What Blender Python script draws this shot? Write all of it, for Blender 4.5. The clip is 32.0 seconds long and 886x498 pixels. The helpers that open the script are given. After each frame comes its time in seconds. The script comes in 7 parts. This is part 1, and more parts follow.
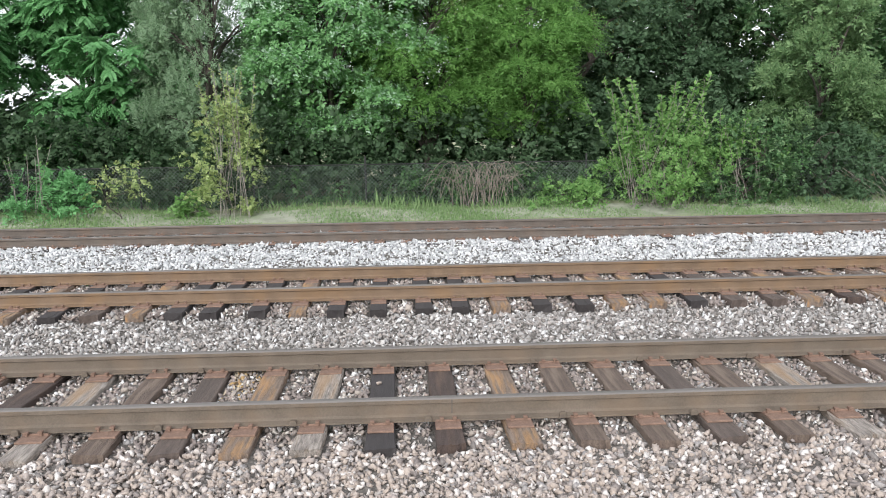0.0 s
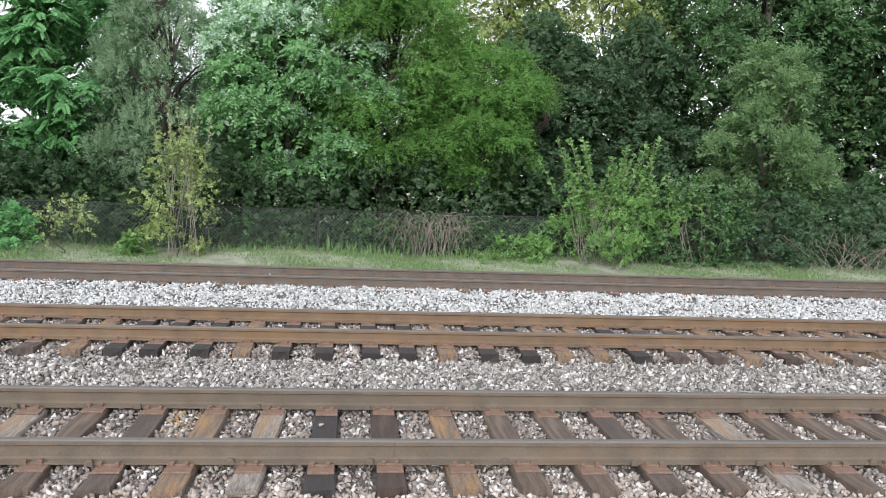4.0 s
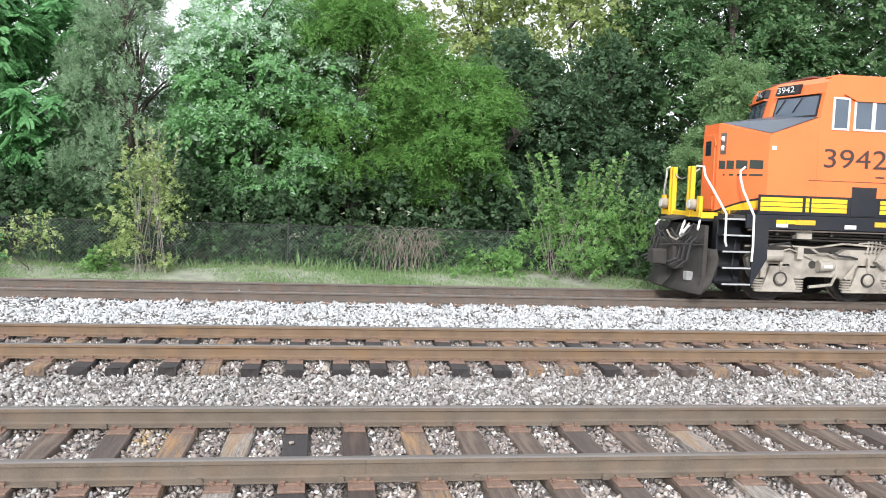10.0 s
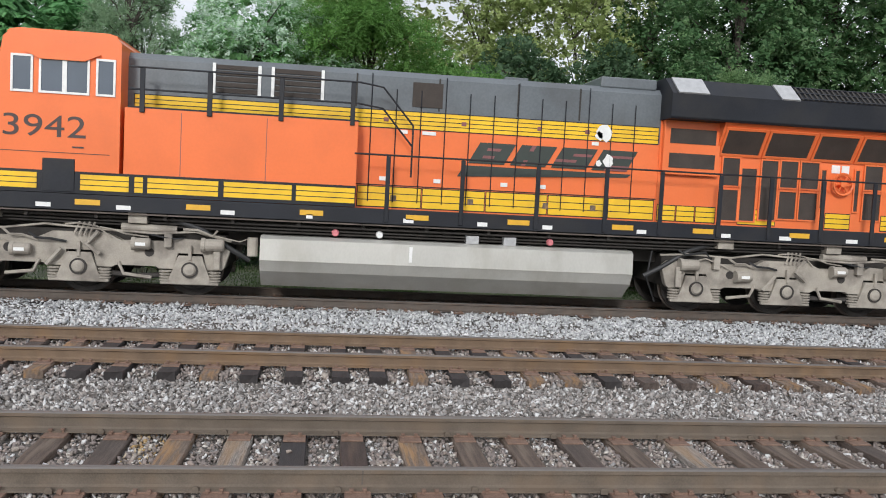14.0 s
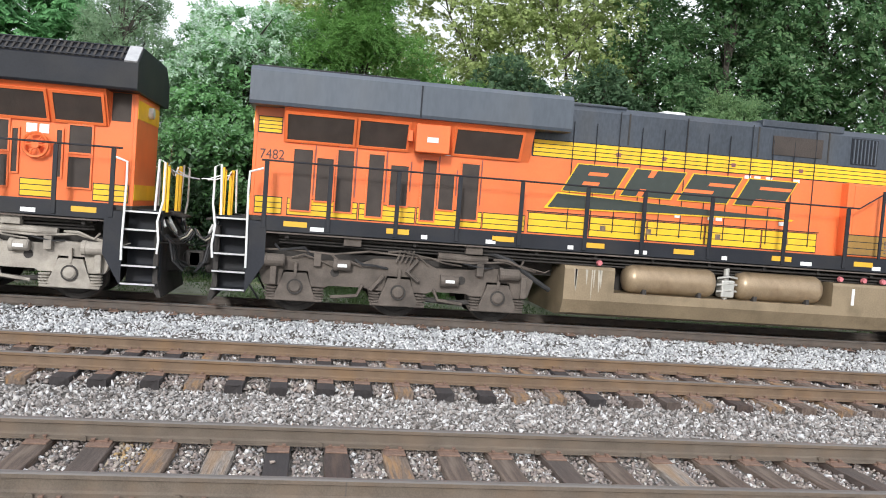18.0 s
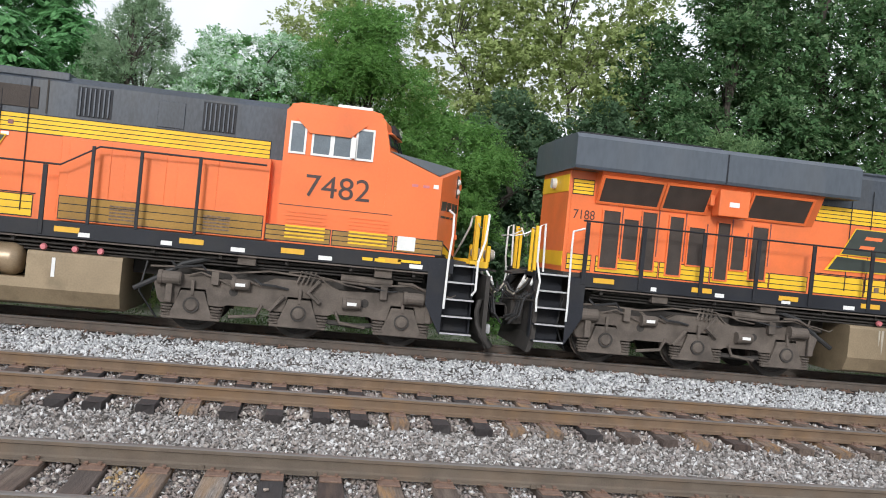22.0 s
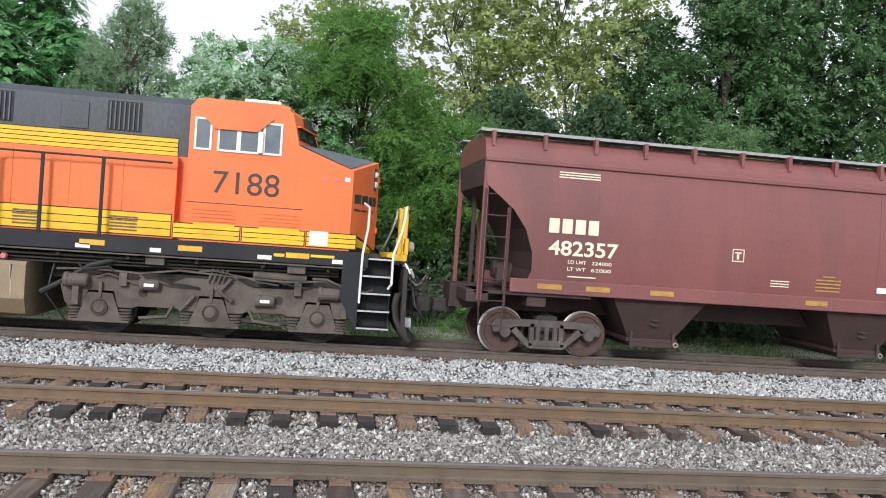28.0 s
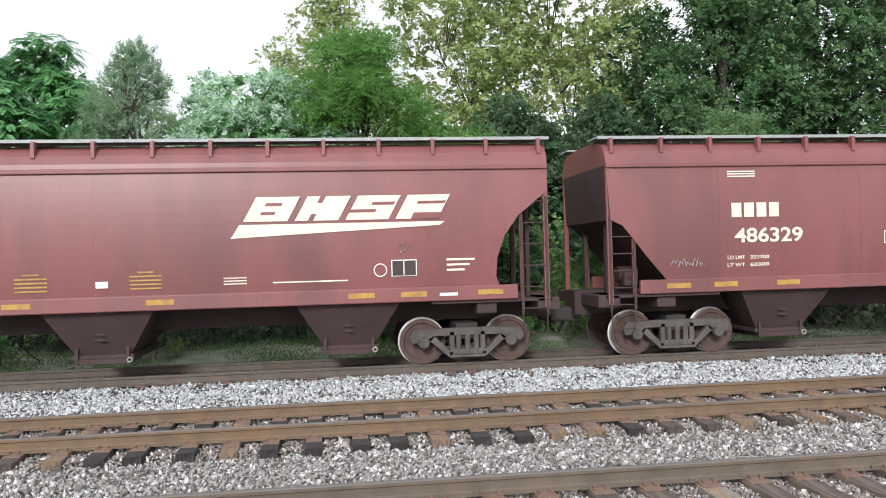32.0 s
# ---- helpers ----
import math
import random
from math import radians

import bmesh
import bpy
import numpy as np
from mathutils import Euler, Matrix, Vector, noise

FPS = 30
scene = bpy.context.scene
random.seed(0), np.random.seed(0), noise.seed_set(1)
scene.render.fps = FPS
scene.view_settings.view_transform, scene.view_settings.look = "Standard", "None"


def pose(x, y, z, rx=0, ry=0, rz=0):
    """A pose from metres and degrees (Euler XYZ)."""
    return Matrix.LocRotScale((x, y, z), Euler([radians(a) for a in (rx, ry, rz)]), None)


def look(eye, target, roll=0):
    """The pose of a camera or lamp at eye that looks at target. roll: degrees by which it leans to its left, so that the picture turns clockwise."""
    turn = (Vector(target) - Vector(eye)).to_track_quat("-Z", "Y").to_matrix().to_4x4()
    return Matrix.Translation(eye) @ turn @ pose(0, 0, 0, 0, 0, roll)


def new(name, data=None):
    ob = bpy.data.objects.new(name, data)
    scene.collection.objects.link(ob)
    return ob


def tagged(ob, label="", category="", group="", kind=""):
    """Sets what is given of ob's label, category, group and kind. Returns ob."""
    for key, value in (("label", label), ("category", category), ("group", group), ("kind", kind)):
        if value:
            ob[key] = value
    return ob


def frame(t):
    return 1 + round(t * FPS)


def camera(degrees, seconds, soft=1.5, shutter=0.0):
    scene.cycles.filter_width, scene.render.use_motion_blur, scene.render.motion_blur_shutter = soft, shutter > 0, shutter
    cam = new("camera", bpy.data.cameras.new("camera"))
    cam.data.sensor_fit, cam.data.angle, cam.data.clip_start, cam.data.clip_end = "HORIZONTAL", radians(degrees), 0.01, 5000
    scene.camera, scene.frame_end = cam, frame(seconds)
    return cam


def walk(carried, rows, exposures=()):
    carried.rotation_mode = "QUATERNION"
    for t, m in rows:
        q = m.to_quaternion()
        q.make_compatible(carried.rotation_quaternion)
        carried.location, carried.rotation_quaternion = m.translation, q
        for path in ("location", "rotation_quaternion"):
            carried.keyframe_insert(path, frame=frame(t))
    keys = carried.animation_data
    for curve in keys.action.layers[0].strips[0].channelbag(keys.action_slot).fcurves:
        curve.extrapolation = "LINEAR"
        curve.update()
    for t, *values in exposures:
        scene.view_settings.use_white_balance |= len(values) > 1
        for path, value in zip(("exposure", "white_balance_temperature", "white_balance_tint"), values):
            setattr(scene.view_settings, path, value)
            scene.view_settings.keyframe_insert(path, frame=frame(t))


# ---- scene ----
# The eye stands beside the line; rows: seconds, place, yaw, pitch, roll
PATH = [
    (0.0, 0.017, -6.404, 2.266, -2.58, -9.20, -0.79),
    (0.5, 0.017, -6.415, 2.244, -3.49, -10.09, -0.63),
    (1.0, 0.017, -6.424, 2.224, -4.46, -9.86, 0.77),
    (1.5, 0.017, -6.432, 2.209, -5.19, -9.70, 0.59),
    (2.0, 0.017, -6.438, 2.197, -5.65, -9.64, 0.91),
    (2.5, 0.017, -6.442, 2.189, -5.71, -9.78, 0.88),
    (3.0, 0.016, -6.444, 2.183, -5.52, -10.02, 1.34),
    (3.5, 0.016, -6.446, 2.180, -5.66, -9.30, 1.86),
    (4.0, 0.015, -6.448, 2.180, -6.03, -5.40, 2.19),
    (4.5, 0.015, -6.450, 2.182, -6.39, -2.70, 2.07),
    (6.5, 0.014, -6.452, 2.188, -6.61, -4.33, 1.29),
    (7.0, 0.013, -6.452, 2.196, -6.63, -4.99, 1.61),
    (7.5, 0.013, -6.452, 2.204, -6.79, -5.35, 2.23),
    (8.0, 0.012, -6.452, 2.208, -6.84, -5.66, 2.07),
    (8.5, 0.012, -6.452, 2.206, -6.89, -5.77, 1.77),
    (9.0, 0.013, -6.453, 2.199, -7.39, -5.00, 1.88),
    (9.5, 0.013, -6.453, 2.193, -7.93, -4.40, 1.85),
    (10.0, 0.015, -6.452, 2.191, -8.07, -4.32, 2.04),
    (10.5, 0.017, -6.449, 2.192, -7.95, -4.28, 2.80),
    (11.0, 0.021, -6.444, 2.197, -8.00, -4.05, 2.79),
    (11.5, 0.025, -6.436, 2.206, -8.14, -3.81, 2.88),
    (12.0, 0.029, -6.427, 2.216, -8.15, -3.86, 2.94),
    (12.5, 0.033, -6.417, 2.227, -8.01, -4.02, 2.90),
    (13.0, 0.034, -6.413, 2.233, -7.65, -4.14, 2.95),
    (13.5, 0.032, -6.417, 2.233, -7.59, -4.19, 3.05),
    (14.0, 0.027, -6.426, 2.228, -7.89, -3.91, 2.96),
    (14.5, 0.022, -6.436, 2.222, -7.97, -3.88, 3.13),
    (16.5, 0.018, -6.444, 2.217, -8.71, -2.72, 4.07),
    (17.0, 0.015, -6.452, 2.213, -8.89, -2.61, 4.09),
    (17.5, 0.011, -6.458, 2.209, -8.81, -2.71, 4.39),
    (18.0, 0.008, -6.464, 2.206, -8.72, -2.71, 4.32),
    (18.5, 0.005, -6.469, 2.202, -8.59, -2.47, 4.74),
    (19.0, 0.002, -6.475, 2.199, -8.59, -2.17, 5.05),
    (19.5, -0.001, -6.479, 2.196, -8.67, -1.92, 5.17),
    (20.0, -0.003, -6.483, 2.194, -8.73, -1.61, 5.14),
    (20.5, -0.005, -6.484, 2.194, -8.77, -1.25, 5.33),
    (21.0, -0.006, -6.484, 2.194, -8.88, -0.86, 5.37),
    (21.5, -0.007, -6.484, 2.195, -8.62, -0.53, 5.71),
    (22.0, -0.008, -6.483, 2.196, -8.59, -0.51, 5.74),
    (22.5, -0.009, -6.483, 2.197, -8.63, -0.58, 5.66),
    (23.0, -0.009, -6.482, 2.197, -8.58, -0.58, 5.63),
    (23.5, -0.010, -6.481, 2.198, -8.72, -0.78, 5.73),
    (24.0, -0.012, -6.480, 2.198, -9.21, -0.72, 5.66),
    (24.5, -0.014, -6.479, 2.198, -9.47, -0.81, 6.26),
    (25.0, -0.016, -6.478, 2.198, -9.51, -0.92, 6.26),
    (25.5, -0.019, -6.477, 2.198, -9.58, -0.82, 6.35),
    (26.0, -0.023, -6.474, 2.197, -9.66, -0.80, 6.35),
    (26.5, -0.027, -6.469, 2.196, -9.42, -0.77, 6.68),
    (28.5, -0.031, -6.463, 2.195, -7.86, -0.61, 0.90),
    (29.0, -0.036, -6.455, 2.194, -7.29, -0.72, -2.19),
    (29.5, -0.042, -6.447, 2.193, -7.19, -0.48, -2.23),
    (30.0, -0.047, -6.441, 2.190, -7.43, 0.12, -1.91),
    (30.5, -0.053, -6.437, 2.188, -7.59, 0.04, -1.65),
    (31.0, -0.059, -6.435, 2.184, -7.80, 0.31, -1.88),
    (31.5, -0.065, -6.431, 2.179, -7.90, 0.42, -1.73),
    (32.0, -0.072, -6.426, 2.175, -7.71, 0.47, -1.51),
]
cam = camera(57.1, 32.0, soft=1.0)
walk(cam, [(t, pose(x, y, z, 90 + pitch, 0, yaw) @ pose(0, 0, 0, 0, 0, roll)) for t, x, y, z, yaw, pitch, roll in PATH],
     exposures=[(t, stops, 6440 if t < 10 else 6360, 10) for t, stops in [(0, 0.52), (1, 0.47), (3.3, 0.47), (4.3, 0.42), (7, 0.78), (8.5, 0.8), (11, 0.8), (12, 0.42), (13, 0.06), (14, -0.1), (15.5, 0.08), (17, 0.36), (18, 0.38), (19, 0.24), (20, 0), (21, 0), (22, 0.08), (23, 0.15), (24, 0.2), (25, -0.02), (26.5, -0.05), (28.8, 0.26), (32, 0.34)]])

# ---- sky and sun ----
world = bpy.data.worlds.new("sky")
scene.world = world
world.use_nodes = True
wn = world.node_tree
bg = wn.nodes["Background"]
sky = wn.nodes.new("ShaderNodeTexSky")
sky.sky_type = "NISHITA"
sky.sun_disc = False
sky.sun_elevation, sky.sun_rotation = radians(24.4), radians(197)
sky.air_density, sky.dust_density, sky.ozone_density = 1.0, 4.0, 1.0
haze = wn.nodes.new("ShaderNodeHueSaturation")
haze.inputs["Saturation"].default_value = 0.35
wn.links.new(sky.outputs[0], haze.inputs["Color"])
# bright broken cloud over most of the sky
cloud = wn.nodes.new("ShaderNodeTexNoise")
cloud.inputs["Scale"].default_value, cloud.inputs["Detail"].default_value = 2.2, 5.0
cover = wn.nodes.new("ShaderNodeMapRange")
cover.inputs["From Min"].default_value, cover.inputs["From Max"].default_value = 0.3, 0.6
cover.inputs["To Min"].default_value, cover.inputs["To Max"].default_value = 0.55, 0.95
wn.links.new(cloud.outputs["Fac"], cover.inputs["Value"])
over = wn.nodes.new("ShaderNodeMix")
over.data_type = "RGBA"
over.inputs["B"].default_value = (12.6, 13.0, 13.8, 1)
wn.links.new(cover.outputs[0], over.inputs["Factor"])
wn.links.new(haze.outputs[0], over.inputs["A"])
wn.links.new(over.outputs["Result"], bg.inputs["Color"])
bg.inputs["Strength"].default_value = 0.085
sun = new("sun", bpy.data.lights.new("sun", "SUN"))
sun.data.energy, sun.data.angle, sun.data.color = 2.0, radians(10), (1.0, 0.985, 0.965)
sun.matrix_world = look((-9, -30, 14.2), (0, 0, 0))


# ---- materials ----
def material(name, base, rough=0.6, metal=0.0, spread=0.15, scale=6.0, fine=60.0, bump=0.15, bump_scale=None, stain=None, stain_amount=0.4,
             stain_scale=2.0, island=False, each=False, spec=0.5, stretch=(1, 1, 1), through_light=0.0, coat=0.0):
    """A procedural surface: base colour with broad and fine variation, stains in a second colour, and a fine relief."""
    m = bpy.data.materials.new(name)
    m.use_nodes = True
    nt = m.node_tree
    nodes, links = nt.nodes, nt.links
    bsdf = nodes["Principled BSDF"]
    bsdf.inputs["Roughness"].default_value = rough
    bsdf.inputs["Metallic"].default_value = metal
    bsdf.inputs["Specular IOR Level"].default_value = spec
    bsdf.inputs["Coat Weight"].default_value = coat
    tc = nodes.new("ShaderNodeTexCoord")
    mp = nodes.new("ShaderNodeMapping")
    mp.inputs["Scale"].default_value = stretch
    links.new(tc.outputs["Object"], mp.inputs["Vector"])

    def noise_tex(s, detail=4.0):
        n = nodes.new("ShaderNodeTexNoise")
        n.inputs["Scale"].default_value = s
        n.inputs["Detail"].default_value = detail
        links.new(mp.outputs[0], n.inputs["Vector"])
        return n

    def mix(fac, a, b, mode="MIX"):
        x = nodes.new("ShaderNodeMix")
        x.data_type, x.blend_type = "RGBA", mode
        for sock, val in ((x.inputs["Factor"], fac), (x.inputs["A"], a), (x.inputs["B"], b)):
            if isinstance(val, (int, float)):
                sock.default_value = val
            elif isinstance(val, tuple):
                sock.default_value = (*val, 1)
            else:
                links.new(val, sock)
        return x.outputs["Result"]

    def ramp(src, lo, hi):
        r = nodes.new("ShaderNodeMapRange")
        r.inputs["From Min"].default_value, r.inputs["From Max"].default_value = lo, hi
        links.new(src, r.inputs["Value"])
        return r.outputs[0]

    dark = tuple(c * (1 - spread) for c in base)
    light = tuple(min(1, c * (1 + spread)) for c in base)
    col = mix(ramp(noise_tex(scale).outputs["Fac"], 0.3, 0.7), dark, light)
    grain = noise_tex(fine, 2.0)
    col = mix(0.35 * min(1, spread * 3), col, mix(ramp(grain.outputs["Fac"], 0.35, 0.65), tuple(c * 0.6 for c in base), light))
    if island or each:
        src = nodes.new("ShaderNodeNewGeometry" if island else "ShaderNodeObjectInfo")
        rnd = src.outputs["Random Per Island" if island else "Random"]
        cr = nodes.new("ShaderNodeValToRGB")
        pal = island or each
        els = cr.color_ramp.elements
        cr.color_ramp.interpolation = "CONSTANT" if len(pal) > 2 else "LINEAR"
        for i, c in enumerate(pal):
            e = els[i] if i < 2 else els.new(0.5)
            e.position = i / len(pal) if len(pal) > 2 else float(i)
            e.color = (*c, 1)
        links.new(rnd, cr.inputs[0])
        col = mix(0.75, col, mix(1.0, cr.outputs[0], mix(ramp(grain.outputs["Fac"], 0.3, 0.7), (0.75, 0.75, 0.75), (1.0, 1.0, 1.0)), "MULTIPLY"))
    if stain:
        col = mix(mix(1.0, ramp(noise_tex(stain_scale, 6.0).outputs["Fac"], 0.48, 0.68), (stain_amount,) * 3, "MULTIPLY"), col, stain)
    links.new(col, bsdf.inputs["Base Color"])
    if bump:
        b = nodes.new("ShaderNodeBump")
        b.inputs["Strength"].default_value = bump
        b.inputs["Distance"].default_value = 0.02
        links.new((noise_tex(bump_scale, 3.0) if bump_scale else grain).outputs["Fac"], b.inputs["Height"])
        links.new(b.outputs[0], bsdf.inputs["Normal"])
    if through_light:
        tr = nodes.new("ShaderNodeBsdfTranslucent")
        links.new(col, tr.inputs["Color"])
        ms = nodes.new("ShaderNodeMixShader")
        ms.inputs[0].default_value = through_light
        links.new(bsdf.outputs[0], ms.inputs[1])
        links.new(tr.outputs[0], ms.inputs[2])
        links.new(ms.outputs[0], nodes["Material Output"].inputs["Surface"])
    return m


M = {}
M["stone_tan"] = material("ballast_tan", (0.34, 0.30, 0.26), 0.85, spread=0.25, fine=90, island=((0.305, 0.257, 0.225), (0.692, 0.65, 0.597), (0.189, 0.158, 0.147), (0.428, 0.369, 0.322), (0.86, 0.86, 0.86), (0.325, 0.319, 0.325), (0.244, 0.202, 0.191), (0.487, 0.418, 0.338), (0.135, 0.119, 0.114), (0.424, 0.419, 0.419), (0.352, 0.278, 0.246), (0.806, 0.776, 0.735)))
M["stone_front"] = material("ballast_light_tan", (0.36, 0.335, 0.32), 0.85, spread=0.25, fine=90, island=((0.314, 0.263, 0.237), (0.591, 0.525, 0.487), (0.15, 0.129, 0.118), (0.407, 0.338, 0.301), (0.792, 0.736, 0.691), (0.323, 0.3, 0.291), (0.202, 0.165, 0.15), (0.458, 0.373, 0.315), (0.0845, 0.0753, 0.0713), (0.49, 0.451, 0.431), (0.347, 0.268, 0.231), (0.695, 0.624, 0.572), (0.792, 0.736, 0.697), (0.236, 0.213, 0.201)))
M["stone_grey"] = material("ballast_grey", (0.36, 0.33, 0.30), 0.85, spread=0.25, fine=90, island=((0.319, 0.282, 0.261), (0.695, 0.665, 0.642), (0.184, 0.163, 0.152), (0.443, 0.395, 0.368), (0.86, 0.86, 0.86), (0.372, 0.357, 0.346), (0.245, 0.213, 0.198), (0.608, 0.561, 0.525), (0.123, 0.113, 0.108), (0.557, 0.539, 0.527)))
M["stone_white"] = material("ballast_white", (0.60, 0.60, 0.59), 0.85, spread=0.15, fine=90, island=((0.40, 0.41, 0.425), (0.78, 0.785, 0.79), (0.24, 0.248, 0.26), (0.64, 0.645, 0.645), (0.88, 0.885, 0.89), (0.50, 0.51, 0.52), (0.74, 0.74, 0.735), (0.15, 0.155, 0.165), (0.82, 0.82, 0.82), (0.57, 0.575, 0.58)))
M["stone_piece"] = material("ballast_loose", (0.34, 0.30, 0.26), 0.85, spread=0.25, scale=30, fine=90, each=((0.314, 0.263, 0.237), (0.591, 0.525, 0.487), (0.15, 0.129, 0.118), (0.407, 0.338, 0.301), (0.792, 0.736, 0.691), (0.323, 0.3, 0.291), (0.202, 0.165, 0.15), (0.458, 0.373, 0.315), (0.0845, 0.0753, 0.0713), (0.49, 0.451, 0.431), (0.347, 0.268, 0.231), (0.695, 0.624, 0.572), (0.792, 0.736, 0.697), (0.236, 0.213, 0.201)))
# bed coloured dark to put shade into the gaps between the stones
M["ballast_bed"] = material("ballast_bed", (0.115, 0.103, 0.092), 0.95, spread=0.65, scale=22, fine=60, bump=1.0)
M["ground"] = material("ground", (0.25, 0.27, 0.16), 0.95, spread=0.4, scale=0.8, fine=30, bump=0.6, stain=(0.2, 0.18, 0.13), stain_amount=0.5, stain_scale=0.5)
M["path"] = material("gravel_path", (0.32, 0.33, 0.26), 0.95, spread=0.25, scale=3, fine=60, bump=0.5, stain=(0.16, 0.22, 0.10), stain_amount=0.7, stain_scale=0.9)
M["rail_side"] = material("rail_rust", (0.135, 0.108, 0.083), 0.8, spread=0.25, scale=4, fine=70, bump=0.15, stain=(0.17, 0.12, 0.08), stain_amount=0.5, stain_scale=3)
M["rail_rusty"] = material("rail_rust_warm", (0.165, 0.112, 0.072), 0.8, spread=0.25, scale=4, fine=70, bump=0.15, stain=(0.20, 0.12, 0.06), stain_amount=0.6, stain_scale=2.5)
M["rail_grey"] = material("rail_rust_grey", (0.115, 0.095, 0.08), 0.8, spread=0.25, scale=4, fine=70, bump=0.15, stain=(0.15, 0.10, 0.07), stain_amount=0.5, stain_scale=3)
M["stone_rust"] = material("ballast_rust_stained", (0.42, 0.27, 0.10), 0.9, spread=0.3, fine=90, island=((0.36, 0.25, 0.13), (0.55, 0.43, 0.27), (0.25, 0.17, 0.11), (0.50, 0.45, 0.38), (0.42, 0.28, 0.12), (0.33, 0.29, 0.25)))
M["rail_top"] = material("rail_worn_steel", (0.16, 0.145, 0.135), 0.5, 0.3, spread=0.15, scale=3, fine=60, bump=0.05, stretch=(0.2, 1, 1))
M["tie"] = material("tie_wood", (0.105, 0.08, 0.068), 0.9, spread=0.35, scale=5, fine=26, bump=0.6, stretch=(7, 0.6, 3), stain=(0.05, 0.04, 0.035), stain_amount=0.5, stain_scale=1.5)
M["tie_dark"] = material("tie_wood_creosote", (0.035, 0.03, 0.03), 0.8, spread=0.3, scale=5, fine=26, bump=0.3, stretch=(7, 0.6, 3))
M["tie_umber"] = material("tie_wood_umber", (0.058, 0.04, 0.034), 0.85, spread=0.4, scale=5, fine=24, bump=0.6, stretch=(8, 0.6, 3), stain=(0.13, 0.085, 0.06), stain_amount=0.5, stain_scale=2.0)
M["tie_pale"] = material("tie_wood_weathered", (0.30, 0.265, 0.235), 0.9, spread=0.75, scale=7, fine=30, bump=1.0, stretch=(8, 0.6, 3), stain=(0.42, 0.235, 0.09), stain_amount=0.5, stain_scale=1.3)
M["tie_brown"] = material("tie_wood_brown", (0.12, 0.088, 0.07), 0.9, spread=0.4, scale=5, fine=24, bump=0.8, stretch=(8, 0.6, 3), stain=(0.24, 0.185, 0.145), stain_amount=0.55, stain_scale=2.2)
M["tie_rust"] = material("tie_wood_rusty", (0.18, 0.135, 0.105), 0.9, spread=0.5, scale=5, fine=24, bump=0.8, stretch=(7, 0.6, 3), stain=(0.46, 0.25, 0.09), stain_amount=0.55, stain_scale=3.0)
M["plate"] = material("plate_rust", (0.205, 0.13, 0.096), 0.85, spread=0.35, scale=9, fine=60, bump=0.3, stain=(0.10, 0.065, 0.05), stain_amount=0.75, stain_scale=6)
M["orange"] = material("orange_enamel", (0.85, 0.195, 0.062), 0.3, spread=0.05, scale=0.6, fine=20, bump=0.02, stain=(0.52, 0.13, 0.05), stain_amount=0.22, stain_scale=1.1, spec=0.3)
M["orange_worn"] = material("orange_enamel_worn", (0.86, 0.195, 0.06), 0.34, spread=0.08, scale=0.8, fine=20, bump=0.03, stain=(0.50, 0.14, 0.055), stain_amount=0.45, stain_scale=0.9, spec=0.35)
M["black"] = material("black_enamel", (0.017, 0.019, 0.025), 0.55, spec=0.3, spread=0.25, scale=1.2, fine=30, bump=0.05, stain=(0.04, 0.037, 0.034), stain_amount=0.4, stain_scale=1.5)
M["grey"] = material("dark_grey_enamel", (0.135, 0.15, 0.162), 0.28, spec=0.4, spread=0.2, scale=0.8, fine=25, bump=0.04, stain=(0.085, 0.085, 0.085), stain_amount=0.5, stain_scale=1.0)
M["charcoal"] = material("charcoal_enamel", (0.05, 0.06, 0.076), 0.36, spec=0.45, spread=0.4, scale=0.8, fine=25, bump=0.04, stain=(0.075, 0.072, 0.068), stain_amount=0.5, stain_scale=0.9, stretch=(1, 1, 0.4))
M["grey_wing"] = material("dark_blue_grey_enamel", (0.085, 0.10, 0.122), 0.4, spec=0.4, spread=0.2, scale=0.6, fine=14, bump=0.02, stain=(0.14, 0.14, 0.14), stain_amount=0.3, stain_scale=0.8, stretch=(1, 1, 0.3))
M["yellow"] = material("yellow_enamel", (0.86, 0.53, 0.03), 0.5, spec=0.3, spread=0.08, scale=1.5, fine=30, bump=0.03, stain=(0.45, 0.25, 0.05), stain_amount=0.3, stain_scale=1.6)
M["yellow_dusty"] = material("yellow_enamel_dusty", (0.36, 0.21, 0.06), 0.75, spread=0.2, scale=1.5, fine=30, bump=0.05, spec=0.2, stain=(0.20, 0.13, 0.07), stain_amount=0.6, stain_scale=1.2)
M["white"] = material("white_paint", (0.78, 0.78, 0.76), 0.5, spread=0.08, scale=6, fine=40, bump=0.03)
M["steel"] = material("galvanised_steel", (0.55, 0.55, 0.55), 0.4, 0.6, spread=0.12, scale=8, fine=60, bump=0.05)
M["truck"] = material("truck_cast_steel_dusty", (0.125, 0.103, 0.086), 0.85, spread=0.25, scale=3, fine=40, bump=0.2, stain=(0.06, 0.05, 0.042), stain_amount=0.8, stain_scale=2.2)
M["truck_pale"] = material("truck_cast_steel_pale", (0.37, 0.335, 0.285), 0.8, spread=0.2, scale=3, fine=40, bump=0.2, stain=(0.16, 0.14, 0.12), stain_amount=0.8, stain_scale=2.2)
M["under"] = material("underframe_grime", (0.045, 0.04, 0.036), 0.85, spread=0.35, scale=4, fine=40, bump=0.25)
M["tank_new"] = material("fuel_tank_silver", (0.52, 0.51, 0.47), 0.42, 0.35, spread=0.1, scale=1.0, fine=30, bump=0.05, stain=(0.36, 0.34, 0.29), stain_amount=0.6, stain_scale=1.4, stretch=(1, 1, 0.5))
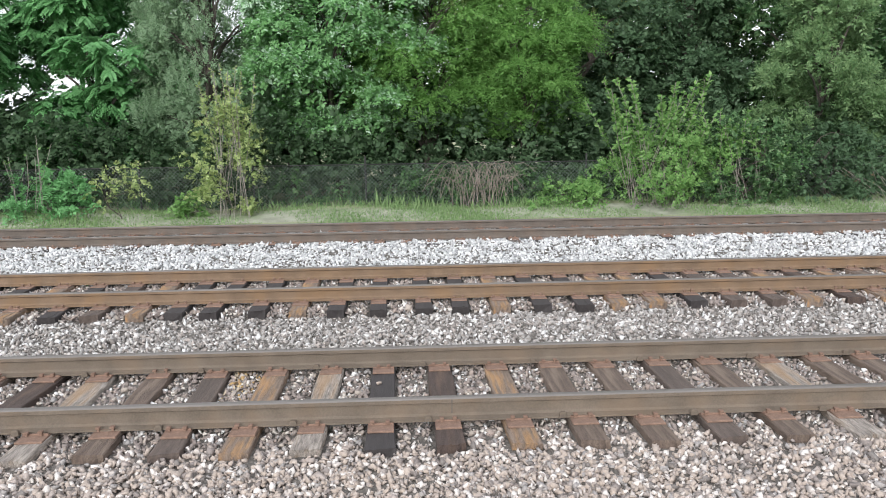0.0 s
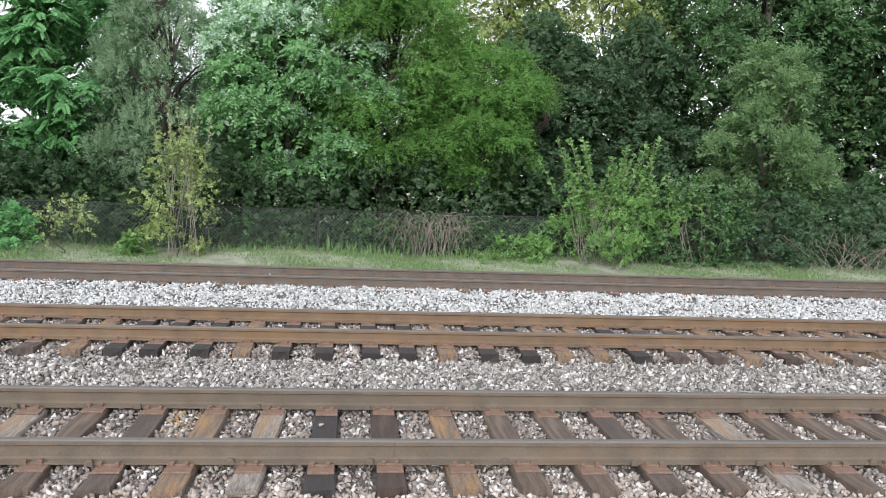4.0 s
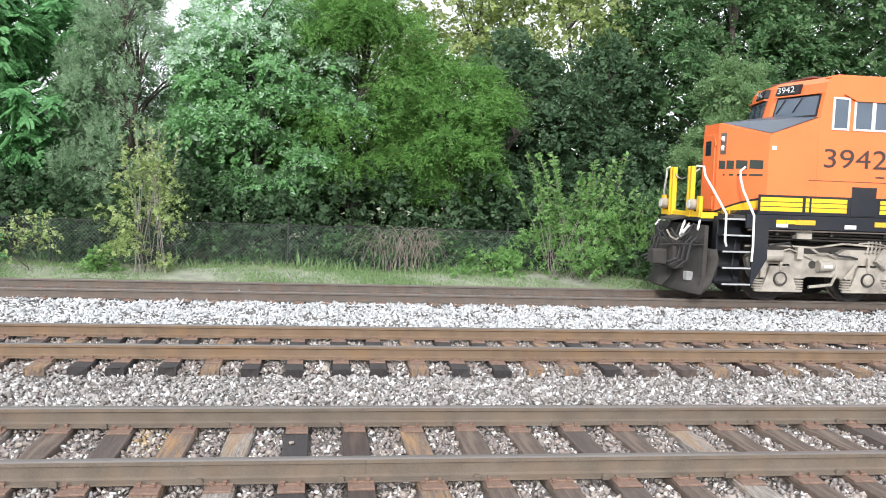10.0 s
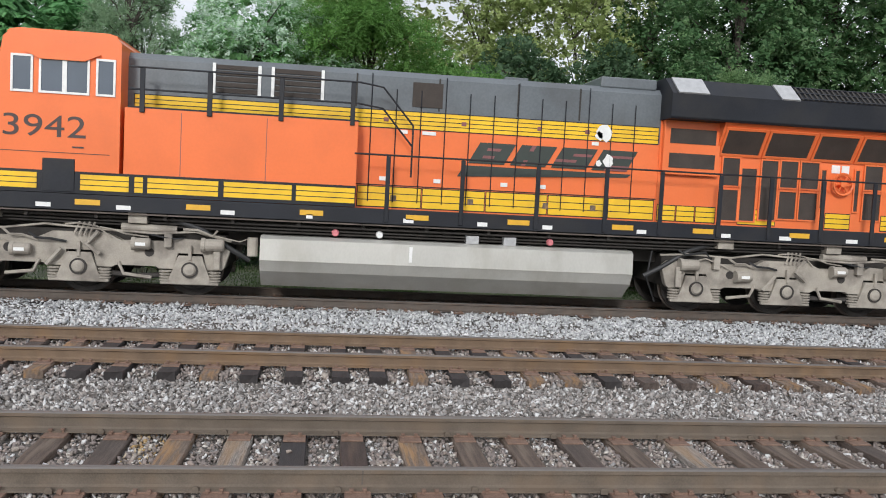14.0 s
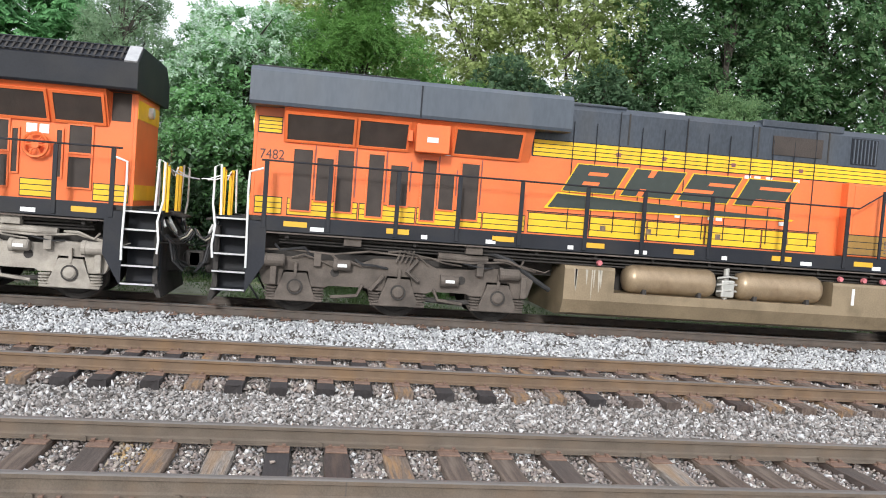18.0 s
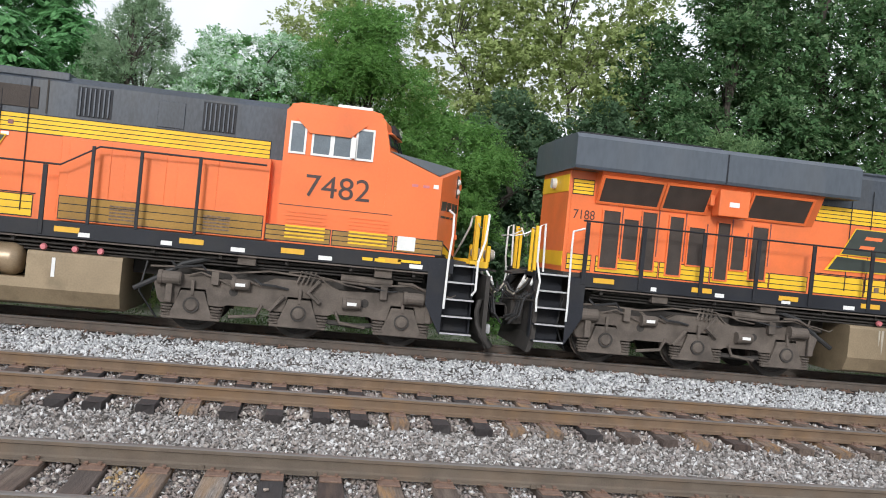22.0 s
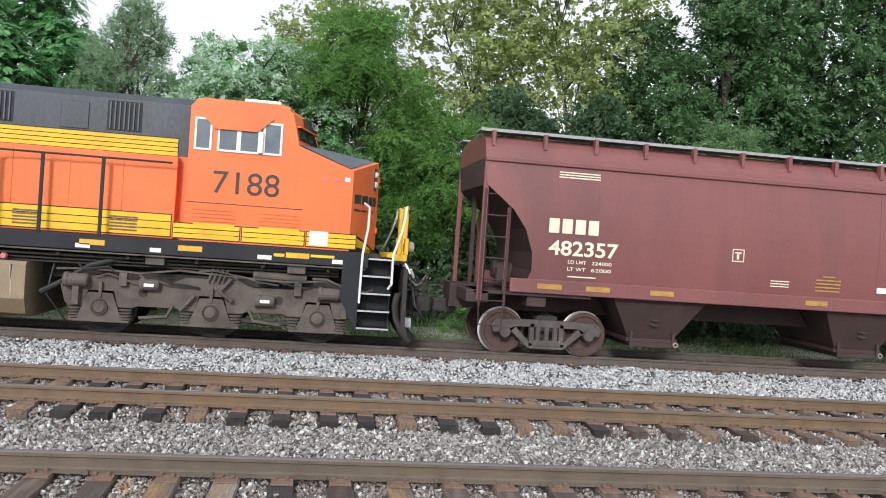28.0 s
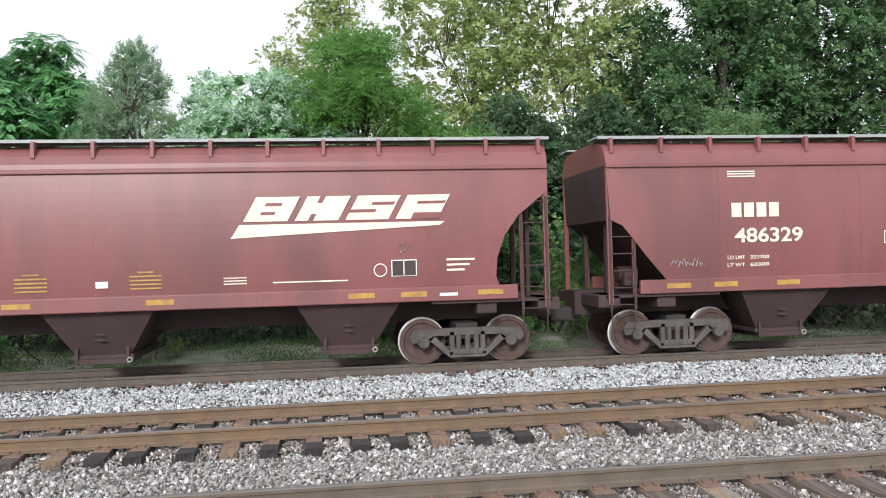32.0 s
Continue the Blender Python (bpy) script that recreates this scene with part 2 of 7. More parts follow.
M["tank_old"] = material("fuel_tank_brown_film", (0.29, 0.222, 0.14), 0.5, 0.25, spread=0.2, scale=1.2, fine=30, bump=0.06, stain=(0.15, 0.115, 0.07), stain_amount=0.7, stain_scale=1.5)
M["reservoir"] = material("air_reservoir_brown", (0.35, 0.26, 0.165), 0.36, 0.25, spread=0.25, scale=3, fine=40, bump=0.05, stain=(0.17, 0.115, 0.07), stain_amount=0.6, stain_scale=2.5)
M["glass"] = material("cab_glass", (0.025, 0.03, 0.04), 0.08, spread=0.05, bump=0)
# sky reflection and light through the cab are put into these pane colours
M["glass_pale"] = material("cab_glass_painted_reflection", (0.09, 0.115, 0.15), 0.05, spread=0.08, scale=1.5, bump=0)
M["glass_mid"] = material("cab_glass_painted_see_through", (0.15, 0.18, 0.205), 0.06, spread=0.3, scale=2.0, bump=0)
M["mesh"] = material("intake_screen", (0.052, 0.040, 0.033), 0.7, spread=0.3, scale=3, fine=90, bump=0.5)
M["hopper"] = material("oxide_red_paint", (0.24, 0.086, 0.084), 0.42, spread=0.14, scale=0.5, fine=30, bump=0.03, stain=(0.13, 0.06, 0.06), stain_amount=0.6, stain_scale=0.55, stretch=(1.2, 1, 0.35))
# grime, plus shade below the slopes and between cars, put into one colour
M["hopper_dark"] = material("oxide_red_grime_and_shade", (0.06, 0.034, 0.032), 0.75, spread=0.25, scale=1.5, fine=30, bump=0.1, stain=(0.05, 0.033, 0.03), stain_amount=0.6, stain_scale=1.6)
M["car_truck"] = material("freight_truck_grime", (0.105, 0.09, 0.085), 0.85, spread=0.25, scale=5, fine=40, bump=0.2, stain=(0.06, 0.05, 0.045), stain_amount=0.6, stain_scale=4)
M["grating"] = material("galvanised_grating", (0.36, 0.37, 0.37), 0.6, 0.2, spread=0.15, scale=8, fine=60, bump=0.1)
M["spill"] = material("pale_spill", (0.42, 0.38, 0.31), 0.7, spread=0.2, scale=4, fine=40, bump=0.02)
M["wheel"] = material("wheel_steel_rusty", (0.10, 0.062, 0.052), 0.7, 0.2, spread=0.2, scale=6, fine=40, bump=0.1)
M["tread"] = material("wheel_tread_polished", (0.62, 0.60, 0.58), 0.5, 0.2, spread=0.1, scale=6, fine=40, bump=0.02)
M["cream"] = material("cream_decal", (0.80, 0.74, 0.58), 0.5, spread=0.06, scale=3, fine=30, bump=0.02)
M["reflector"] = material("reflector_yellow", (0.72, 0.40, 0.03), 0.4, spread=0.06, scale=8, fine=40, bump=0.02)
M["gold_dull"] = material("gold_lettering_dusty", (0.46, 0.27, 0.06), 0.6, spread=0.15, scale=8, fine=40, bump=0.02, stain=(0.27, 0.13, 0.06), stain_amount=0.6, stain_scale=5)
M["red"] = material("red_knob", (0.62, 0.19, 0.21), 0.5, spread=0.1, bump=0)
M["lettering"] = material("lettering_green_black", (0.035, 0.045, 0.038), 0.5, spread=0.1, bump=0)
M["number"] = material("number_black", (0.05, 0.03, 0.028), 0.5, spread=0.1, bump=0)
M["hose"] = material("rubber_hose", (0.035, 0.035, 0.036), 0.6, spread=0.2, bump=0.05)
M["bark"] = material("bark", (0.07, 0.06, 0.05), 0.95, spread=0.4, scale=3, fine=18, bump=0.8, stretch=(3, 3, 0.6))
M["twig"] = material("dry_twigs", (0.27, 0.25, 0.22), 0.9, spread=0.3, bump=0.2)
M["vine_wood"] = material("dead_vine_wood", (0.24, 0.21, 0.18), 0.9, spread=0.3, bump=0.2)
M["wire"] = material("fence_wire", (0.15, 0.18, 0.165), 0.5, 0.4, spread=0.2, bump=0)
M["post"] = material("fence_post_dark", (0.03, 0.032, 0.03), 0.6, 0.2, spread=0.2, bump=0.1)
M["lamp"] = material("headlight_glass", (0.75, 0.75, 0.72), 0.1, 0.2, spread=0.05, bump=0)


# ---- building helpers ----
def solid(name, bm, mat):
    me = bpy.data.meshes.new(name)
    bmesh.ops.recalc_face_normals(bm, faces=bm.faces)
    bm.to_mesh(me)
    bm.free()
    me.materials.append(M[mat] if isinstance(mat, str) else mat)
    return me


def part(name, bm, mat, parent, label="", smooth=False):
    """Links a bmesh as one mesh object under a thing or a part."""
    me = bm if isinstance(bm, bpy.types.Mesh) else solid(name, bm, mat)
    if smooth:
        me.shade_smooth()
    ob = new(name, me)
    ob.parent = parent
    if label:
        ob["label"] = label
    return ob


def thing(name, label, category, group="", kind="", at=(0, 0, 0)):
    ob = tagged(new(name), label, category, group, kind)
    ob.location = at
    return ob


def box(x0, x1, y0, y1, z0, z1, bevel=0.0, bm=None):
    bm = bm or bmesh.new()
    r = bmesh.ops.create_cube(bm, size=1)
    bmesh.ops.transform(bm, matrix=Matrix.LocRotScale(((x0 + x1) / 2, (y0 + y1) / 2, (z0 + z1) / 2), None, (abs(x1 - x0), abs(y1 - y0), abs(z1 - z0))), verts=r["verts"])
    if bevel:
        es = list({e for v in r["verts"] for e in v.link_edges})
        bmesh.ops.bevel(bm, geom=es, offset=bevel, segments=2, affect="EDGES", profile=0.5)
    return bm


def prism(pts, y0, y1, bm=None, bevel=0.0):
    """A polygon in x, z drawn out from y0 to y1."""
    bm = bm or bmesh.new()
    a = [bm.verts.new((x, y0, z)) for x, z in pts]
    b = [bm.verts.new((x, y1, z)) for x, z in pts]
    bm.faces.new(a)
    bm.faces.new(b[::-1])
    es = []
    for i in range(len(pts)):
        j = (i + 1) % len(pts)
        bm.faces.new((a[i], b[i], b[j], a[j]))
    if bevel:
        es = [e for e in bm.edges if e.verts[0] in a + b and e.verts[1] in a + b]
        bmesh.ops.bevel(bm, geom=es, offset=bevel, segments=2, affect="EDGES", profile=0.5)
    return bm


def across(pts, x0, x1, bm=None):
    """A polygon in y, z drawn out from x0 to x1."""
    bm = bm or bmesh.new()
    a = [bm.verts.new((x0, y, z)) for y, z in pts]
    b = [bm.verts.new((x1, y, z)) for y, z in pts]
    bm.faces.new(a)
    bm.faces.new(b[::-1])
    for i in range(len(pts)):
        j = (i + 1) % len(pts)
        bm.faces.new((a[i], b[i], b[j], a[j]))
    return bm


def rod(p, q, r, n=8, bm=None, r2=None):
    """A round bar from p to q."""
    bm = bm or bmesh.new()
    p, q = Vector(p), Vector(q)
    d = q - p
    m = Matrix.Translation((p + q) / 2) @ d.to_track_quat("Z", "Y").to_matrix().to_4x4()
    bmesh.ops.create_cone(bm, cap_ends=True, segments=n, radius1=r, radius2=r if r2 is None else r2, depth=d.length, matrix=m)
    return bm


def pipe(pts, r, n=6, bm=None):
    """A bent round bar through the points."""
    bm = bm or bmesh.new()
    pts = [Vector(p) for p in pts]
    radii = list(r) if isinstance(r, (list, tuple)) else [r] * len(pts)
    rings = []
    for i, p in enumerate(pts):
        d = (pts[min(i + 1, len(pts) - 1)] - pts[max(i - 1, 0)]).normalized()
        u = d.cross(Vector((0, 1, 0)))
        u = u.normalized() if u.length > 0.05 else d.cross(Vector((1, 0, 0))).normalized()
        v = d.cross(u)
        rings.append([bm.verts.new(p + radii[i] * (math.cos(a) * u + math.sin(a) * v)) for a in (2 * math.pi * k / n for k in range(n))])
    for a, b in zip(rings, rings[1:]):
        for k in range(n):
            bm.faces.new((a[k], a[(k + 1) % n], b[(k + 1) % n], b[k]))
    bm.faces.new(rings[0][::-1])
    bm.faces.new(rings[-1])
    return bm


def lathe(prof, n=24, bm=None, at=(0, 0, 0)):
    """A profile of (radius, y) turned about the y axis."""
    bm = bm or bmesh.new()
    rings = []
    for r, y in prof:
        rings.append([bm.verts.new((at[0] + r * math.cos(2 * math.pi * k / n), at[1] + y, at[2] + r * math.sin(2 * math.pi * k / n))) for k in range(n)] if r > 1e-4 else [bm.verts.new((at[0], at[1] + y, at[2]))])
    for a, b in zip(rings, rings[1:]):
        for k in range(n):
            k2 = (k + 1) % n
            if len(a) == 1 and len(b) == 1:
                continue
            if len(a) == 1:
                bm.faces.new((a[0], b[k], b[k2]))
            elif len(b) == 1:
                bm.faces.new((a[k], a[k2], b[0]))
            else:
                bm.faces.new((a[k], a[k2], b[k2], b[k]))
    return bm


def big_mesh(name, verts, faces, mat):
    """A mesh from arrays of places and of three- or four-cornered faces."""
    me = bpy.data.meshes.new(name)
    verts, faces = np.asarray(verts, np.float32), np.asarray(faces, np.int32)
    me.vertices.add(len(verts))
    me.vertices.foreach_set("co", verts.ravel())
    k = faces.shape[1]
    me.loops.add(faces.size)
    me.loops.foreach_set("vertex_index", faces.ravel())
    me.polygons.add(len(faces))
    me.polygons.foreach_set("loop_start", np.arange(0, faces.size, k, dtype=np.int32))
    me.polygons.foreach_set("loop_total", np.full(len(faces), k, np.int32))
    me.update(calc_edges=True)
    me.materials.append(M[mat] if isinstance(mat, str) else mat)
    return me


# ---- ground, ballast and tracks ----
rng = np.random.default_rng(7)
GAUGE = 1.51
TRACKS = {"near": 0.755, "middle": 5.32, "far": 10.73}


def bed_height(y):
    """Height of the ballast bed across the line (rail top is zero)."""
    z = np.full_like(y, -0.335)
    for c in TRACKS.values():
        d = np.abs(y - c)
        z = np.maximum(z, np.where(d < 1.25, -0.262, np.where(d < 1.32, -0.262 - 0.7 * (d - 1.25), -0.311 - 0.05 * (d - 1.32))))
    # fresh stone heaped up to the far rail
    e = TRACKS["far"] - y
    z = np.where((e > 0.84) & (e < 4.0), np.maximum(z, -0.215 - 0.055 * np.clip(e - 1.3, 0, 3)), z)
    z = np.where(y > 12.4, np.minimum(-0.34 + 0.11 * (y - 12.4), -0.08), z)
    return np.where(y < -0.45, -0.262 - 0.015 * (-0.45 - y), z)


def ground_sheet():
    xs = np.concatenate([[-900, -300, -120, -60], np.linspace(-30, 30, 61), [60, 120, 300, 900]])
    ys = np.concatenate([[-900, -200, -60, -20, -10], np.linspace(-6, 13, 58), np.linspace(13.25, 16, 12), np.linspace(17, 30, 14), [45, 90, 300, 1500]])
    X, Y = np.meshgrid(xs, ys)
    Z = bed_height(Y)
    Z = Z + np.where(Y > 13, 0.06 * np.sin(X * 0.9) * np.sin(Y * 0.7), 0)
    v = np.stack([X, Y, Z], -1).reshape(-1, 3)
    w = len(xs)
    i = np.arange(len(ys) - 1)[:, None] * w + np.arange(w - 1)[None]
    f = np.stack([i, i + 1, i + w + 1, i + w], -1).reshape(-1, 4)
    return v, f, ys, w


v, f, ys, w = ground_sheet()
ground = tagged(new("ground", big_mesh("ground", v, f, "ground")), "grassy ground under the railway line and behind the fence", "ground", kind="structure")
ground.data.materials.append(M["ballast_bed"])
ground.data.materials.append(M["path"])
cy = v[f].mean(1)[:, 1]
ground.data.polygons.foreach_set("material_index", np.where((cy > -12) & (cy < 12.6), 1, np.where((cy > 13.5) & (cy < 14.75), 2, 0)).astype(np.int32))



def spaced(known, step, reach, mats, seed):
    """Tie places: those given, carried on in even steps to both sides."""
    r = random.Random(seed)
    xs = [(x, m) for x, m in known]
    a, b = known[0][0], known[-1][0]
    while b < reach:
        b += step + r.uniform(-0.03, 0.03)
        xs.append((b, r.choice(mats)))
    while a > -reach:
        a -= step + r.uniform(-0.03, 0.03)
        xs.append((a, r.choice(mats)))
    return xs


near = [(-2.98, "tie_pale"), (-2.42, "tie_brown"), (-1.86, "tie"), (-1.30, "tie_rust"), (-0.76, "tie_pale"), (-0.23, "tie_dark"), (0.317, "tie_umber"), (0.89, "tie_rust"), (1.425, "tie_brown"),
        (1.95, "tie_brown"), (2.50, "tie"), (3.03, "tie_brown"), (3.62, "tie_pale")]
mid = [(-4.10, "tie"), (-3.55, "tie_rust"), (-3.04, "tie_dark"), (-2.56, "tie_dark"), (-1.97, "tie_dark"), (-1.44, "tie_rust"), (-0.92, "tie_dark"), (-0.39, "tie_dark"), (0.217, "tie_dark"),
       (0.73, "tie_dark"), (1.26, "tie_rust"), (1.80, "tie_dark"), (2.37, "tie_dark"), (2.86, "tie_rust"), (3.37, "tie_rust"), (3.90, "tie_dark"), (4.43, "tie"), (4.98, "tie")]
TIE_X = {"near": spaced(near, 0.525, 16, ["tie", "tie_brown", "tie_pale", "tie_umber", "tie_brown"], 3),
         "middle": spaced(mid, 0.53, 22, ["tie_rust", "tie_dark", "tie_brown", "tie_umber"], 4),
         "far": spaced([(0, "tie")], 0.53, 26, ["tie", "tie_dark"], 5)}


BLOCK = np.array([(x_, y_, z_) for x_ in (-1, 1) for y_ in (-1, 1) for z_ in (-1, 1)]) * 0.74
BLOCK_TRIS = np.array([(0, 1, 3), (0, 3, 2), (4, 6, 7), (4, 7, 5), (0, 4, 5), (0, 5, 1), (2, 3, 7), (2, 7, 6), (0, 2, 6), (0, 6, 4), (1, 5, 7), (1, 7, 3)])
SHARD = np.array([(1.3, 0, 0), (-1.3, 0, 0), (0, 1.3, 0), (0, -1.3, 0), (0, 0, 1.3), (0, 0, -1.3)])
TRIS = np.array([(0, 2, 4), (2, 1, 4), (1, 3, 4), (3, 0, 4), (2, 0, 5), (1, 2, 5), (3, 1, 5), (0, 3, 5)])


def stones(name, mat, x0, x1, y0, y1, per_m2, size, label, spread=0.0, blocky=False, beyond=False):
    """Loose broken stones lying on the bed, each with its own size, turn and lopsided shape."""
    n = int((x1 - x0) * (y1 - y0) * per_m2)
    px, py = rng.uniform(x0, x1, n), rng.uniform(y0, y1, n)
    keep = (px > -0.9 - 0.55 * (py + 6.45)) & (px < 0.9 + 0.84 * (py + 6.45))
    keep = ~(keep & (py > -1.7)) if beyond else keep
    # none lie on top of the ties
    for key, c in TRACKS.items():
        tx = np.array([x for x, _ in TIE_X[key]])
        on = (np.abs(py - c) < 1.33) & (np.abs(px[:, None] - tx).min(1) < 0.135)
        keep &= ~(on & (np.abs(py - c) < (0.84 if key == "far" else 2)))
    px, py = px[keep], py[keep]
    n = len(px)
    s = size * np.minimum(rng.lognormal(0, 0.3, (n, 1)), 1.55) * rng.uniform(0.62, 1.25, (n, 3)) * np.array([1.5, 1.0, 0.72])
    shape, sides = (BLOCK, BLOCK_TRIS) if blocky else (SHARD, TRIS)
    c = shape[None] * rng.uniform(0.4 if blocky else 0.45, 1.2 if blocky else 1.0, (n, len(shape), 3)) * s[:, None] * 0.62 + (0 if blocky else rng.uniform(-0.2, 0.2, (n, len(shape), 3)) * s[:, None])
    q = rng.normal(size=(n, 4))
    q /= np.linalg.norm(q, axis=1, keepdims=True)
    a, b, cc, d = q.T
    R = np.stack([1 - 2 * (cc**2 + d**2), 2 * (b * cc - a * d), 2 * (b * d + a * cc), 2 * (b * cc + a * d), 1 - 2 * (b**2 + d**2), 2 * (cc * d - a * b),
                  2 * (b * d - a * cc), 2 * (cc * d + a * b), 1 - 2 * (b**2 + cc**2)], -1).reshape(-1, 3, 3)
    c = np.einsum("nij,nkj->nki", R, c)
    pz = bed_height(py) + rng.uniform(-0.04, 0.026, n) + spread * np.sin(px * 3.1 + py) * np.sin(py * 4.3 - px)
    c += np.stack([px, py, pz], -1)[:, None]
    faces = (sides[None] + len(shape) * np.arange(n)[:, None, None]).reshape(-1, sides.shape[1])
    return tagged(new(name, big_mesh(name, c.reshape(-1, 3), faces, mat)), label, "ballast", kind="stuff")


stones("ballast_front", "stone_front", -5, 6, -1.75, -0.35, 1900, 0.034, "tan and grey crushed stone ballast beside the near track", 0.01, True)
stones("ballast_near", "stone_tan", -6, 8, -0.35, 2.0, 1200, 0.033, "tan crushed stone ballast between the ties of the near track", 0.008, True)
stones("ballast_between", "stone_grey", -7, 9.5, 2.0, 4.05, 1100, 0.040, "grey-brown crushed stone ballast between two tracks", 0.015)
stones("ballast_middle", "stone_tan", -8, 11.5, 4.05, 6.6, 800, 0.042, "brownish ballast between the ties of the middle track")
stones("ballast_fresh", "stone_white", -11, 15, 6.5, 10.1, 560, 0.047, "fresh white limestone ballast on the shoulder of the far track", 0.02)
stones("ballast_far", "stone_white", -12, 17, 10.1, 12.6, 260, 0.054, "white ballast under the far track")

stones("ballast_stained", "stone_rust", -1.72, -1.36, 0.75, 1.75, 700, 0.036, "orange rust-stained stones between two ties", 0.03)
stones("ballast_outer", "stone_grey", -13, 17, -6.5, 12.5, 45, 0.066, "scattered grey-brown stone along the outer parts of the line", 0.0, False, True)

# the loose stones that lie nearest, each a piece of its own
STONES = []
for k in range(12):
    j = rng.uniform(0.4, 1.2, (8, 3)) * np.array([0.033, 0.024, 0.017]) * rng.uniform(0.8, 1.15)
    STONES.append(big_mesh("stone", BLOCK * j, BLOCK_TRIS, "stone_piece"))
for k in range(300):
    px, py = rng.uniform(-1.4, 1.9), rng.uniform(-1.5, -0.75)
    ob = new("stone", STONES[k % 12])
    ob.parent = ground
    ob.matrix_basis = pose(px, py, float(bed_height(np.array([py]))[0]) + rng.uniform(0.012, 0.026), rng.uniform(-35, 35), rng.uniform(-35, 35), rng.uniform(0, 360))

# rail: foot, web and rounded head, rail top at zero
RAIL = [(-0.076, -0.186), (0.076, -0.186), (0.076, -0.174), (0.022, -0.158), (0.009, -0.14), (0.009, -0.055), (0.036, -0.044), (0.037, -0.012), (0.028, -0.001), (0.0, 0.001),
        (-0.028, -0.001), (-0.037, -0.012), (-0.036, -0.044), (-0.009, -0.055), (-0.009, -0.14), (-0.022, -0.158), (-0.076, -0.174)]


def rail(parent, y, side="rail_side"):
    xs = [-160, -40, *range(-14, 15, 2), 40, 160]
    bm = bmesh.new()
    rings = [[bm.verts.new((x, y + a, b)) for a, b in RAIL] for x in xs]
    for p, q in zip(rings, rings[1:]):
        for k in range(len(RAIL)):
            fc = bm.faces.new((p[k], p[(k + 1) % len(RAIL)], q[(k + 1) % len(RAIL)], q[k]))
            fc.material_index = 1 if 7 <= k <= 10 else 0
    ob = part("rail", bm, side, parent, "brown rusty steel rail with a worn running surface")
    ob.data.materials.append(M["rail_top"])
    return ob


def tie_mesh(seed, mat):
    r = random.Random(seed)
    bm = box(-0.115, 0.115, -1.3, 1.3, -0.36, -0.195)
    bmesh.ops.subdivide_edges(bm, edges=[e for e in bm.edges if abs(e.verts[0].co.y - e.verts[1].co.y) > 1], cuts=6)
    for v in bm.verts:
        v.co.x += r.uniform(-0.008, 0.008)
        v.co.z += r.uniform(-0.006, 0.004)
        if abs(v.co.y) > 1.29:
            v.co.y += r.uniform(-0.03, 0.03)
    # a split running along the top
    if seed % 2:
        box(r.uniform(-0.05, 0.04), r.uniform(0.045, 0.06), -1.305, -0.55, -0.199, -0.1925, bm=bm)
    bmesh.ops.bevel(bm, geom=[e for e in bm.edges if e.calc_length() < 0.5 and abs(e.verts[0].co.y - e.verts[1].co.y) > 0.2], offset=0.008, segments=1, affect="EDGES")
    return solid("tie", bm, mat)


TIES = {m: [tie_mesh(i + 10 * k, m) for i in range(4)] for k, m in enumerate(("tie", "tie_dark", "tie_pale", "tie_rust", "tie_brown", "tie_umber"))}
bm = box(-0.105, 0.105, -0.235, 0.235, -0.197, -0.180, 0.004)
box(-0.1, 0.1, -0.096, -0.079, -0.183, -0.168, bm=bm)
box(-0.1, 0.1, 0.079, 0.096, -0.183, -0.168, bm=bm)
PLATE = solid("tie_plate", bm, "plate")
bm = box(-0.009, 0.009, -0.009, 0.009, -0.19, -0.15)
box(-0.017, 0.017, -0.026, 0.014, -0.160, -0.146, bm=bm)
SPIKE = solid("spike", bm, "plate")
bm = prism([(-0.05, -0.185), (0.05, -0.185), (0.05, -0.15), (0.03, -0.135), (-0.03, -0.135), (-0.05, -0.15)], -0.095, -0.06, bevel=0.006)
bmesh.ops.scale(bm, vec=(0.6, 1, 1), verts=bm.verts)
ANCHOR = solid("rail_anchor", bm, "rail_side")


def track(name, y, ties, label, skew=0.0, anchors=False, side="rail_side"):
    t = thing(name, label, "railway track", kind="structure")
    rail(t, y - GAUGE / 2, side)
    rail(t, y + GAUGE / 2, side)
    r = random.Random(name)
    for i, (x, m) in enumerate(ties):
        ob = new("tie", TIES[m][r.randrange(4)])
        ob.parent = t
        ob.matrix_basis = pose(x, y + r.uniform(-0.03, 0.03), r.uniform(-0.008, 0.004), 0, 0, r.uniform(-1.2, 1.2) + skew)
        if abs(x) > 12:
            continue
        for s in (-1, 1):
            p = part("tie_plate", PLATE, None, ob)
            p.location = (0, s * GAUGE / 2, 0)
            for a, b in ((-0.06, -0.1), (0.05, -0.1), (-0.05, 0.1)):
                k = part("spike", SPIKE, None, ob)
                k.matrix_basis = pose(a + r.uniform(-0.01, 0.01), s * GAUGE / 2 + b * 1.05, r.uniform(0, 0.012), 0, 0, 0 if b < 0 else 180)
            if anchors and i % 2 == 0:
                k = part("rail_anchor", ANCHOR, None, ob)
                k.location = (-0.16, s * GAUGE / 2, 0)
    return t


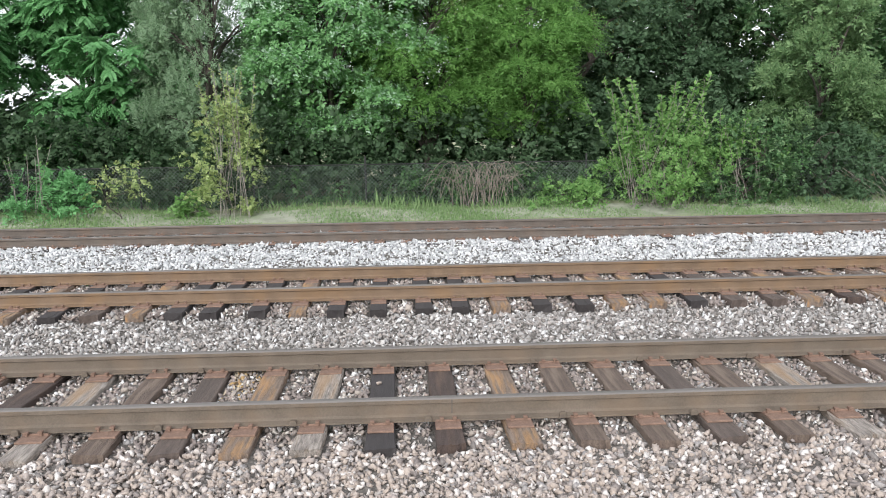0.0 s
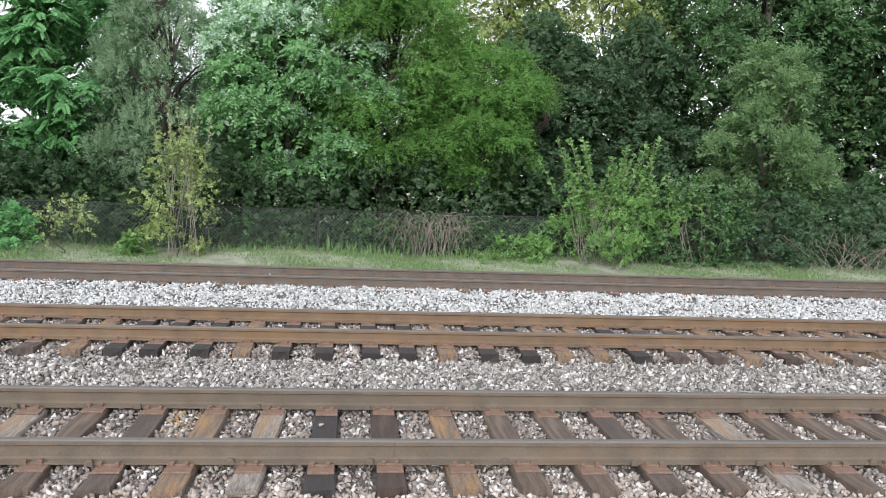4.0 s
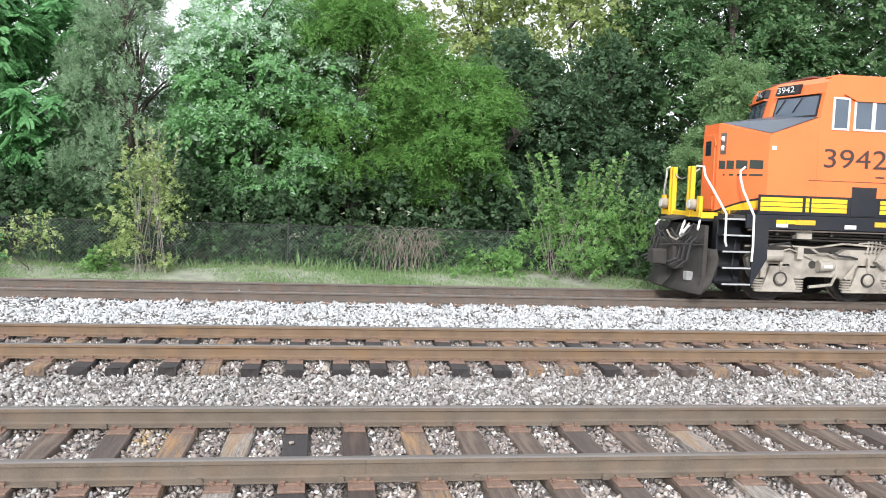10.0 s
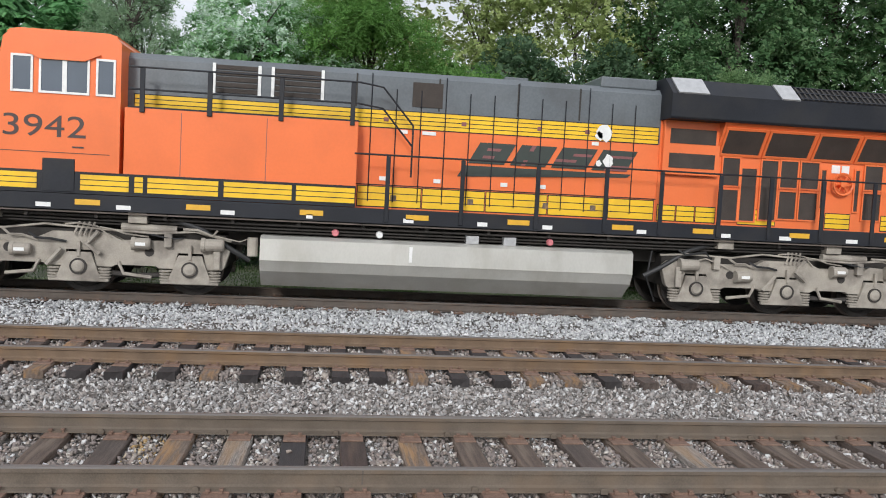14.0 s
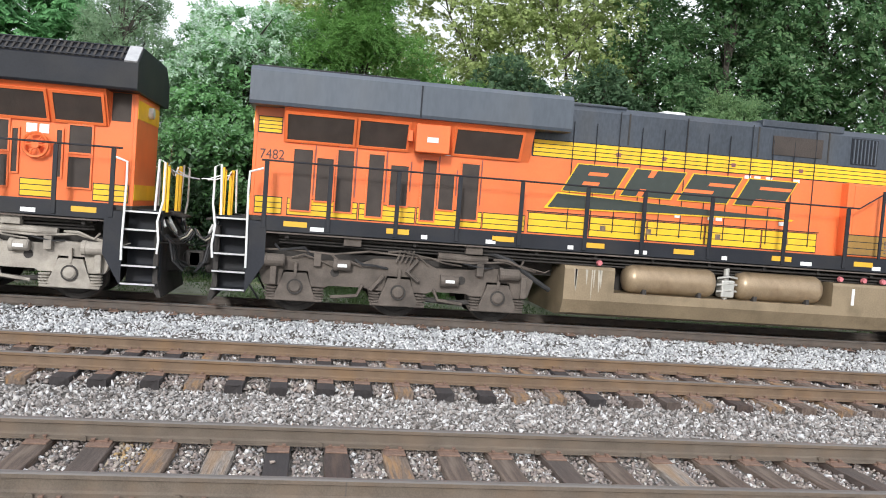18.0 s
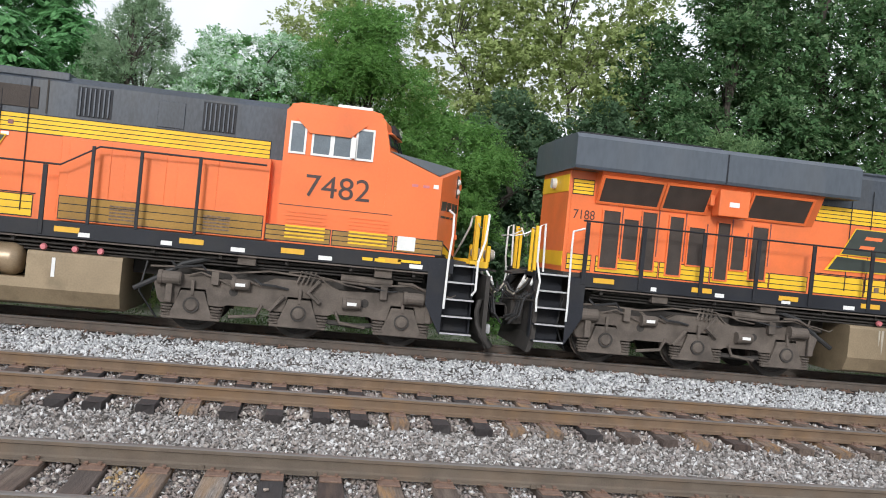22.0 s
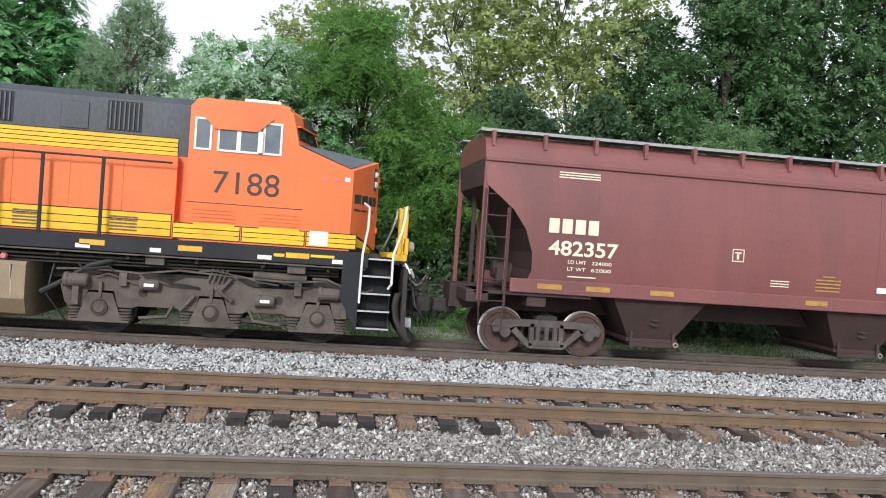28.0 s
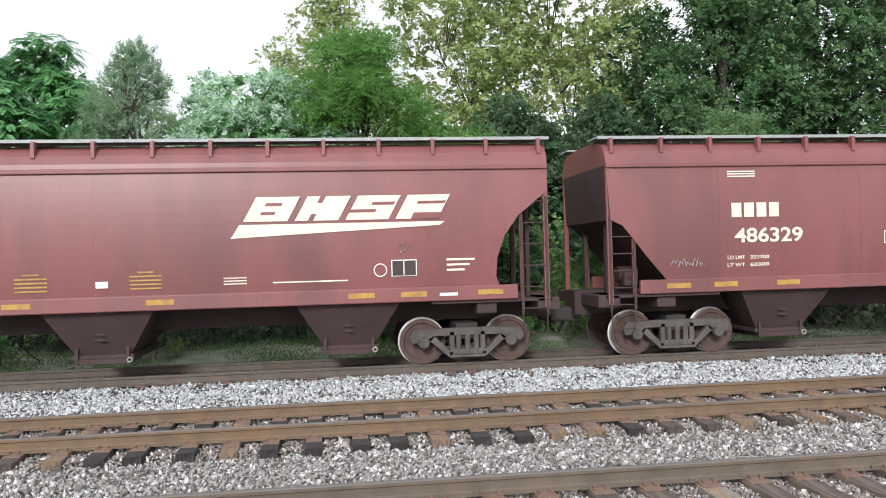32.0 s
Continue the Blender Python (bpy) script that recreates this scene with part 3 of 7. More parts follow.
track("track_near", TRACKS["near"], TIE_X["near"], "near railway track of brown rails on weathered wooden ties", anchors=True)
near_track = bpy.data.objects["track_near"]
part("weld_mark", box(0.352, 0.366, -0.0405, -0.0365, -0.042, -0.014), "truck", near_track, "pale weld mark")
part("weld_mark", box(0.352, 0.366, -0.0125, -0.0085, -0.14, -0.056), "truck", near_track, "pale weld mark")
ob = new("stone", STONES[3])
ob.parent = ground
ob.matrix_basis = pose(-0.27, 0.93, -0.178, 10, 5, 40)
track("track_middle", TRACKS["middle"], TIE_X["middle"], "middle railway track of rusty rails on dark wooden ties", side="rail_rusty")
track("track_far", TRACKS["far"], TIE_X["far"], "far railway track carrying the train, bedded in white stone", side="rail_grey")


# ---- trees, shrubs, fence and grass ----
def leaf_material(name, *tones):
    lo, hi = tones[0], tones[1]
    return material("leaf_" + name, tuple((a + b) / 2 for a, b in zip(lo, hi)), 0.5, spread=0.2, scale=1.5, fine=30, bump=0, island=tones, through_light=0.38, spec=0.25)


L = {
    "broad": leaf_material("broad", (0.116, 0.307, 0.112), (0.249, 0.535, 0.225)),
    "cedar": leaf_material("cedar", (0.162, 0.28, 0.142), (0.38, 0.53, 0.342)),
    "silver": leaf_material("silver", (0.186, 0.4, 0.141), (0.287, 0.519, 0.246), (0.575, 0.76, 0.598), (0.212, 0.431, 0.167), (0.406, 0.599, 0.387), (0.237, 0.46, 0.194), (0.676, 0.825, 0.711)),
    "locust": leaf_material("locust", (0.106, 0.247, 0.057), (0.231, 0.442, 0.119)),
    "cotton": leaf_material("cotton", (0.212, 0.295, 0.085), (0.511, 0.598, 0.255)),
    "willow": leaf_material("willow", (0.104, 0.21, 0.0862), (0.299, 0.45, 0.207)),
    "dark": leaf_material("dark", (0.0505, 0.108, 0.0511), (0.144, 0.239, 0.128)),
    "deep": leaf_material("deep", (0.0588, 0.138, 0.0507), (0.172, 0.307, 0.129), (0.0903, 0.197, 0.0813), (0.235, 0.356, 0.18), (0.0768, 0.173, 0.0739)),
    "sapling": leaf_material("sapling", (0.22, 0.34, 0.10), (0.54, 0.62, 0.29)),
    "shrub": leaf_material("shrub", (0.111, 0.262, 0.0684), (0.299, 0.504, 0.171)),
    "grass": leaf_material("grass", (0.145, 0.264, 0.096), (0.323, 0.44, 0.216)),
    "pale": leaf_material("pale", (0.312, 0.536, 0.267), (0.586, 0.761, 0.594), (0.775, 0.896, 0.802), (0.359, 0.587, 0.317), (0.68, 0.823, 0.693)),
    # hedge and undergrowth leaves: the shade they stand in is put into their colour
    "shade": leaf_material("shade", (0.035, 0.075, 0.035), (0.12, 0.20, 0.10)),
    "dry": leaf_material("dry", (0.16, 0.12, 0.07), (0.30, 0.24, 0.15)),
}


def unit(v):
    return v / np.maximum(np.linalg.norm(v, axis=-1, keepdims=True), 1e-6)


def blades(p, d, nrm, length, width):
    """Folded, pointed leaves: each starts at p, runs along d and faces nrm."""
    side = unit(np.cross(d, nrm)) * width[:, None]
    up = unit(np.cross(side, d)) * width[:, None] * 0.35
    l = d * length[:, None]
    v = np.stack([p, p + 0.45 * l + side + up, p + l, p + 0.45 * l - side + up], 1)
    f = np.arange(len(p) * 4).reshape(-1, 4)
    return v.reshape(-1, 3), f


def lobed(rs, lobes, n, dome=0.35):
    """Points with outward directions, scattered on the shells of rounded clumps, most of them on the upper side."""
    lobes = np.asarray(lobes)
    w = (lobes[:, 3] * lobes[:, 5]) ** 1.0
    k = rs.choice(len(lobes), n, p=w / w.sum())
    o = unit(rs.normal(size=(n, 3)))
    o[:, 2] = np.where(rs.uniform(size=n) < dome, np.abs(o[:, 2]), o[:, 2])
    r = rs.uniform(0.55, 1.08, (n, 1)) ** 0.6
    return lobes[k, :3] + o * lobes[k, 3:6] * r, o


def sprays(rs, p, o, size, aspect, droop, pairs, spread=0.45):
    """Leafy twigs: each starts at p, grows outwards along o and carries pairs of pointed leaves."""
    n = len(p)
    d = unit(o * 0.8 + rs.normal(size=(n, 3)) * spread + np.array([0, 0, 0.15 - droop]))
    face = unit(o * 0.5 + rs.normal(size=(n, 3)) * 0.3 + np.array([0, -0.2, 0.8]))
    side = unit(np.cross(d, face))
    nrm = np.cross(side, d)
    reach = size * 0.6 * pairs * rs.uniform(0.7, 1.25, n)
    V, faces, ids = [], [], np.arange(n)

    def put(v):
        V.append(v)
        return ids + n * (len(V) - 1)

    for k in range(pairs):
        t = (k + 0.3) / pairs
        q = p + d * (reach * t)[:, None] - np.array([0, 0, 1.0]) * (reach * t * t * 0.25 * (0.4 + droop))[:, None]
        a = put(q)
        for s in (-1, 1):
            ld = unit(d * 0.65 + side * s * 0.75 + rs.normal(size=(n, 3)) * 0.28 - np.array([0, 0, 0.22 * droop]))
            ln = unit(nrm + rs.normal(size=(n, 3)) * 0.38)
            l = size * rs.uniform(0.65, 1.3, n) * (1.05 - 0.4 * t)
            w = unit(np.cross(ld, ln)) * (l * aspect)[:, None]
            u = ln * (l * aspect * 0.3)[:, None]
            ld = ld * l[:, None]
            faces.append(np.stack([a, put(q + 0.45 * ld + w + u), put(q + ld), put(q + 0.45 * ld - w + u)], -1))
    return np.concatenate(V), np.concatenate(faces)


def crown_mesh(rs, lobes, n, size, aspect, droop, mat, frond=0, pairs=4, spread=0.45, dome=0.35):
    if not frond:
        p, o = lobed(rs, lobes, n // (2 * pairs), dome)
        v, f = sprays(rs, p, o, size, aspect, droop, pairs, spread)
        return big_mesh("crown", v, f, mat)
    # long leaves in whorls of six, spreading from the twig's end
    p, o = lobed(rs, lobes, n // 6, dome)
    p, o = np.repeat(p, 6, 0) + rs.normal(size=(n // 6 * 6, 3)) * 0.05, np.repeat(o, 6, 0)
    n = len(p)
    a = np.tile(np.arange(6) * math.pi / 3, n // 6) + np.repeat(rs.uniform(0, 6, n // 6), 6) + rs.normal(size=n) * 0.25
    ring = np.stack([np.cos(a), np.sin(a), np.zeros(n)], -1)
    d = unit(ring + o * 0.5 + rs.normal(size=(n, 3)) * 0.2 + np.array([0, 0, 0.1 - droop]))
    nrm = unit(o * 0.9 + ring * 0.3 + rs.normal(size=(n, 3)) * 0.25 + np.array([0, 0, 0.7]))
    length = size * rs.uniform(0.65, 1.35, n)
    # compound leaves: leaflets in pairs along a drooping stalk
    side = unit(np.cross(d, nrm))
    vs, fs, off = [], [], 0
    for i in range(frond):
        t = (i + 0.5) / frond
        q = p + d * (length * t)[:, None] + np.array([0, 0, -1.0]) * (length * t * t * 0.35)[:, None]
        ll = length * (2.1 / frond) * (1 - 0.45 * abs(t - 0.4))
        for s in (-1, 1):
            v, f = blades(q, unit(d * 0.55 + s * side + np.array([0, 0, -0.25])), nrm, ll, ll * aspect)
            vs.append(v)
            fs.append(f + off)
            off += len(v)
    return big_mesh("crown", np.concatenate(vs), np.concatenate(fs), mat)


def profile(shape, h):
    if shape == "cone":
        return 1.02 - 0.92 * h
    if shape == "tall":
        return 0.55 + 0.5 * math.sin(math.pi * min(1, h * 1.05)) - 0.35 * h
    return 0.35 + 0.75 * math.sin(math.pi * (0.12 + 0.86 * h)) ** 0.8


def tree(name, label, x, y, height, width, low, mat, n, size, aspect=0.3, droop=0.3, shape="round", lobes=40, lobe=0.2, seed=1, trunk=0.16, lean=0.0, frond=0, base=-0.15, depth=0.8, category="tree", top=None, pairs=4, spread=0.45, flat=1.0, core=0, dome=0.35):
    rs = np.random.default_rng(seed)
    t = thing(name, label, category, at=(x, y, base))
    height, low = height - base, low - base
    ls = []
    for i in range(lobes):
        h = (i + rs.uniform(0, 1)) / lobes
        r = profile(shape, h) * width / 2
        a = rs.uniform(0, 2 * math.pi)
        rr = r * math.sqrt(rs.uniform(0.15, 1)) * 0.85
        s = lobe * width * rs.uniform(0.65, 1.25) * (0.6 + 0.4 * profile(shape, h))
        ls.append((lean * h * height + rr * math.cos(a), depth * rr * math.sin(a), low + s * 0.5 + (height - low - s) * h, s / flat ** 0.5, s * 0.85 / flat ** 0.5, s * flat * rs.uniform(0.55, 0.85)))
    bm = bmesh.new()
    pts = [Vector((rs.uniform(-0.12, 0.12) * k + lean * k / 6 * height * 0.8, rs.uniform(-0.1, 0.1) * k, height * 0.82 * k / 6)) for k in range(7)]
    pipe(pts, [trunk * (1 - k / 7) for k in range(7)], 8, bm)
    part("trunk", bm, "bark", t, smooth=True)
    for i in range(0, lobes, 2):
        c = Vector(ls[i][:3])
        k = max(1, min(5, int(c.z / height / 0.82 * 6) - 1))
        mid_pt = pts[k].lerp(c, 0.55) + Vector((0, 0, 0.08 * width))
        bm = pipe([pts[k], pts[k].lerp(mid_pt, 0.5) + Vector((0, 0, 0.04 * width)), mid_pt, c], [trunk * 0.34, trunk * 0.27, trunk * 0.2, trunk * 0.05], 5)
        part("limb", bm, "bark", t)
    if core:
        # older leaves inside the boughs, in their shade
        inner = [(a, b * 0.7, c - 0.25 * k, i * 0.72, j * 0.72, k * 0.8) for a, b, c, i, j, k in ls]
        part("inner_crown", crown_mesh(rs, inner, core, size * 1.5 if size < 0.2 else 0.2, aspect + 0.06, 0.3, L[mat]), None, t)
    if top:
        # upper boughs: pale undersides and light from the sky, both in the leaf colour
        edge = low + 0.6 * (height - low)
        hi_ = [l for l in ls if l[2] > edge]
        part("upper_crown", crown_mesh(rs, hi_, int(n * 0.4), size, aspect, droop, L[top], frond, pairs, spread, dome), None, t, "upper boughs, pale undersides and sky light in the leaf colour")
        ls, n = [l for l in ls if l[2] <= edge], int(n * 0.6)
    part("crown", crown_mesh(rs, ls, n, size, aspect, droop, L[mat], frond, pairs, spread, dome), None, t)
    return t


tree("broadleaf_tree", "bright green tree with large drooping compound leaves behind the fence", -9.29, 19.23, 9, 6.0, 1.0, "broad", 8400, 0.34, 0.34, 0.4, "round", 50, 0.14, 11, 0.14, frond=6, core=6000, dome=0.6)
tree("broadleaf_tree", "bright green tree with large drooping compound leaves beside the line", -13.45, 18.23, 9.4, 6.0, 0.2, "broad", 6600, 0.34, 0.34, 0.4, "round", 50, 0.14, 12, 0.14, frond=6, core=6000, dome=0.6)
tree("cedar_tree", "tall grey-green cedar with feathery pointed crown behind the fence", -5.62, 18.03, 8.4, 5.8, 0.3, "cedar", 60000, 0.095, 0.15, -0.5, "tall", 170, 0.075, 13, 0.14, pairs=5, spread=0.25, flat=1.6, core=24000, dome=0.75)
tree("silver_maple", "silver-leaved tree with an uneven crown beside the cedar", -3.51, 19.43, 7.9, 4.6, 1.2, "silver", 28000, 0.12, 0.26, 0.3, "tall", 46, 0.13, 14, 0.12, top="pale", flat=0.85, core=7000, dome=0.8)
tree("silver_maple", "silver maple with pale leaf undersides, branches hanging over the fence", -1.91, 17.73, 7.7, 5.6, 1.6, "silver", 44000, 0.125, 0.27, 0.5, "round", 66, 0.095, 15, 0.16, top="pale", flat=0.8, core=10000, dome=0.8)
tree("locust_tree", "vivid green locust tree with feathery compound leaves", 0.65, 17.93, 8.9, 5.4, 1.9, "locust", 88000, 0.105, 0.15, 0.55, "round", 84, 0.105, 16, 0.12, pairs=8, spread=0.25, flat=0.7, core=30000, dome=0.75)
tree("locust_tree", "vivid green locust with low feathery boughs above the fence", 3.57, 17.43, 6.0, 4.2, 1.7, "locust", 56000, 0.105, 0.15, 0.55, "round", 46, 0.12, 17, 0.1, pairs=8, spread=0.25, flat=0.7, core=17000, dome=0.85)
tree("oak_tree", "dark green tree with sky showing through its crown", 5.71, 20.53, 7.4, 6.0, 0.6, "dark", 26000, 0.155, 0.34, 0.3, "tall", 46, 0.13, 18, 0.22)
tree("oak_tree", "dark green tree with dense shaded crown", 9.04, 20.83, 7.6, 6.6, 0.4, "dark", 32000, 0.155, 0.34, 0.3, "tall", 48, 0.13, 19, 0.22)
tree("cottonwood", "tall yellowing cottonwood with a thin open crown", 9.34, 25.03, 15.5, 9.0, 2.0, "cotton", 44000, 0.16, 0.4, 0.3, "round", 110, 0.11, 20, 0.07, core=4000)
tree("cottonwood", "tall thin yellow-green cottonwood behind the tree line", 5.07, 25.63, 14.6, 7.4, 2.0, "cotton", 34000, 0.16, 0.4, 0.3, "round", 90, 0.12, 44, 0.07, core=3000)
tree("cottonwood", "tall thin yellowing cottonwood in the distance behind the locust", 0.44, 27.03, 13.8, 8.0, 7.0, "cotton", 14000, 0.14, 0.40, 0.3, "tall", 60, 0.10, 21, 0.12)
tree("willow_tree", "grey-green willow with leaning leafy sprays beside the line", 12.1, 16.93, 6.2, 4.4, 0.6, "willow", 30000, 0.125, 0.16, -0.7, "round", 48, 0.095, 22, 0.12, core=9000, dome=0.5)
tree("elm_tree", "tall dark green elm with dense crown beside the line", 13.73, 20.53, 14.5, 7.6, 0.8, "deep", 42000, 0.155, 0.26, 0.2, "tall", 80, 0.11, 23, 0.22, core=10000, dome=0.6)
tree("elm_tree", "tall green elm with dense crown beside the line", 18.89, 19.03, 14.5, 9.0, 0.3, "deep", 30000, 0.17, 0.26, 0.3, "tall", 70, 0.12, 24, 0.22, core=9000, dome=0.6)
tree("elm_tree", "tall green elm filling the tree line behind the willow", 16.11, 22.53, 15.0, 8.0, 0.8, "deep", 22000, 0.2, 0.3, 0.3, "tall", 70, 0.13, 30, 0.22, core=9000, dome=0.5)
tree("elm_tree", "tall dense green elm at the end of the tree line", 17.65, 21.53, 16.5, 9.5, 2.0, "deep", 22000, 0.21, 0.3, 0.3, "round", 80, 0.13, 45, 0.22, core=9000, dome=0.5)
tree("elm_tree", "tall dense green elm far along the line", 23.31, 20.53, 16.5, 9.0, 1.0, "deep", 12000, 0.27, 0.32, 0.3, "round", 70, 0.16, 46, 0.28)
tree("elm_tree", "dark green elm seen in the gap of the tree line", 12.03, 23.53, 11.5, 6.4, 0.6, "deep", 20000, 0.21, 0.3, 0.3, "tall", 50, 0.14, 25, 0.24)
tree("elm_tree", "dark shaded tree at the back of the tree line", -7.86, 23.53, 6.6, 7.0, 0.3, "dark", 18000, 0.15, 0.36, 0.3, "tall", 50, 0.17, 26, 0.24)
tree("elm_tree", "dark shaded tree behind the silver maple", -0.59, 22.03, 6.6, 7.5, 0.2, "dark", 22000, 0.15, 0.36, 0.3, "round", 50, 0.17, 27, 0.22)
tree("elm_tree", "dark tree at the end of the tree line", -18.26, 20.03, 9.5, 8.0, 0.2, "deep", 12000, 0.2, 0.34, 0.3, "tall", 50, 0.17, 28, 0.24)
tree("elm_tree", "dark tree far along the tree line", 25.74, 19.03, 12.5, 9.0, 0.2, "deep", 7000, 0.28, 0.34, 0.3, "tall", 50, 0.17, 29, 0.24)

# shrubs and saplings before the fence
tree("sapling", "yellowing sapling with thin upright shoots in front of the fence", -4.48, 14.33, 2.9, 2.2, -0.15, "sapling", 5600, 0.075, 0.33, 0.2, "round", 34, 0.11, 31, 0.015, base=-0.3, category="shrub")
tree("sapling", "small thin yellow-green sapling in front of the fence", -7.14, 14.23, 1.3, 1.5, 0.2, "sapling", 700, 0.09, 0.33, 0.2, "round", 14, 0.14, 32, 0.02, base=-0.3, category="shrub")
tree("shrub", "light green shrub with long upright leafy shoots beside the track", 6.72, 14.63, 1.7, 3.4, -0.1, "shrub", 7500, 0.095, 0.26, -0.5, "round", 34, 0.13, 33, 0.04, base=-0.3, category="shrub")
tree("shrub", "dense green shrub overgrowing the fence", 9.12, 15.23, 2.2, 3.0, -0.3, "deep", 13000, 0.088, 0.32, 0.3, "round", 34, 0.15, 34, 0.05, base=-0.3, category="shrub")
tree("shrub", "dense dark green shrub beside the track", 11.48, 15.33, 1.9, 3.6, -0.4, "dark", 13000, 0.09, 0.32, 0.3, "round", 34, 0.15, 35, 0.05, base=-0.3, category="shrub")
tree("shrub", "dark green shrub with bare twigs beside the track", 14.33, 15.23, 2.2, 3.4, -0.4, "dark", 11000, 0.094, 0.32, 0.3, "round", 34, 0.15, 36, 0.05, base=-0.3, category="shrub")
tree("shrub", "green shrub at the edge of the line", 17.57, 15.03, 2.4, 4.2, -0.4, "dark", 9000, 0.12, 0.32, 0.3, "round", 34, 0.15, 37, 0.05, base=-0.3, category="shrub")
tree("shrub", "bright green shrub in front of the fence", -9.1, 14.63, 1.0, 2.3, -0.4, "broad", 3200, 0.125, 0.3, 0.2, "round", 18, 0.18, 38, 0.03, base=-0.3, category="shrub")
tree("shrub", "green shrub at the foot of the trees", -12.33, 14.83, 2.2, 4.0, -0.4, "deep", 8000, 0.12, 0.3, 0.2, "round", 26, 0.16, 39, 0.04, base=-0.3, category="shrub")
tree("shrub", "small bright shrub at the foot of the sapling", -5.42, 14.23, 0.45, 0.9, -0.4, "shrub", 1100, 0.09, 0.34, 0.2, "round", 10, 0.2, 40, 0.02, base=-0.3, category="shrub")
tree("shrub", "low weedy shrub in front of the fence", 4.29, 14.93, 0.55, 2.6, -0.4, "shrub", 2800, 0.09, 0.3, 0.0, "round", 18, 0.14, 41, 0.02, base=-0.3, category="shrub")


def shoots(name, label, x, y, n, h, spread, mat, seed, leafy=26, size=0.1):
    """Long bare shoots with leaves along their upper part."""
    rs = np.random.default_rng(seed)
    t = thing(name, label, "shrub", at=(x, y, -0.25))
    P, D = [], []
    for i in range(n):
        a = Vector((rs.uniform(-0.3, 0.3) * spread, rs.uniform(-0.2, 0.2), 0))
        b = a + Vector((rs.uniform(-0.5, 0.5) * spread, rs.uniform(-0.3, 0.3), h * rs.uniform(0.6, 1.0)))
        c = a.lerp(b, 0.55) + Vector((rs.uniform(-0.1, 0.1), 0, 0.05))
        part("stem", pipe([a, c, b], 0.007, 4), "twig", t)
        for k in range(leafy):
            s = rs.uniform(0.45, 1.0)
            P.append(c.lerp(b, (s - 0.45) / 0.55))
            D.append((rs.normal(), rs.normal(), 0.5))
    P, D = np.array(P), unit(np.array(D))
    s = size * rs.uniform(0.7, 1.4, len(P))
    v, f = blades(P, D, unit(rs.normal(size=P.shape) + np.array([0, -0.3, 0.8])), s, s * 0.3)
    part("leaves", big_mesh("leaves", v, f, L[mat]), None, t)
    return t


shoots("sapling_shoots", "thin pale shoots with yellow-green leaves rising from a sapling", -4.29, 14.28, 18, 3.9, 1.5, "sapling", 51, 44, 0.085)
shoots("shrub_shoots", "upright light green leafy shoots of a shrub", 6.6, 14.48, 40, 3.5, 2.8, "shrub", 52, 80, 0.115)
shoots("bare_sapling", "bare grey sapling with few leaves beside the line", -9.4, 14.43, 7, 2.6, 1.3, "shrub", 53, 4, 0.1)
shoots("shrub_shoots", "leafy shoots rising from a green shrub", 9.0, 14.93, 14, 2.6, 2.2, "shrub", 54, 60, 0.115)
shoots("dry_brush", "heap of dry brown twigs under the shrubs", 13.63, 14.43, 40, 1.3, 3.2, "dry", 55, 3, 0.09)


def vine_tangle(name, label, x, y, n, width, height, seed):
    """Bare stems that climb, arch over and hang down again."""
    rs = np.random.default_rng(seed)
    t = thing(name, label, "vines", at=(x, y, -0.25))
    for i in range(n):
        a = rs.normal() * width * 0.28
        reach, top, bow = rs.uniform(-1.1, 1.1), height * rs.uniform(0.6, 1.0), rs.uniform(0.55, 1.0)
        foot = rs.uniform(0, 0.8) * (i % 3 > 0)
        pts = [(a + reach * (k / 7) ** 1.5 + rs.uniform(-0.03, 0.03), rs.uniform(-0.1, 0.02), foot + (top - foot) * math.sin(math.pi * bow * k / 7) + rs.uniform(-0.03, 0.03)) for k in range(8)]
        part("stem", pipe(pts, rs.uniform(0.004, 0.008), 4), "vine_wood", t)
    return t


vine_tangle("dead_vine", "tangle of dead grey-brown vines on the fence", 1.95, 15.36, 60, 1.7, 1.4, 56)

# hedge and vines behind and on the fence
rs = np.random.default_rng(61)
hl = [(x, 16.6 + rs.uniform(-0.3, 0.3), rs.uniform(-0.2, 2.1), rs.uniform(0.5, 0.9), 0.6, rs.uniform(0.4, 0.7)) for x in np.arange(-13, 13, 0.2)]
hedge = tagged(new("hedge", crown_mesh(rs, hl, 36000, 0.16, 0.36, 0.3, L["shade"])), "overgrown hedge behind the chain-link fence, leaves coloured dark for shade", "hedge", kind="stuff")
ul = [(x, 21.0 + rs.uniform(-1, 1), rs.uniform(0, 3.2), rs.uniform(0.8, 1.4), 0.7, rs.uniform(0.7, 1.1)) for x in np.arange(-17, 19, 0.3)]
tagged(new("undergrowth", crown_mesh(rs, ul, 20000, 0.34, 0.36, 0.3, L["shade"])), "undergrowth behind the trees, leaves coloured dark for shade", "undergrowth", kind="stuff")
vl = [(x, 15.45, rs.uniform(0.0, 0.85), rs.uniform(0.15, 0.4), 0.1, rs.uniform(0.12, 0.3)) for x in np.concatenate([rs.uniform(-3.3, 7.2, 60), rs.uniform(0.2, 3.7, 30)])]
tagged(new("fence_vines", crown_mesh(rs, vl, 9000, 0.06, 0.42, 0.4, L["deep"])), "green vines climbing through the fence", "vines", kind="stuff")


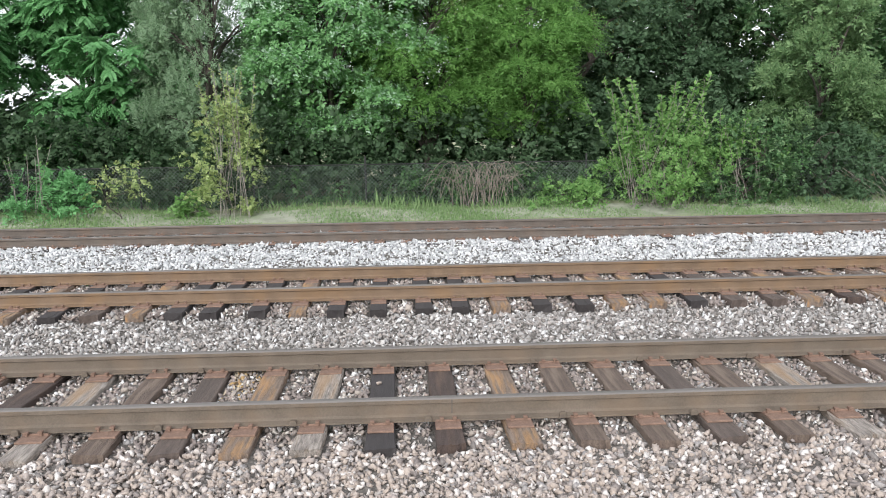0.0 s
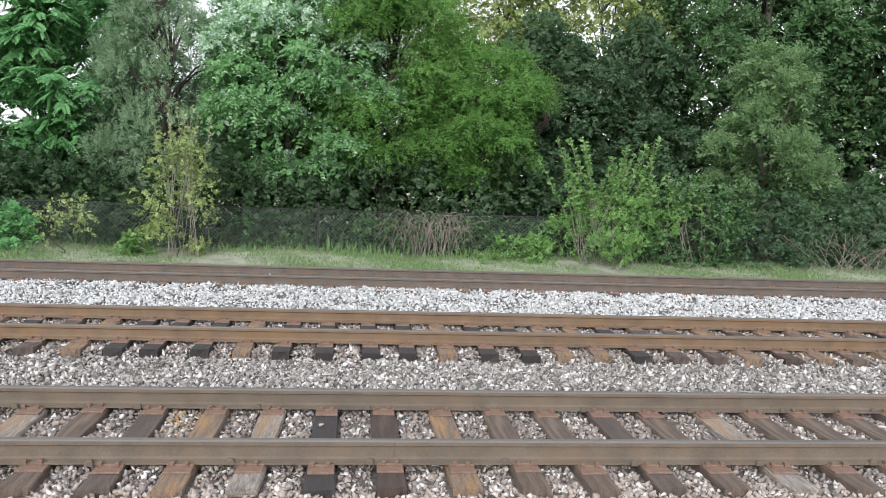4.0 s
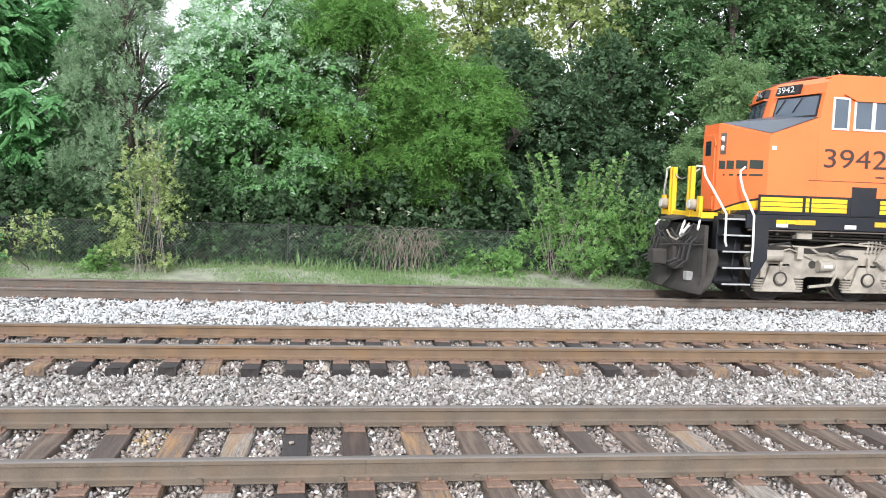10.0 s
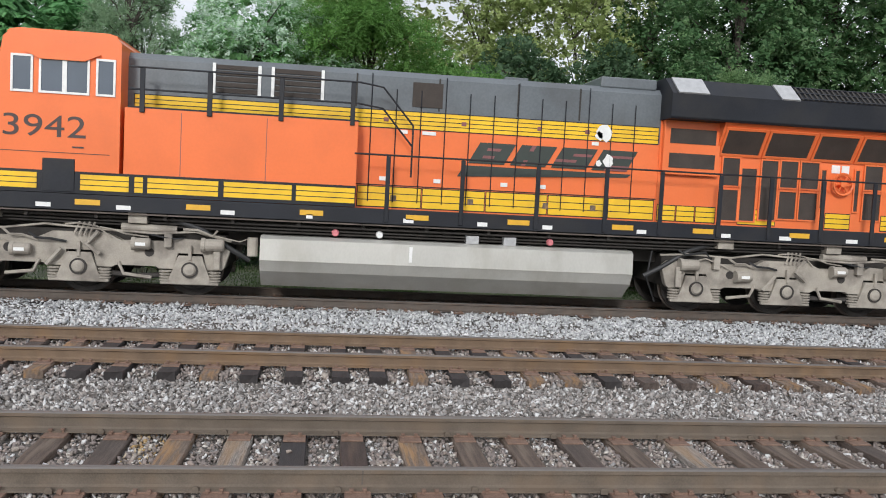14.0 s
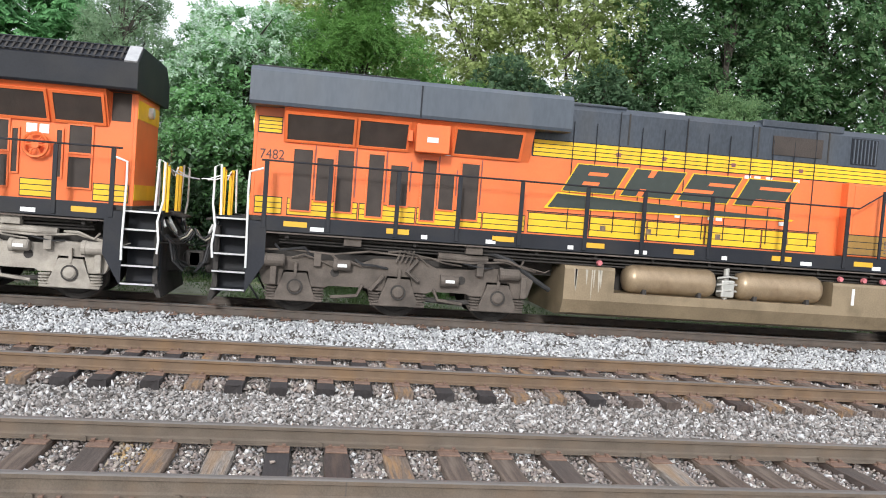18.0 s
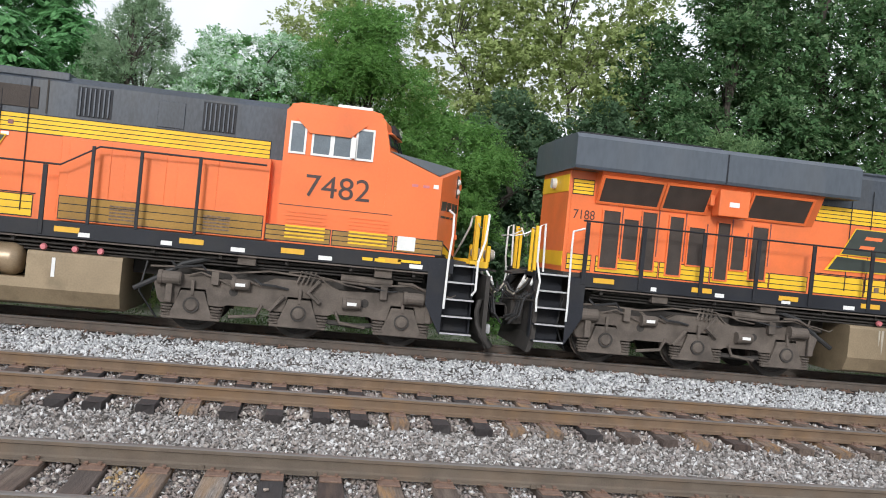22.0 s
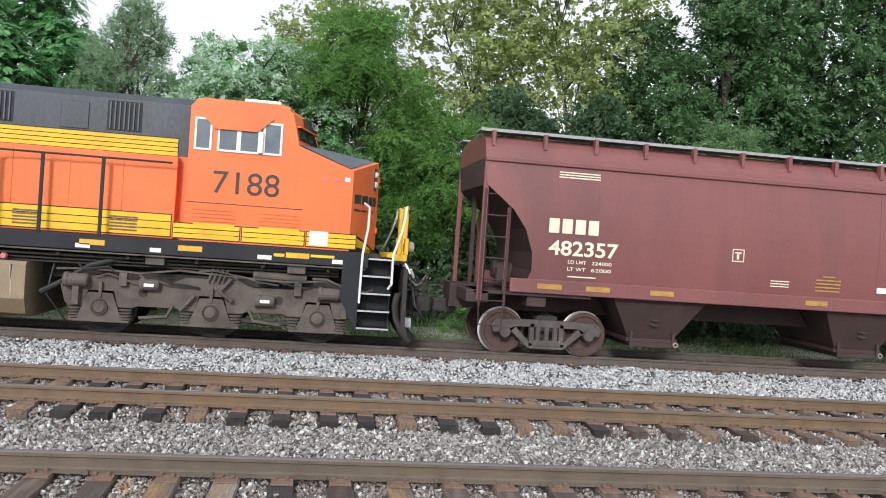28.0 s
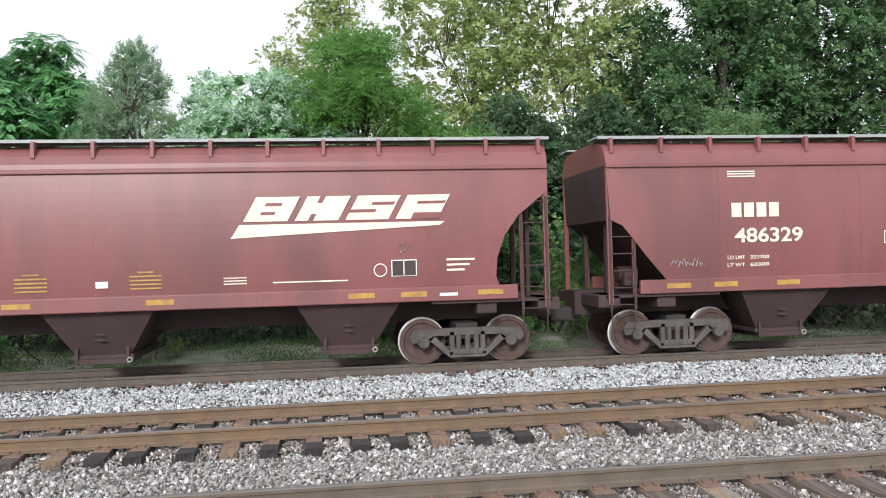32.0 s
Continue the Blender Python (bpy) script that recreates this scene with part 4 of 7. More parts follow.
def chain_link_fence():
    t = thing("chain_link_fence", "dark chain-link fence with thin posts, overgrown with vines", "fence")
    y, z0, z1 = 15.4, -0.12, 1.05
    for k, x in enumerate(np.arange(-18.86, 17, 2.97)):
        part("fence_post", rod((x, y + 0.03, -0.2), (x, y + 0.03, 1.1 if k % 2 else 1.26), 0.028, 8), "post", t)
    part("top_rail", rod((-21, y, z1), (15, y, z1), 0.014, 6), "post", t)
    v, f = [], []
    step, h = 0.1, z1 - z0
    w = 0.006
    for s in (-1, 1):
        for x in np.arange(-21 - h, 15 + h, step):
            a, b = np.array([x, y, z0]), np.array([x + s * h, y, z1])
            if min(a[0], b[0]) < -21 or max(a[0], b[0]) > 15:
                continue
            i = len(v)
            v += [a + (-w, 0, 0), a + (w, 0, 0), a + (0, 0.006, 0), b + (-w, 0, 0), b + (w, 0, 0), b + (0, 0.006, 0)]
            f += [(i, i + 1, i + 4, i + 3), (i + 1, i + 2, i + 5, i + 4), (i + 2, i, i + 3, i + 5)]
    part("wire_mesh", big_mesh("wire_mesh", v, f, "wire"), None, t, "thin woven wire mesh")
    return t


chain_link_fence()

def grass(name, label, n, x0, x1, y0, y1, h, mat, seed):
    rs = np.random.default_rng(seed)
    p = np.stack([rs.uniform(x0, x1, n), rs.uniform(y0, y1, n), np.zeros(n)], -1)
    patch = np.sin(p[:, 0] * 1.9 + 2 * np.sin(p[:, 1] * 1.3)) + np.sin(p[:, 0] * 0.63 + 1.0)
    keep = patch > rs.uniform(-1.8, 1.3, n)
    p, patch = p[keep], patch[keep]
    p[:, 2] = bed_height(p[:, 1]) + 0.06 * np.sin(p[:, 0] * 0.9) * np.sin(p[:, 1] * 0.7) - 0.01
    d = unit(rs.normal(size=p.shape) * 0.35 + np.array([0, 0, 1.0]))
    l = h * rs.lognormal(0, 0.35, len(p)) * (0.8 + 0.25 * np.clip(patch, 0, 2))
    v, f = blades(p, d, unit(rs.normal(size=p.shape) + np.array([0, -1.0, 0])), l, 0.011 + 0.02 * l)
    tagged(new(name, big_mesh(name, v, f, L[mat])), label, "grass", kind="stuff")


grass("grass_verge", "green tufted grass between the far track and the fence", 60000, -16, 19, 12.75, 15.4, 0.06, "grass", 71)
grass("grass_under_trees", "dark grass under the trees", 9000, -20, 20, 15.4, 18, 0.22, "deep", 72)
grass("weeds", "tall weeds in front of the fence", 1300, -5, 9, 14.9, 15.35, 0.2, "grass", 73)


# ---- train ----
CENTRE = TRACKS["far"]
SPEED = 4.0
turning = []


def lettering(name, words, x0, x1, z0, z1, y, mat, parent, label="", bold=0.0, face=-1):
    """Words in the built-in font, fitted into a rectangle on a side wall."""
    cu = bpy.data.curves.new("words", "FONT")
    cu.body, cu.offset, cu.extrude = words, bold, 0.0
    tmp = bpy.data.objects.new("words", cu)
    scene.collection.objects.link(tmp)
    bpy.context.view_layer.update()
    me = bpy.data.meshes.new_from_object(tmp.evaluated_get(bpy.context.evaluated_depsgraph_get()))
    bpy.data.objects.remove(tmp)
    n = len(me.vertices)
    co = np.zeros(n * 3, np.float32)
    me.vertices.foreach_get("co", co)
    co = co.reshape(-1, 3)
    lo, hi = co.min(0), co.max(0)
    a = (co[:, 0] - lo[0]) / (hi[0] - lo[0])
    b = (co[:, 1] - lo[1]) / (hi[1] - lo[1])
    out = np.stack([x0 + a * (x1 - x0), np.full(n, y), z0 + b * (z1 - z0)], -1)
    me.vertices.foreach_set("co", out.ravel())
    me.materials.clear()
    me.materials.append(M[mat])
    me.update()
    ob = new(name, me)
    ob.parent = parent
    if label:
        ob["label"] = label
    return ob


def patch(name, pts, y, mat, parent, label="", thick=0.006):
    return part(name, prism(pts, y - thick, y), mat, parent, label)


def logo(parent, x0, x1, z0, z1, y, mat, edge=None, swoosh=True):
    """Four slanted blocks over a tapering bar, in the colours of the company mark."""
    h, w = z1 - z0, x1 - x0
    sl = 0.55 * h
    n = 4
    bw = (w - sl) / n
    for i in range(n):
        a = x0 + sl * 0.0 + i * bw
        b = a + bw * 0.86
        body = [(a, z0), (b, z0), (b + sl, z1), (a + sl, z1)]
        if edge:
            g = 0.02
            patch("logo_outline", [(a - g * 1.6, z0 - g), (b + g, z0 - g), (b + sl + g * 1.6, z1 + g), (a + sl - g, z1 + g)], y, edge, parent, "thin yellow outline", 0.003)
        patch("logo_block", body, y - 0.004, mat, parent)
        # slits that break the block up
        m = edge and "orange" or "hopper"
        cuts = (((0.3, 0.26, 0.62), (0.3, 0.62, 0.68)), ((0.3, 0.0, 0.42), (0.3, 0.72, 0.42)), ((0.42, 0.60, 0.95), (0.0, 0.30, 0.6)), ((0.32, 0.62, 0.98), (0.36, 0.0, 1.02)))[i]
        for u0, zz, u1 in cuts:
            hh = 0.13 if i < 3 else (0.12 if zz > 0.5 else 0.26)
            if i == 1:
                hh = 0.28
            k0, k1 = z0 + zz * h, z0 + (zz + hh) * h
            q = bw * 0.86
            patch("logo_slit", [(a + u0 * q + sl * zz, k0), (a + u1 * q + sl * zz, k0), (a + u1 * q + sl * (zz + hh), k1), (a + u0 * q + sl * (zz + hh), k1)], y - 0.008, m, parent)
    if swoosh:
        a, zt = x0 - 0.5 * h, z0 - 0.12 * h
        pts = [(a, zt - 0.52 * h), (a + 0.35 * h, zt), (x1 - 0.9 * h, zt - 0.25 * h), (x1 - 0.6 * h, zt - 0.32 * h)]
        if edge is None:
            pts = [(a, zt - 0.55 * h), (a + 0.35 * h, zt), (x1 - 0.55 * h, zt), (x1 - 0.75 * h, zt - 0.16 * h)]
        else:
            patch("logo_outline", [(a - 0.08, zt - 0.52 * h - 0.03), (a + 0.35 * h - 0.03, zt + 0.03), (x1 - 0.3 * h, zt - 0.3 * h), (x1 - 0.4 * h, zt - 0.37 * h)], y, edge, parent, "thin yellow outline", 0.003)
        patch("logo_bar", pts, y - 0.004, mat, parent)


def wheel_mesh(r, mat="wheel", tread="tread"):
    bm = lathe([(0, -0.10), (0.09, -0.10), (0.11, -0.05), (0.16, -0.045), (r * 0.78, -0.055), (r * 0.84, -0.078), (r * 0.968, -0.076), (r, -0.072), (r, 0.05), (r + 0.028, 0.062), (r + 0.022, 0.085), (r * 0.84, 0.085), (r * 0.8, 0.03), (0.15, 0.02), (0.09, 0.05), (0, 0.05)], 32)
    for f in bm.faces:
        c = f.calc_center_median()
        d = math.hypot(c.x, c.z)
        f.material_index = 1 if d > r * 0.98 else 0
    # two bolts make the turning visible
    for a in (0.6, 2.7, 4.8):
        rod((0.5 * r * math.cos(a), -0.075, 0.5 * r * math.sin(a)), (0.5 * r * math.cos(a), -0.045, 0.5 * r * math.sin(a)), 0.03, 6, bm)
    me = solid("wheel", bm, mat)
    me.materials.append(M[tread])
    return me


LOCO_WHEEL = wheel_mesh(0.535, "under", "truck")
CAR_WHEEL = wheel_mesh(0.457)


def coil_mesh(mat):
    prof = []
    for k in range(4):
        prof += [(0.075, 0.31 + k * 0.054), (0.12, 0.323 + k * 0.054), (0.12, 0.343 + k * 0.054), (0.075, 0.356 + k * 0.054)]
    bm = bmesh.new()
    n, rings = 12, []
    for r, z in prof:
        rings.append([bm.verts.new((r * math.cos(2 * math.pi * k / n), r * math.sin(2 * math.pi * k / n), z)) for k in range(n)])
    for a, b in zip(rings, rings[1:]):
        for k in range(n):
            bm.faces.new((a[k], a[(k + 1) % n], b[(k + 1) % n], b[k]))
    return solid("spring", bm, mat)


COILS = {m: coil_mesh(m) for m in ("truck", "truck_pale")}


def loco_truck(parent, xc, mat, sx):
    """A three-axle truck: frame, axle boxes, coil springs, brake cylinders, pipes and wheels."""
    t = new("truck")
    t.parent = parent
    t.location = (xc, 0, 0)
    t["label"] = "three-axle truck of dusty cast steel"
    for s in (-1, 1):
        y0, y1 = s * 1.28, s * 1.10
        pts = [(-2.74, 0.95), (-2.6, 1.08), (-1.75, 1.12), (-1.5, 1.04), (-0.75, 1.02), (-0.5, 1.17), (0.5, 1.17), (0.75, 1.02), (1.5, 1.04), (1.75, 1.12), (2.6, 1.08), (2.74, 0.95)]
        for a in (2.0, 0.0, -2.0):
            # spring seats and an arch over each axle box
            pts += [(a + 0.64, 0.60), (a + 0.58, 0.53), (a + 0.29, 0.53), (a + 0.25, 0.86), (a - 0.25, 0.86), (a - 0.29, 0.53), (a - 0.58, 0.53), (a - 0.64, 0.60)]
        part("side_frame", prism(pts, min(y0, y1), max(y0, y1), bevel=0.02), mat, t)
        for a in (-2.0, 0.0, 2.0):
            part("axle_box", prism([(a - 0.54, 0.25), (a + 0.54, 0.25), (a + 0.54, 0.31), (a + 0.36, 0.36), (a + 0.22, 0.80), (a - 0.22, 0.80), (a - 0.36, 0.36), (a - 0.54, 0.31)], min(s * 1.24, s * 1.34), max(s * 1.24, s * 1.34), bevel=0.02), mat, t)
            part("axle_ring", lathe([(0.12, -0.03), (0.15, -0.03), (0.15, 0.03), (0.12, 0.03), (0.12, -0.03)], 20, at=(a, s * 1.35, 0.535)), "under", t)
            part("axle_cap", lathe([(0, -0.05), (0.09, -0.05), (0.12, -0.02), (0.12, 0.03), (0, 0.03)], 18, at=(a, s * 1.35, 0.535)), mat, t)
            part("box_rib", box(a - 0.03, a + 0.03, min(s * 1.3, s * 1.37), max(s * 1.3, s * 1.37), 0.72, 1.0, 0.008), mat, t)
            for d in (-0.45, 0.45):
                c = part("spring", COILS[mat], None, t)
                c.location = (a + d, s * 1.26, 0.0)
            w = part("wheel", LOCO_WHEEL, None, t)
            w.matrix_basis = pose(a, s * 0.755, 0.535, 0, 0, 0 if s < 0 else 180)
            turning.append((w, a, s * 0.755, 0.535, s))
        for a, z, l, r in ((-2.42, 1.02, 0.42, 0.125), (-1.12, 1.0, 0.34, 0.11), (1.0, 0.82, 0.36, 0.11), (2.2, 1.02, 0.42, 0.12)):
            part("brake_cylinder", lathe([(0, -l / 2), (r * 0.8, -l / 2), (r, -l / 2 + 0.03), (r, l / 2 - 0.08), (r * 1.12, l / 2 - 0.07), (r * 1.12, l / 2), (0, l / 2)], 14), mat, t).matrix_basis = pose(a * sx, s * 1.37, z, 0, 0, 90)
        part("air_pipe", pipe([(-2.8, s * 1.3, 1.2), (-2.2, s * 1.34, 1.24), (-1.3, s * 1.36, 1.2), (-0.6, s * 1.34, 1.3), (0.4, s * 1.34, 1.24), (1.4, s * 1.36, 1.2), (2.1, s * 1.34, 1.26), (2.75, s * 1.3, 1.1)], 0.022), mat, t)
        part("long_cylinder", rod((0.75, s * 1.3, 1.30), (1.75, s * 1.3, 1.28), 0.075, 12), mat, t)
        for a, z in ((-1.12, 1.0), (1.0, 0.82)):
            part("tag", box(a * sx - 0.09, a * sx + 0.09, min(s * 1.485, s * 1.475), max(s * 1.485, s * 1.475), z - 0.03, z + 0.03), "white", t, "white tag")
        for k in range(4):
            part("manifold_rib", pipe([(0.0 + 0.09 * k, s * 1.3, 1.36), (-0.04 + 0.09 * k, s * 1.36, 1.22), (-0.08 + 0.09 * k, s * 1.36, 1.12)], 0.022), mat, t)
        rr = random.Random(s + 3)
        for k in range(9):
            a, z = -2.6 + 0.62 * k + rr.uniform(-0.2, 0.2), rr.uniform(1.08, 1.34)
            pts2 = [(a, s * 1.33, z), (a + rr.uniform(0.1, 0.3), s * 1.4, z + rr.uniform(-0.12, 0.08)), (a + rr.uniform(0.35, 0.6), s * 1.38, z + rr.uniform(-0.25, 0.05)), (a + rr.uniform(0.5, 0.9), s * 1.3, z + rr.uniform(-0.4, 0.1))]
            part("brake_pipe", pipe(pts2, rr.choice((0.012, 0.016, 0.024)), 5), mat if k % 3 else "hose", t)
        for a in (-2.42, 2.5):
            part("slack_adjuster", box(a - 0.06, a + 0.06, min(s * 1.36, s * 1.42), max(s * 1.36, s * 1.42), 0.56, 0.98, 0.015), mat, t)
        part("brake_lever", pipe([(0.35, s * 1.36, 1.2), (0.15, s * 1.38, 0.95), (0.38, s * 1.38, 0.78)], 0.045), mat, t)
        part("snubber", pipe([(-0.3, s * 1.38, 0.86), (-0.55, s * 1.38, 0.55)], 0.04), mat, t)
        part("brake_rod", pipe([(0.5, s * 1.2, 0.42), (1.1, s * 1.22, 0.38), (1.55, s * 1.2, 0.42)], 0.05), "under", t)
        part("sand_hose", pipe([(-2.9, s * 1.1, 1.3), (-3.0, s * 1.15, 0.7), (-2.7, s * 0.9, 0.2)], 0.02), "hose", t)
        for a in (-1.0, 1.0):
            # flat dark disc on the frame, painting the shaded inside of a hole
            part("lightening_hole", lathe([(0, -0.008), (0.085, -0.008), (0.085, 0.004), (0, 0.004)], 14, at=(a * 1.25, s * 1.283, 0.84)), "under", t)
            part("bracket", box(a * 1.6 - 0.07, a * 1.6 + 0.07, min(s * 1.27, s * 1.4), max(s * 1.27, s * 1.4), 0.95, 1.2, 0.012), mat, t)
            part("brake_hanger", pipe([(a * 0.7, s * 1.3, 0.64), (a * 0.8, s * 1.3, 0.42), (a * 1.3, s * 1.28, 0.36)], 0.035), mat, t)
        for a in (-2.0, 0.0, 2.0):
            part("traction_motor", box(a - 0.45, a + 0.45, min(s * 0.2, s * 0.62), max(s * 0.2, s * 0.62), 0.2, 0.85, 0.05), "under", t) if s < 0 else None
    part("bolster", box(-2.6, 2.6, -0.9, 0.9, 0.55, 1.2), "under", t)
    for a in (-2.0, 0.0, 2.0):
        part("axle", rod((a, -1.25, 0.535), (a, 1.25, 0.535), 0.09, 10), "under", t)
    return t


def stripe_panel(parent, x0, x1, z0, z1, y, bars=3, name="stripe_panel", mat="yellow"):
    """A yellow band broken by thin dark lines."""
    part("stripe_back", box(x0 - 0.015, x1 + 0.015, y - 0.003, y, z0 - 0.012, z1 + 0.01), "black", parent, "black band behind the stripe")
    bm = bmesh.new()
    h = (z1 - z0) / bars
    for k in range(bars):
        box(x0, x1, y - 0.006, y, z0 + k * h + 0.008, z0 + (k + 1) * h - 0.008, bm=bm)
    return part(name, bm, mat, parent, "yellow stripe" if mat == "yellow" else "yellow stripe under brown dust")


def screen_panel(parent, x0, x1, z0, z1, y, frame_mat="orange", frame=True, tilt=0.0, rim=0.035):
    p = part("screen", box(x0, x1, -0.012, 0.0, 0, z1 - z0), "mesh", parent, "dark intake screen")
    p.matrix_basis = pose(0, y, z0, math.degrees(tilt), 0, 0)
    if frame:
        bm = bmesh.new()
        for a, b, c, d in ((x0 - rim, x1 + rim, -rim, 0), (x0 - rim, x1 + rim, z1 - z0, z1 - z0 + rim), (x0 - rim, x0, 0, z1 - z0), (x1, x1 + rim, 0, z1 - z0)):
            box(a, b, -0.03, 0.0, c, d, bm=bm)
        f = part("screen_frame", bm, frame_mat, parent)
        f.matrix_basis = pose(0, y, z0, math.degrees(tilt), 0, 0)
    return p


def steps(parent, x, sx, mat="black", front=False):
    """A corner stairwell with five treads and two white grab rails, its outer end at x."""
    for s in (-1, 1):
        t = new("stairwell")
        t.parent = parent
        t["label"] = "black corner steps with bright tread edges"
        x1 = x - sx * 0.62
        part("side_plate", prism([(x1, 1.75), (x1 - sx * 0.34, 1.75), (x1 - sx * 0.34, 0.95), (x1, 0.36)], s * 1.49 - 0.02, s * 1.49 + 0.02), mat, t)
        part("back_plate", box(min(x, x1), max(x, x1), s * 1.0 - 0.02, s * 1.0 + 0.02, 0.4, 1.8), mat, t)
        part("end_plate", box(x - 0.015, x + 0.015, min(s * 1.0, s * 1.2), max(s * 1.0, s * 1.2), 0.4, 1.8), mat, t)
        for k in range(5):
            z = 0.42 + k * 0.335
            part("tread", box(min(x, x1), max(x, x1), min(s * 1.0, s * (1.5 - 0.02 * k)), max(s * 1.0, s * (1.5 - 0.02 * k)), z - 0.03, z, 0.004), mat, t)
            part("tread_edge", box(min(x, x1), max(x, x1), s * (1.51 - 0.02 * k) - 0.012, s * (1.51 - 0.02 * k) + 0.012, z - 0.02, z + 0.012), "steel", t)
        if front:
            part("grab_rail", pipe([(x1 + sx * 0.02, s * 1.55, 0.9), (x1 + sx * 0.02, s * 1.57, 1.2), (x1 + sx * 0.03, s * 1.56, 1.84), (x1 + sx * 0.12, s * 1.22, 2.36), (x1 + sx * 0.13, s * 1.1, 2.6), (x1 + sx * 0.13, s * 1.08, 2.76), (x1 + sx * 0.02, s * 1.06, 2.84)], 0.024, 8), "white", t)
            part("grab_rail", pipe([(x - sx * 0.06, s * 1.5, 1.2), (x, s * 1.55, 1.3), (x, s * 1.53, 1.86), (x + sx * 0.16, s * 1.28, 2.3), (x + sx * 0.24, s * 1.0, 2.62), (x + sx * 0.26, s * 0.94, 2.82), (x + sx * 0.3, s * 0.7, 2.84)], 0.024, 8), "white", t)
            continue
        part("grab_rail", pipe([(x1, s * 1.53, 0.85), (x1, s * 1.55, 1.1), (x1 + sx * 0.03, s * 1.55, 2.35), (x1 + sx * 0.02, s * 1.53, 2.66), (x1 - sx * 0.22, s * 1.5, 2.74)], 0.022, 8), "white", t)
        part("grab_rail", pipe([(x, s * 1.5, 1.0), (x + sx * 0.02, s * 1.52, 1.25), (x - sx * 0.02, s * 1.5, 1.6), (x + sx * 0.05, s * 1.42, 2.0), (x + sx * 0.05, s * 1.4, 2.7), (x - sx * 0.06, s * 1.38, 2.76), (x - sx * 0.1, s * 1.36, 1.8)], 0.022, 8), "white", t)


def loco_end(parent, x, sx, front=True):
    """Coupler, hoses, pilot plate, yellow posts and chain at one end."""
    part("pilot", prism([(x - sx * 0.05, 1.6), (x - sx * 0.05, 0.35), (x + sx * 0.05, 0.16), (x + sx * 0.12, 0.16), (x + sx * 0.04, 0.5), (x + sx * 0.03, 1.6)], -1.3, 1.3), "under", parent)
    if front:
        # curved plow: swept back at both ends, its hollow face turned forwards
        for s in (-1, 1):
            bm = bmesh.new()
            cols = []
            for y_, back in ((0.02, 0.0), (0.45, 0.01), (0.9, 0.06), (1.2, 0.13), (1.42, 0.22)):
                ring = []
                for dx, z in ((0.02, 1.12), (-0.03, 0.9), (0.0, 0.66), (0.1, 0.42), (0.3, 0.2), (0.26, 0.16), (0.06, 0.38), (-0.05, 0.64), (-0.09, 0.9), (-0.04, 1.12)):
                    ring.append(bm.verts.new((x + sx * (0.05 + dx - back), s * y_, z)))
                cols.append(ring)
            for a, b in zip(cols, cols[1:]):
                for k in range(10):
                    bm.faces.new((a[k], a[(k + 1) % 10], b[(k + 1) % 10], b[k]))
            bm.faces.new(cols[0])
            bm.faces.new(cols[-1])
            bmesh.ops.recalc_face_normals(bm, faces=bm.faces[:])
            part("plow", bm, "under", parent, "dark curved plow blade", True)
        for k in range(3):
            part("plow_scratch", box(min(x + sx * 0.06, x + sx * 0.2), max(x + sx * 0.06, x + sx * 0.2), -0.92 + 0.07 * k, -0.90 + 0.07 * k, 0.42, 0.6), "steel", parent, "bright scrape on the blade")
        # yellow platform edge with its brackets
        part("platform_edge", box(x - 0.03, x + 0.03, -0.98, 0.98, 1.74, 1.87, 0.012), "yellow", parent, "yellow platform edge")
        for s in (-1, 1):
            part("platform_return", box(min(x, x - sx * 0.38), max(x, x - sx * 0.38), min(s * 0.95, s * 1.02), max(s * 0.95, s * 1.02), 1.74, 1.87, 0.01), "yellow", parent, "yellow platform edge")
            part("lamp_bracket", box(x - 0.04, x + 0.04, min(s * 0.86, s * 1.0), max(s * 0.86, s * 1.0), 1.87, 2.2, 0.01), "yellow", parent, "yellow lamp bracket")
    part("end_platform", box(min(x - sx * 0.7, x + sx * 0.05), max(x - sx * 0.7, x + sx * 0.05), -1.0, 1.0, 1.68, 1.76, 0.01), "black", parent)
    c = part("coupler", box(min(x, x + sx * 0.5), max(x, x + sx * 0.5), -0.11, 0.11, 0.72, 0.95, 0.03), "under", parent)
    part("knuckle", prism([(x + sx * 0.35, 0.68), (x + sx * 0.66, 0.7), (x + sx * 0.66, 1.0), (x + sx * 0.35, 1.02)], -0.2, 0.14, bevel=0.03), "under", c)
    part("draft_housing", box(min(x - sx * 0.05, x + sx * 0.3), max(x - sx * 0.05, x + sx * 0.3), -0.42, 0.42, 0.6, 1.25, 0.06), "under", parent)
    part("drop_step", prism([(x, 1.78), (x + sx * 0.34, 1.70), (x + sx * 0.34, 1.66), (x, 1.72)], -0.35, 0.35), "under", parent)
    part("uncoupling_bar", pipe([(x + sx * 0.05, -1.3, 1.2), (x + sx * 0.3, -0.4, 1.15), (x + sx * 0.45, 0.0, 1.1)], 0.02), "under", parent)
    for k in range(4):
        y = -0.75 + 0.22 * k
        part("loop_hose", pipe([(x + sx * 0.02, y, 1.62), (x + sx * 0.16, y - 0.03, 1.42 - 0.05 * k), (x + sx * 0.3, y, 1.30 - 0.05 * k), (x + sx * 0.42, y + 0.04, 1.36 - 0.04 * k), (x + sx * 0.5, y + 0.05, 1.5 - 0.04 * k)], 0.02, 6), "spill" if k == 1 else "hose", parent)
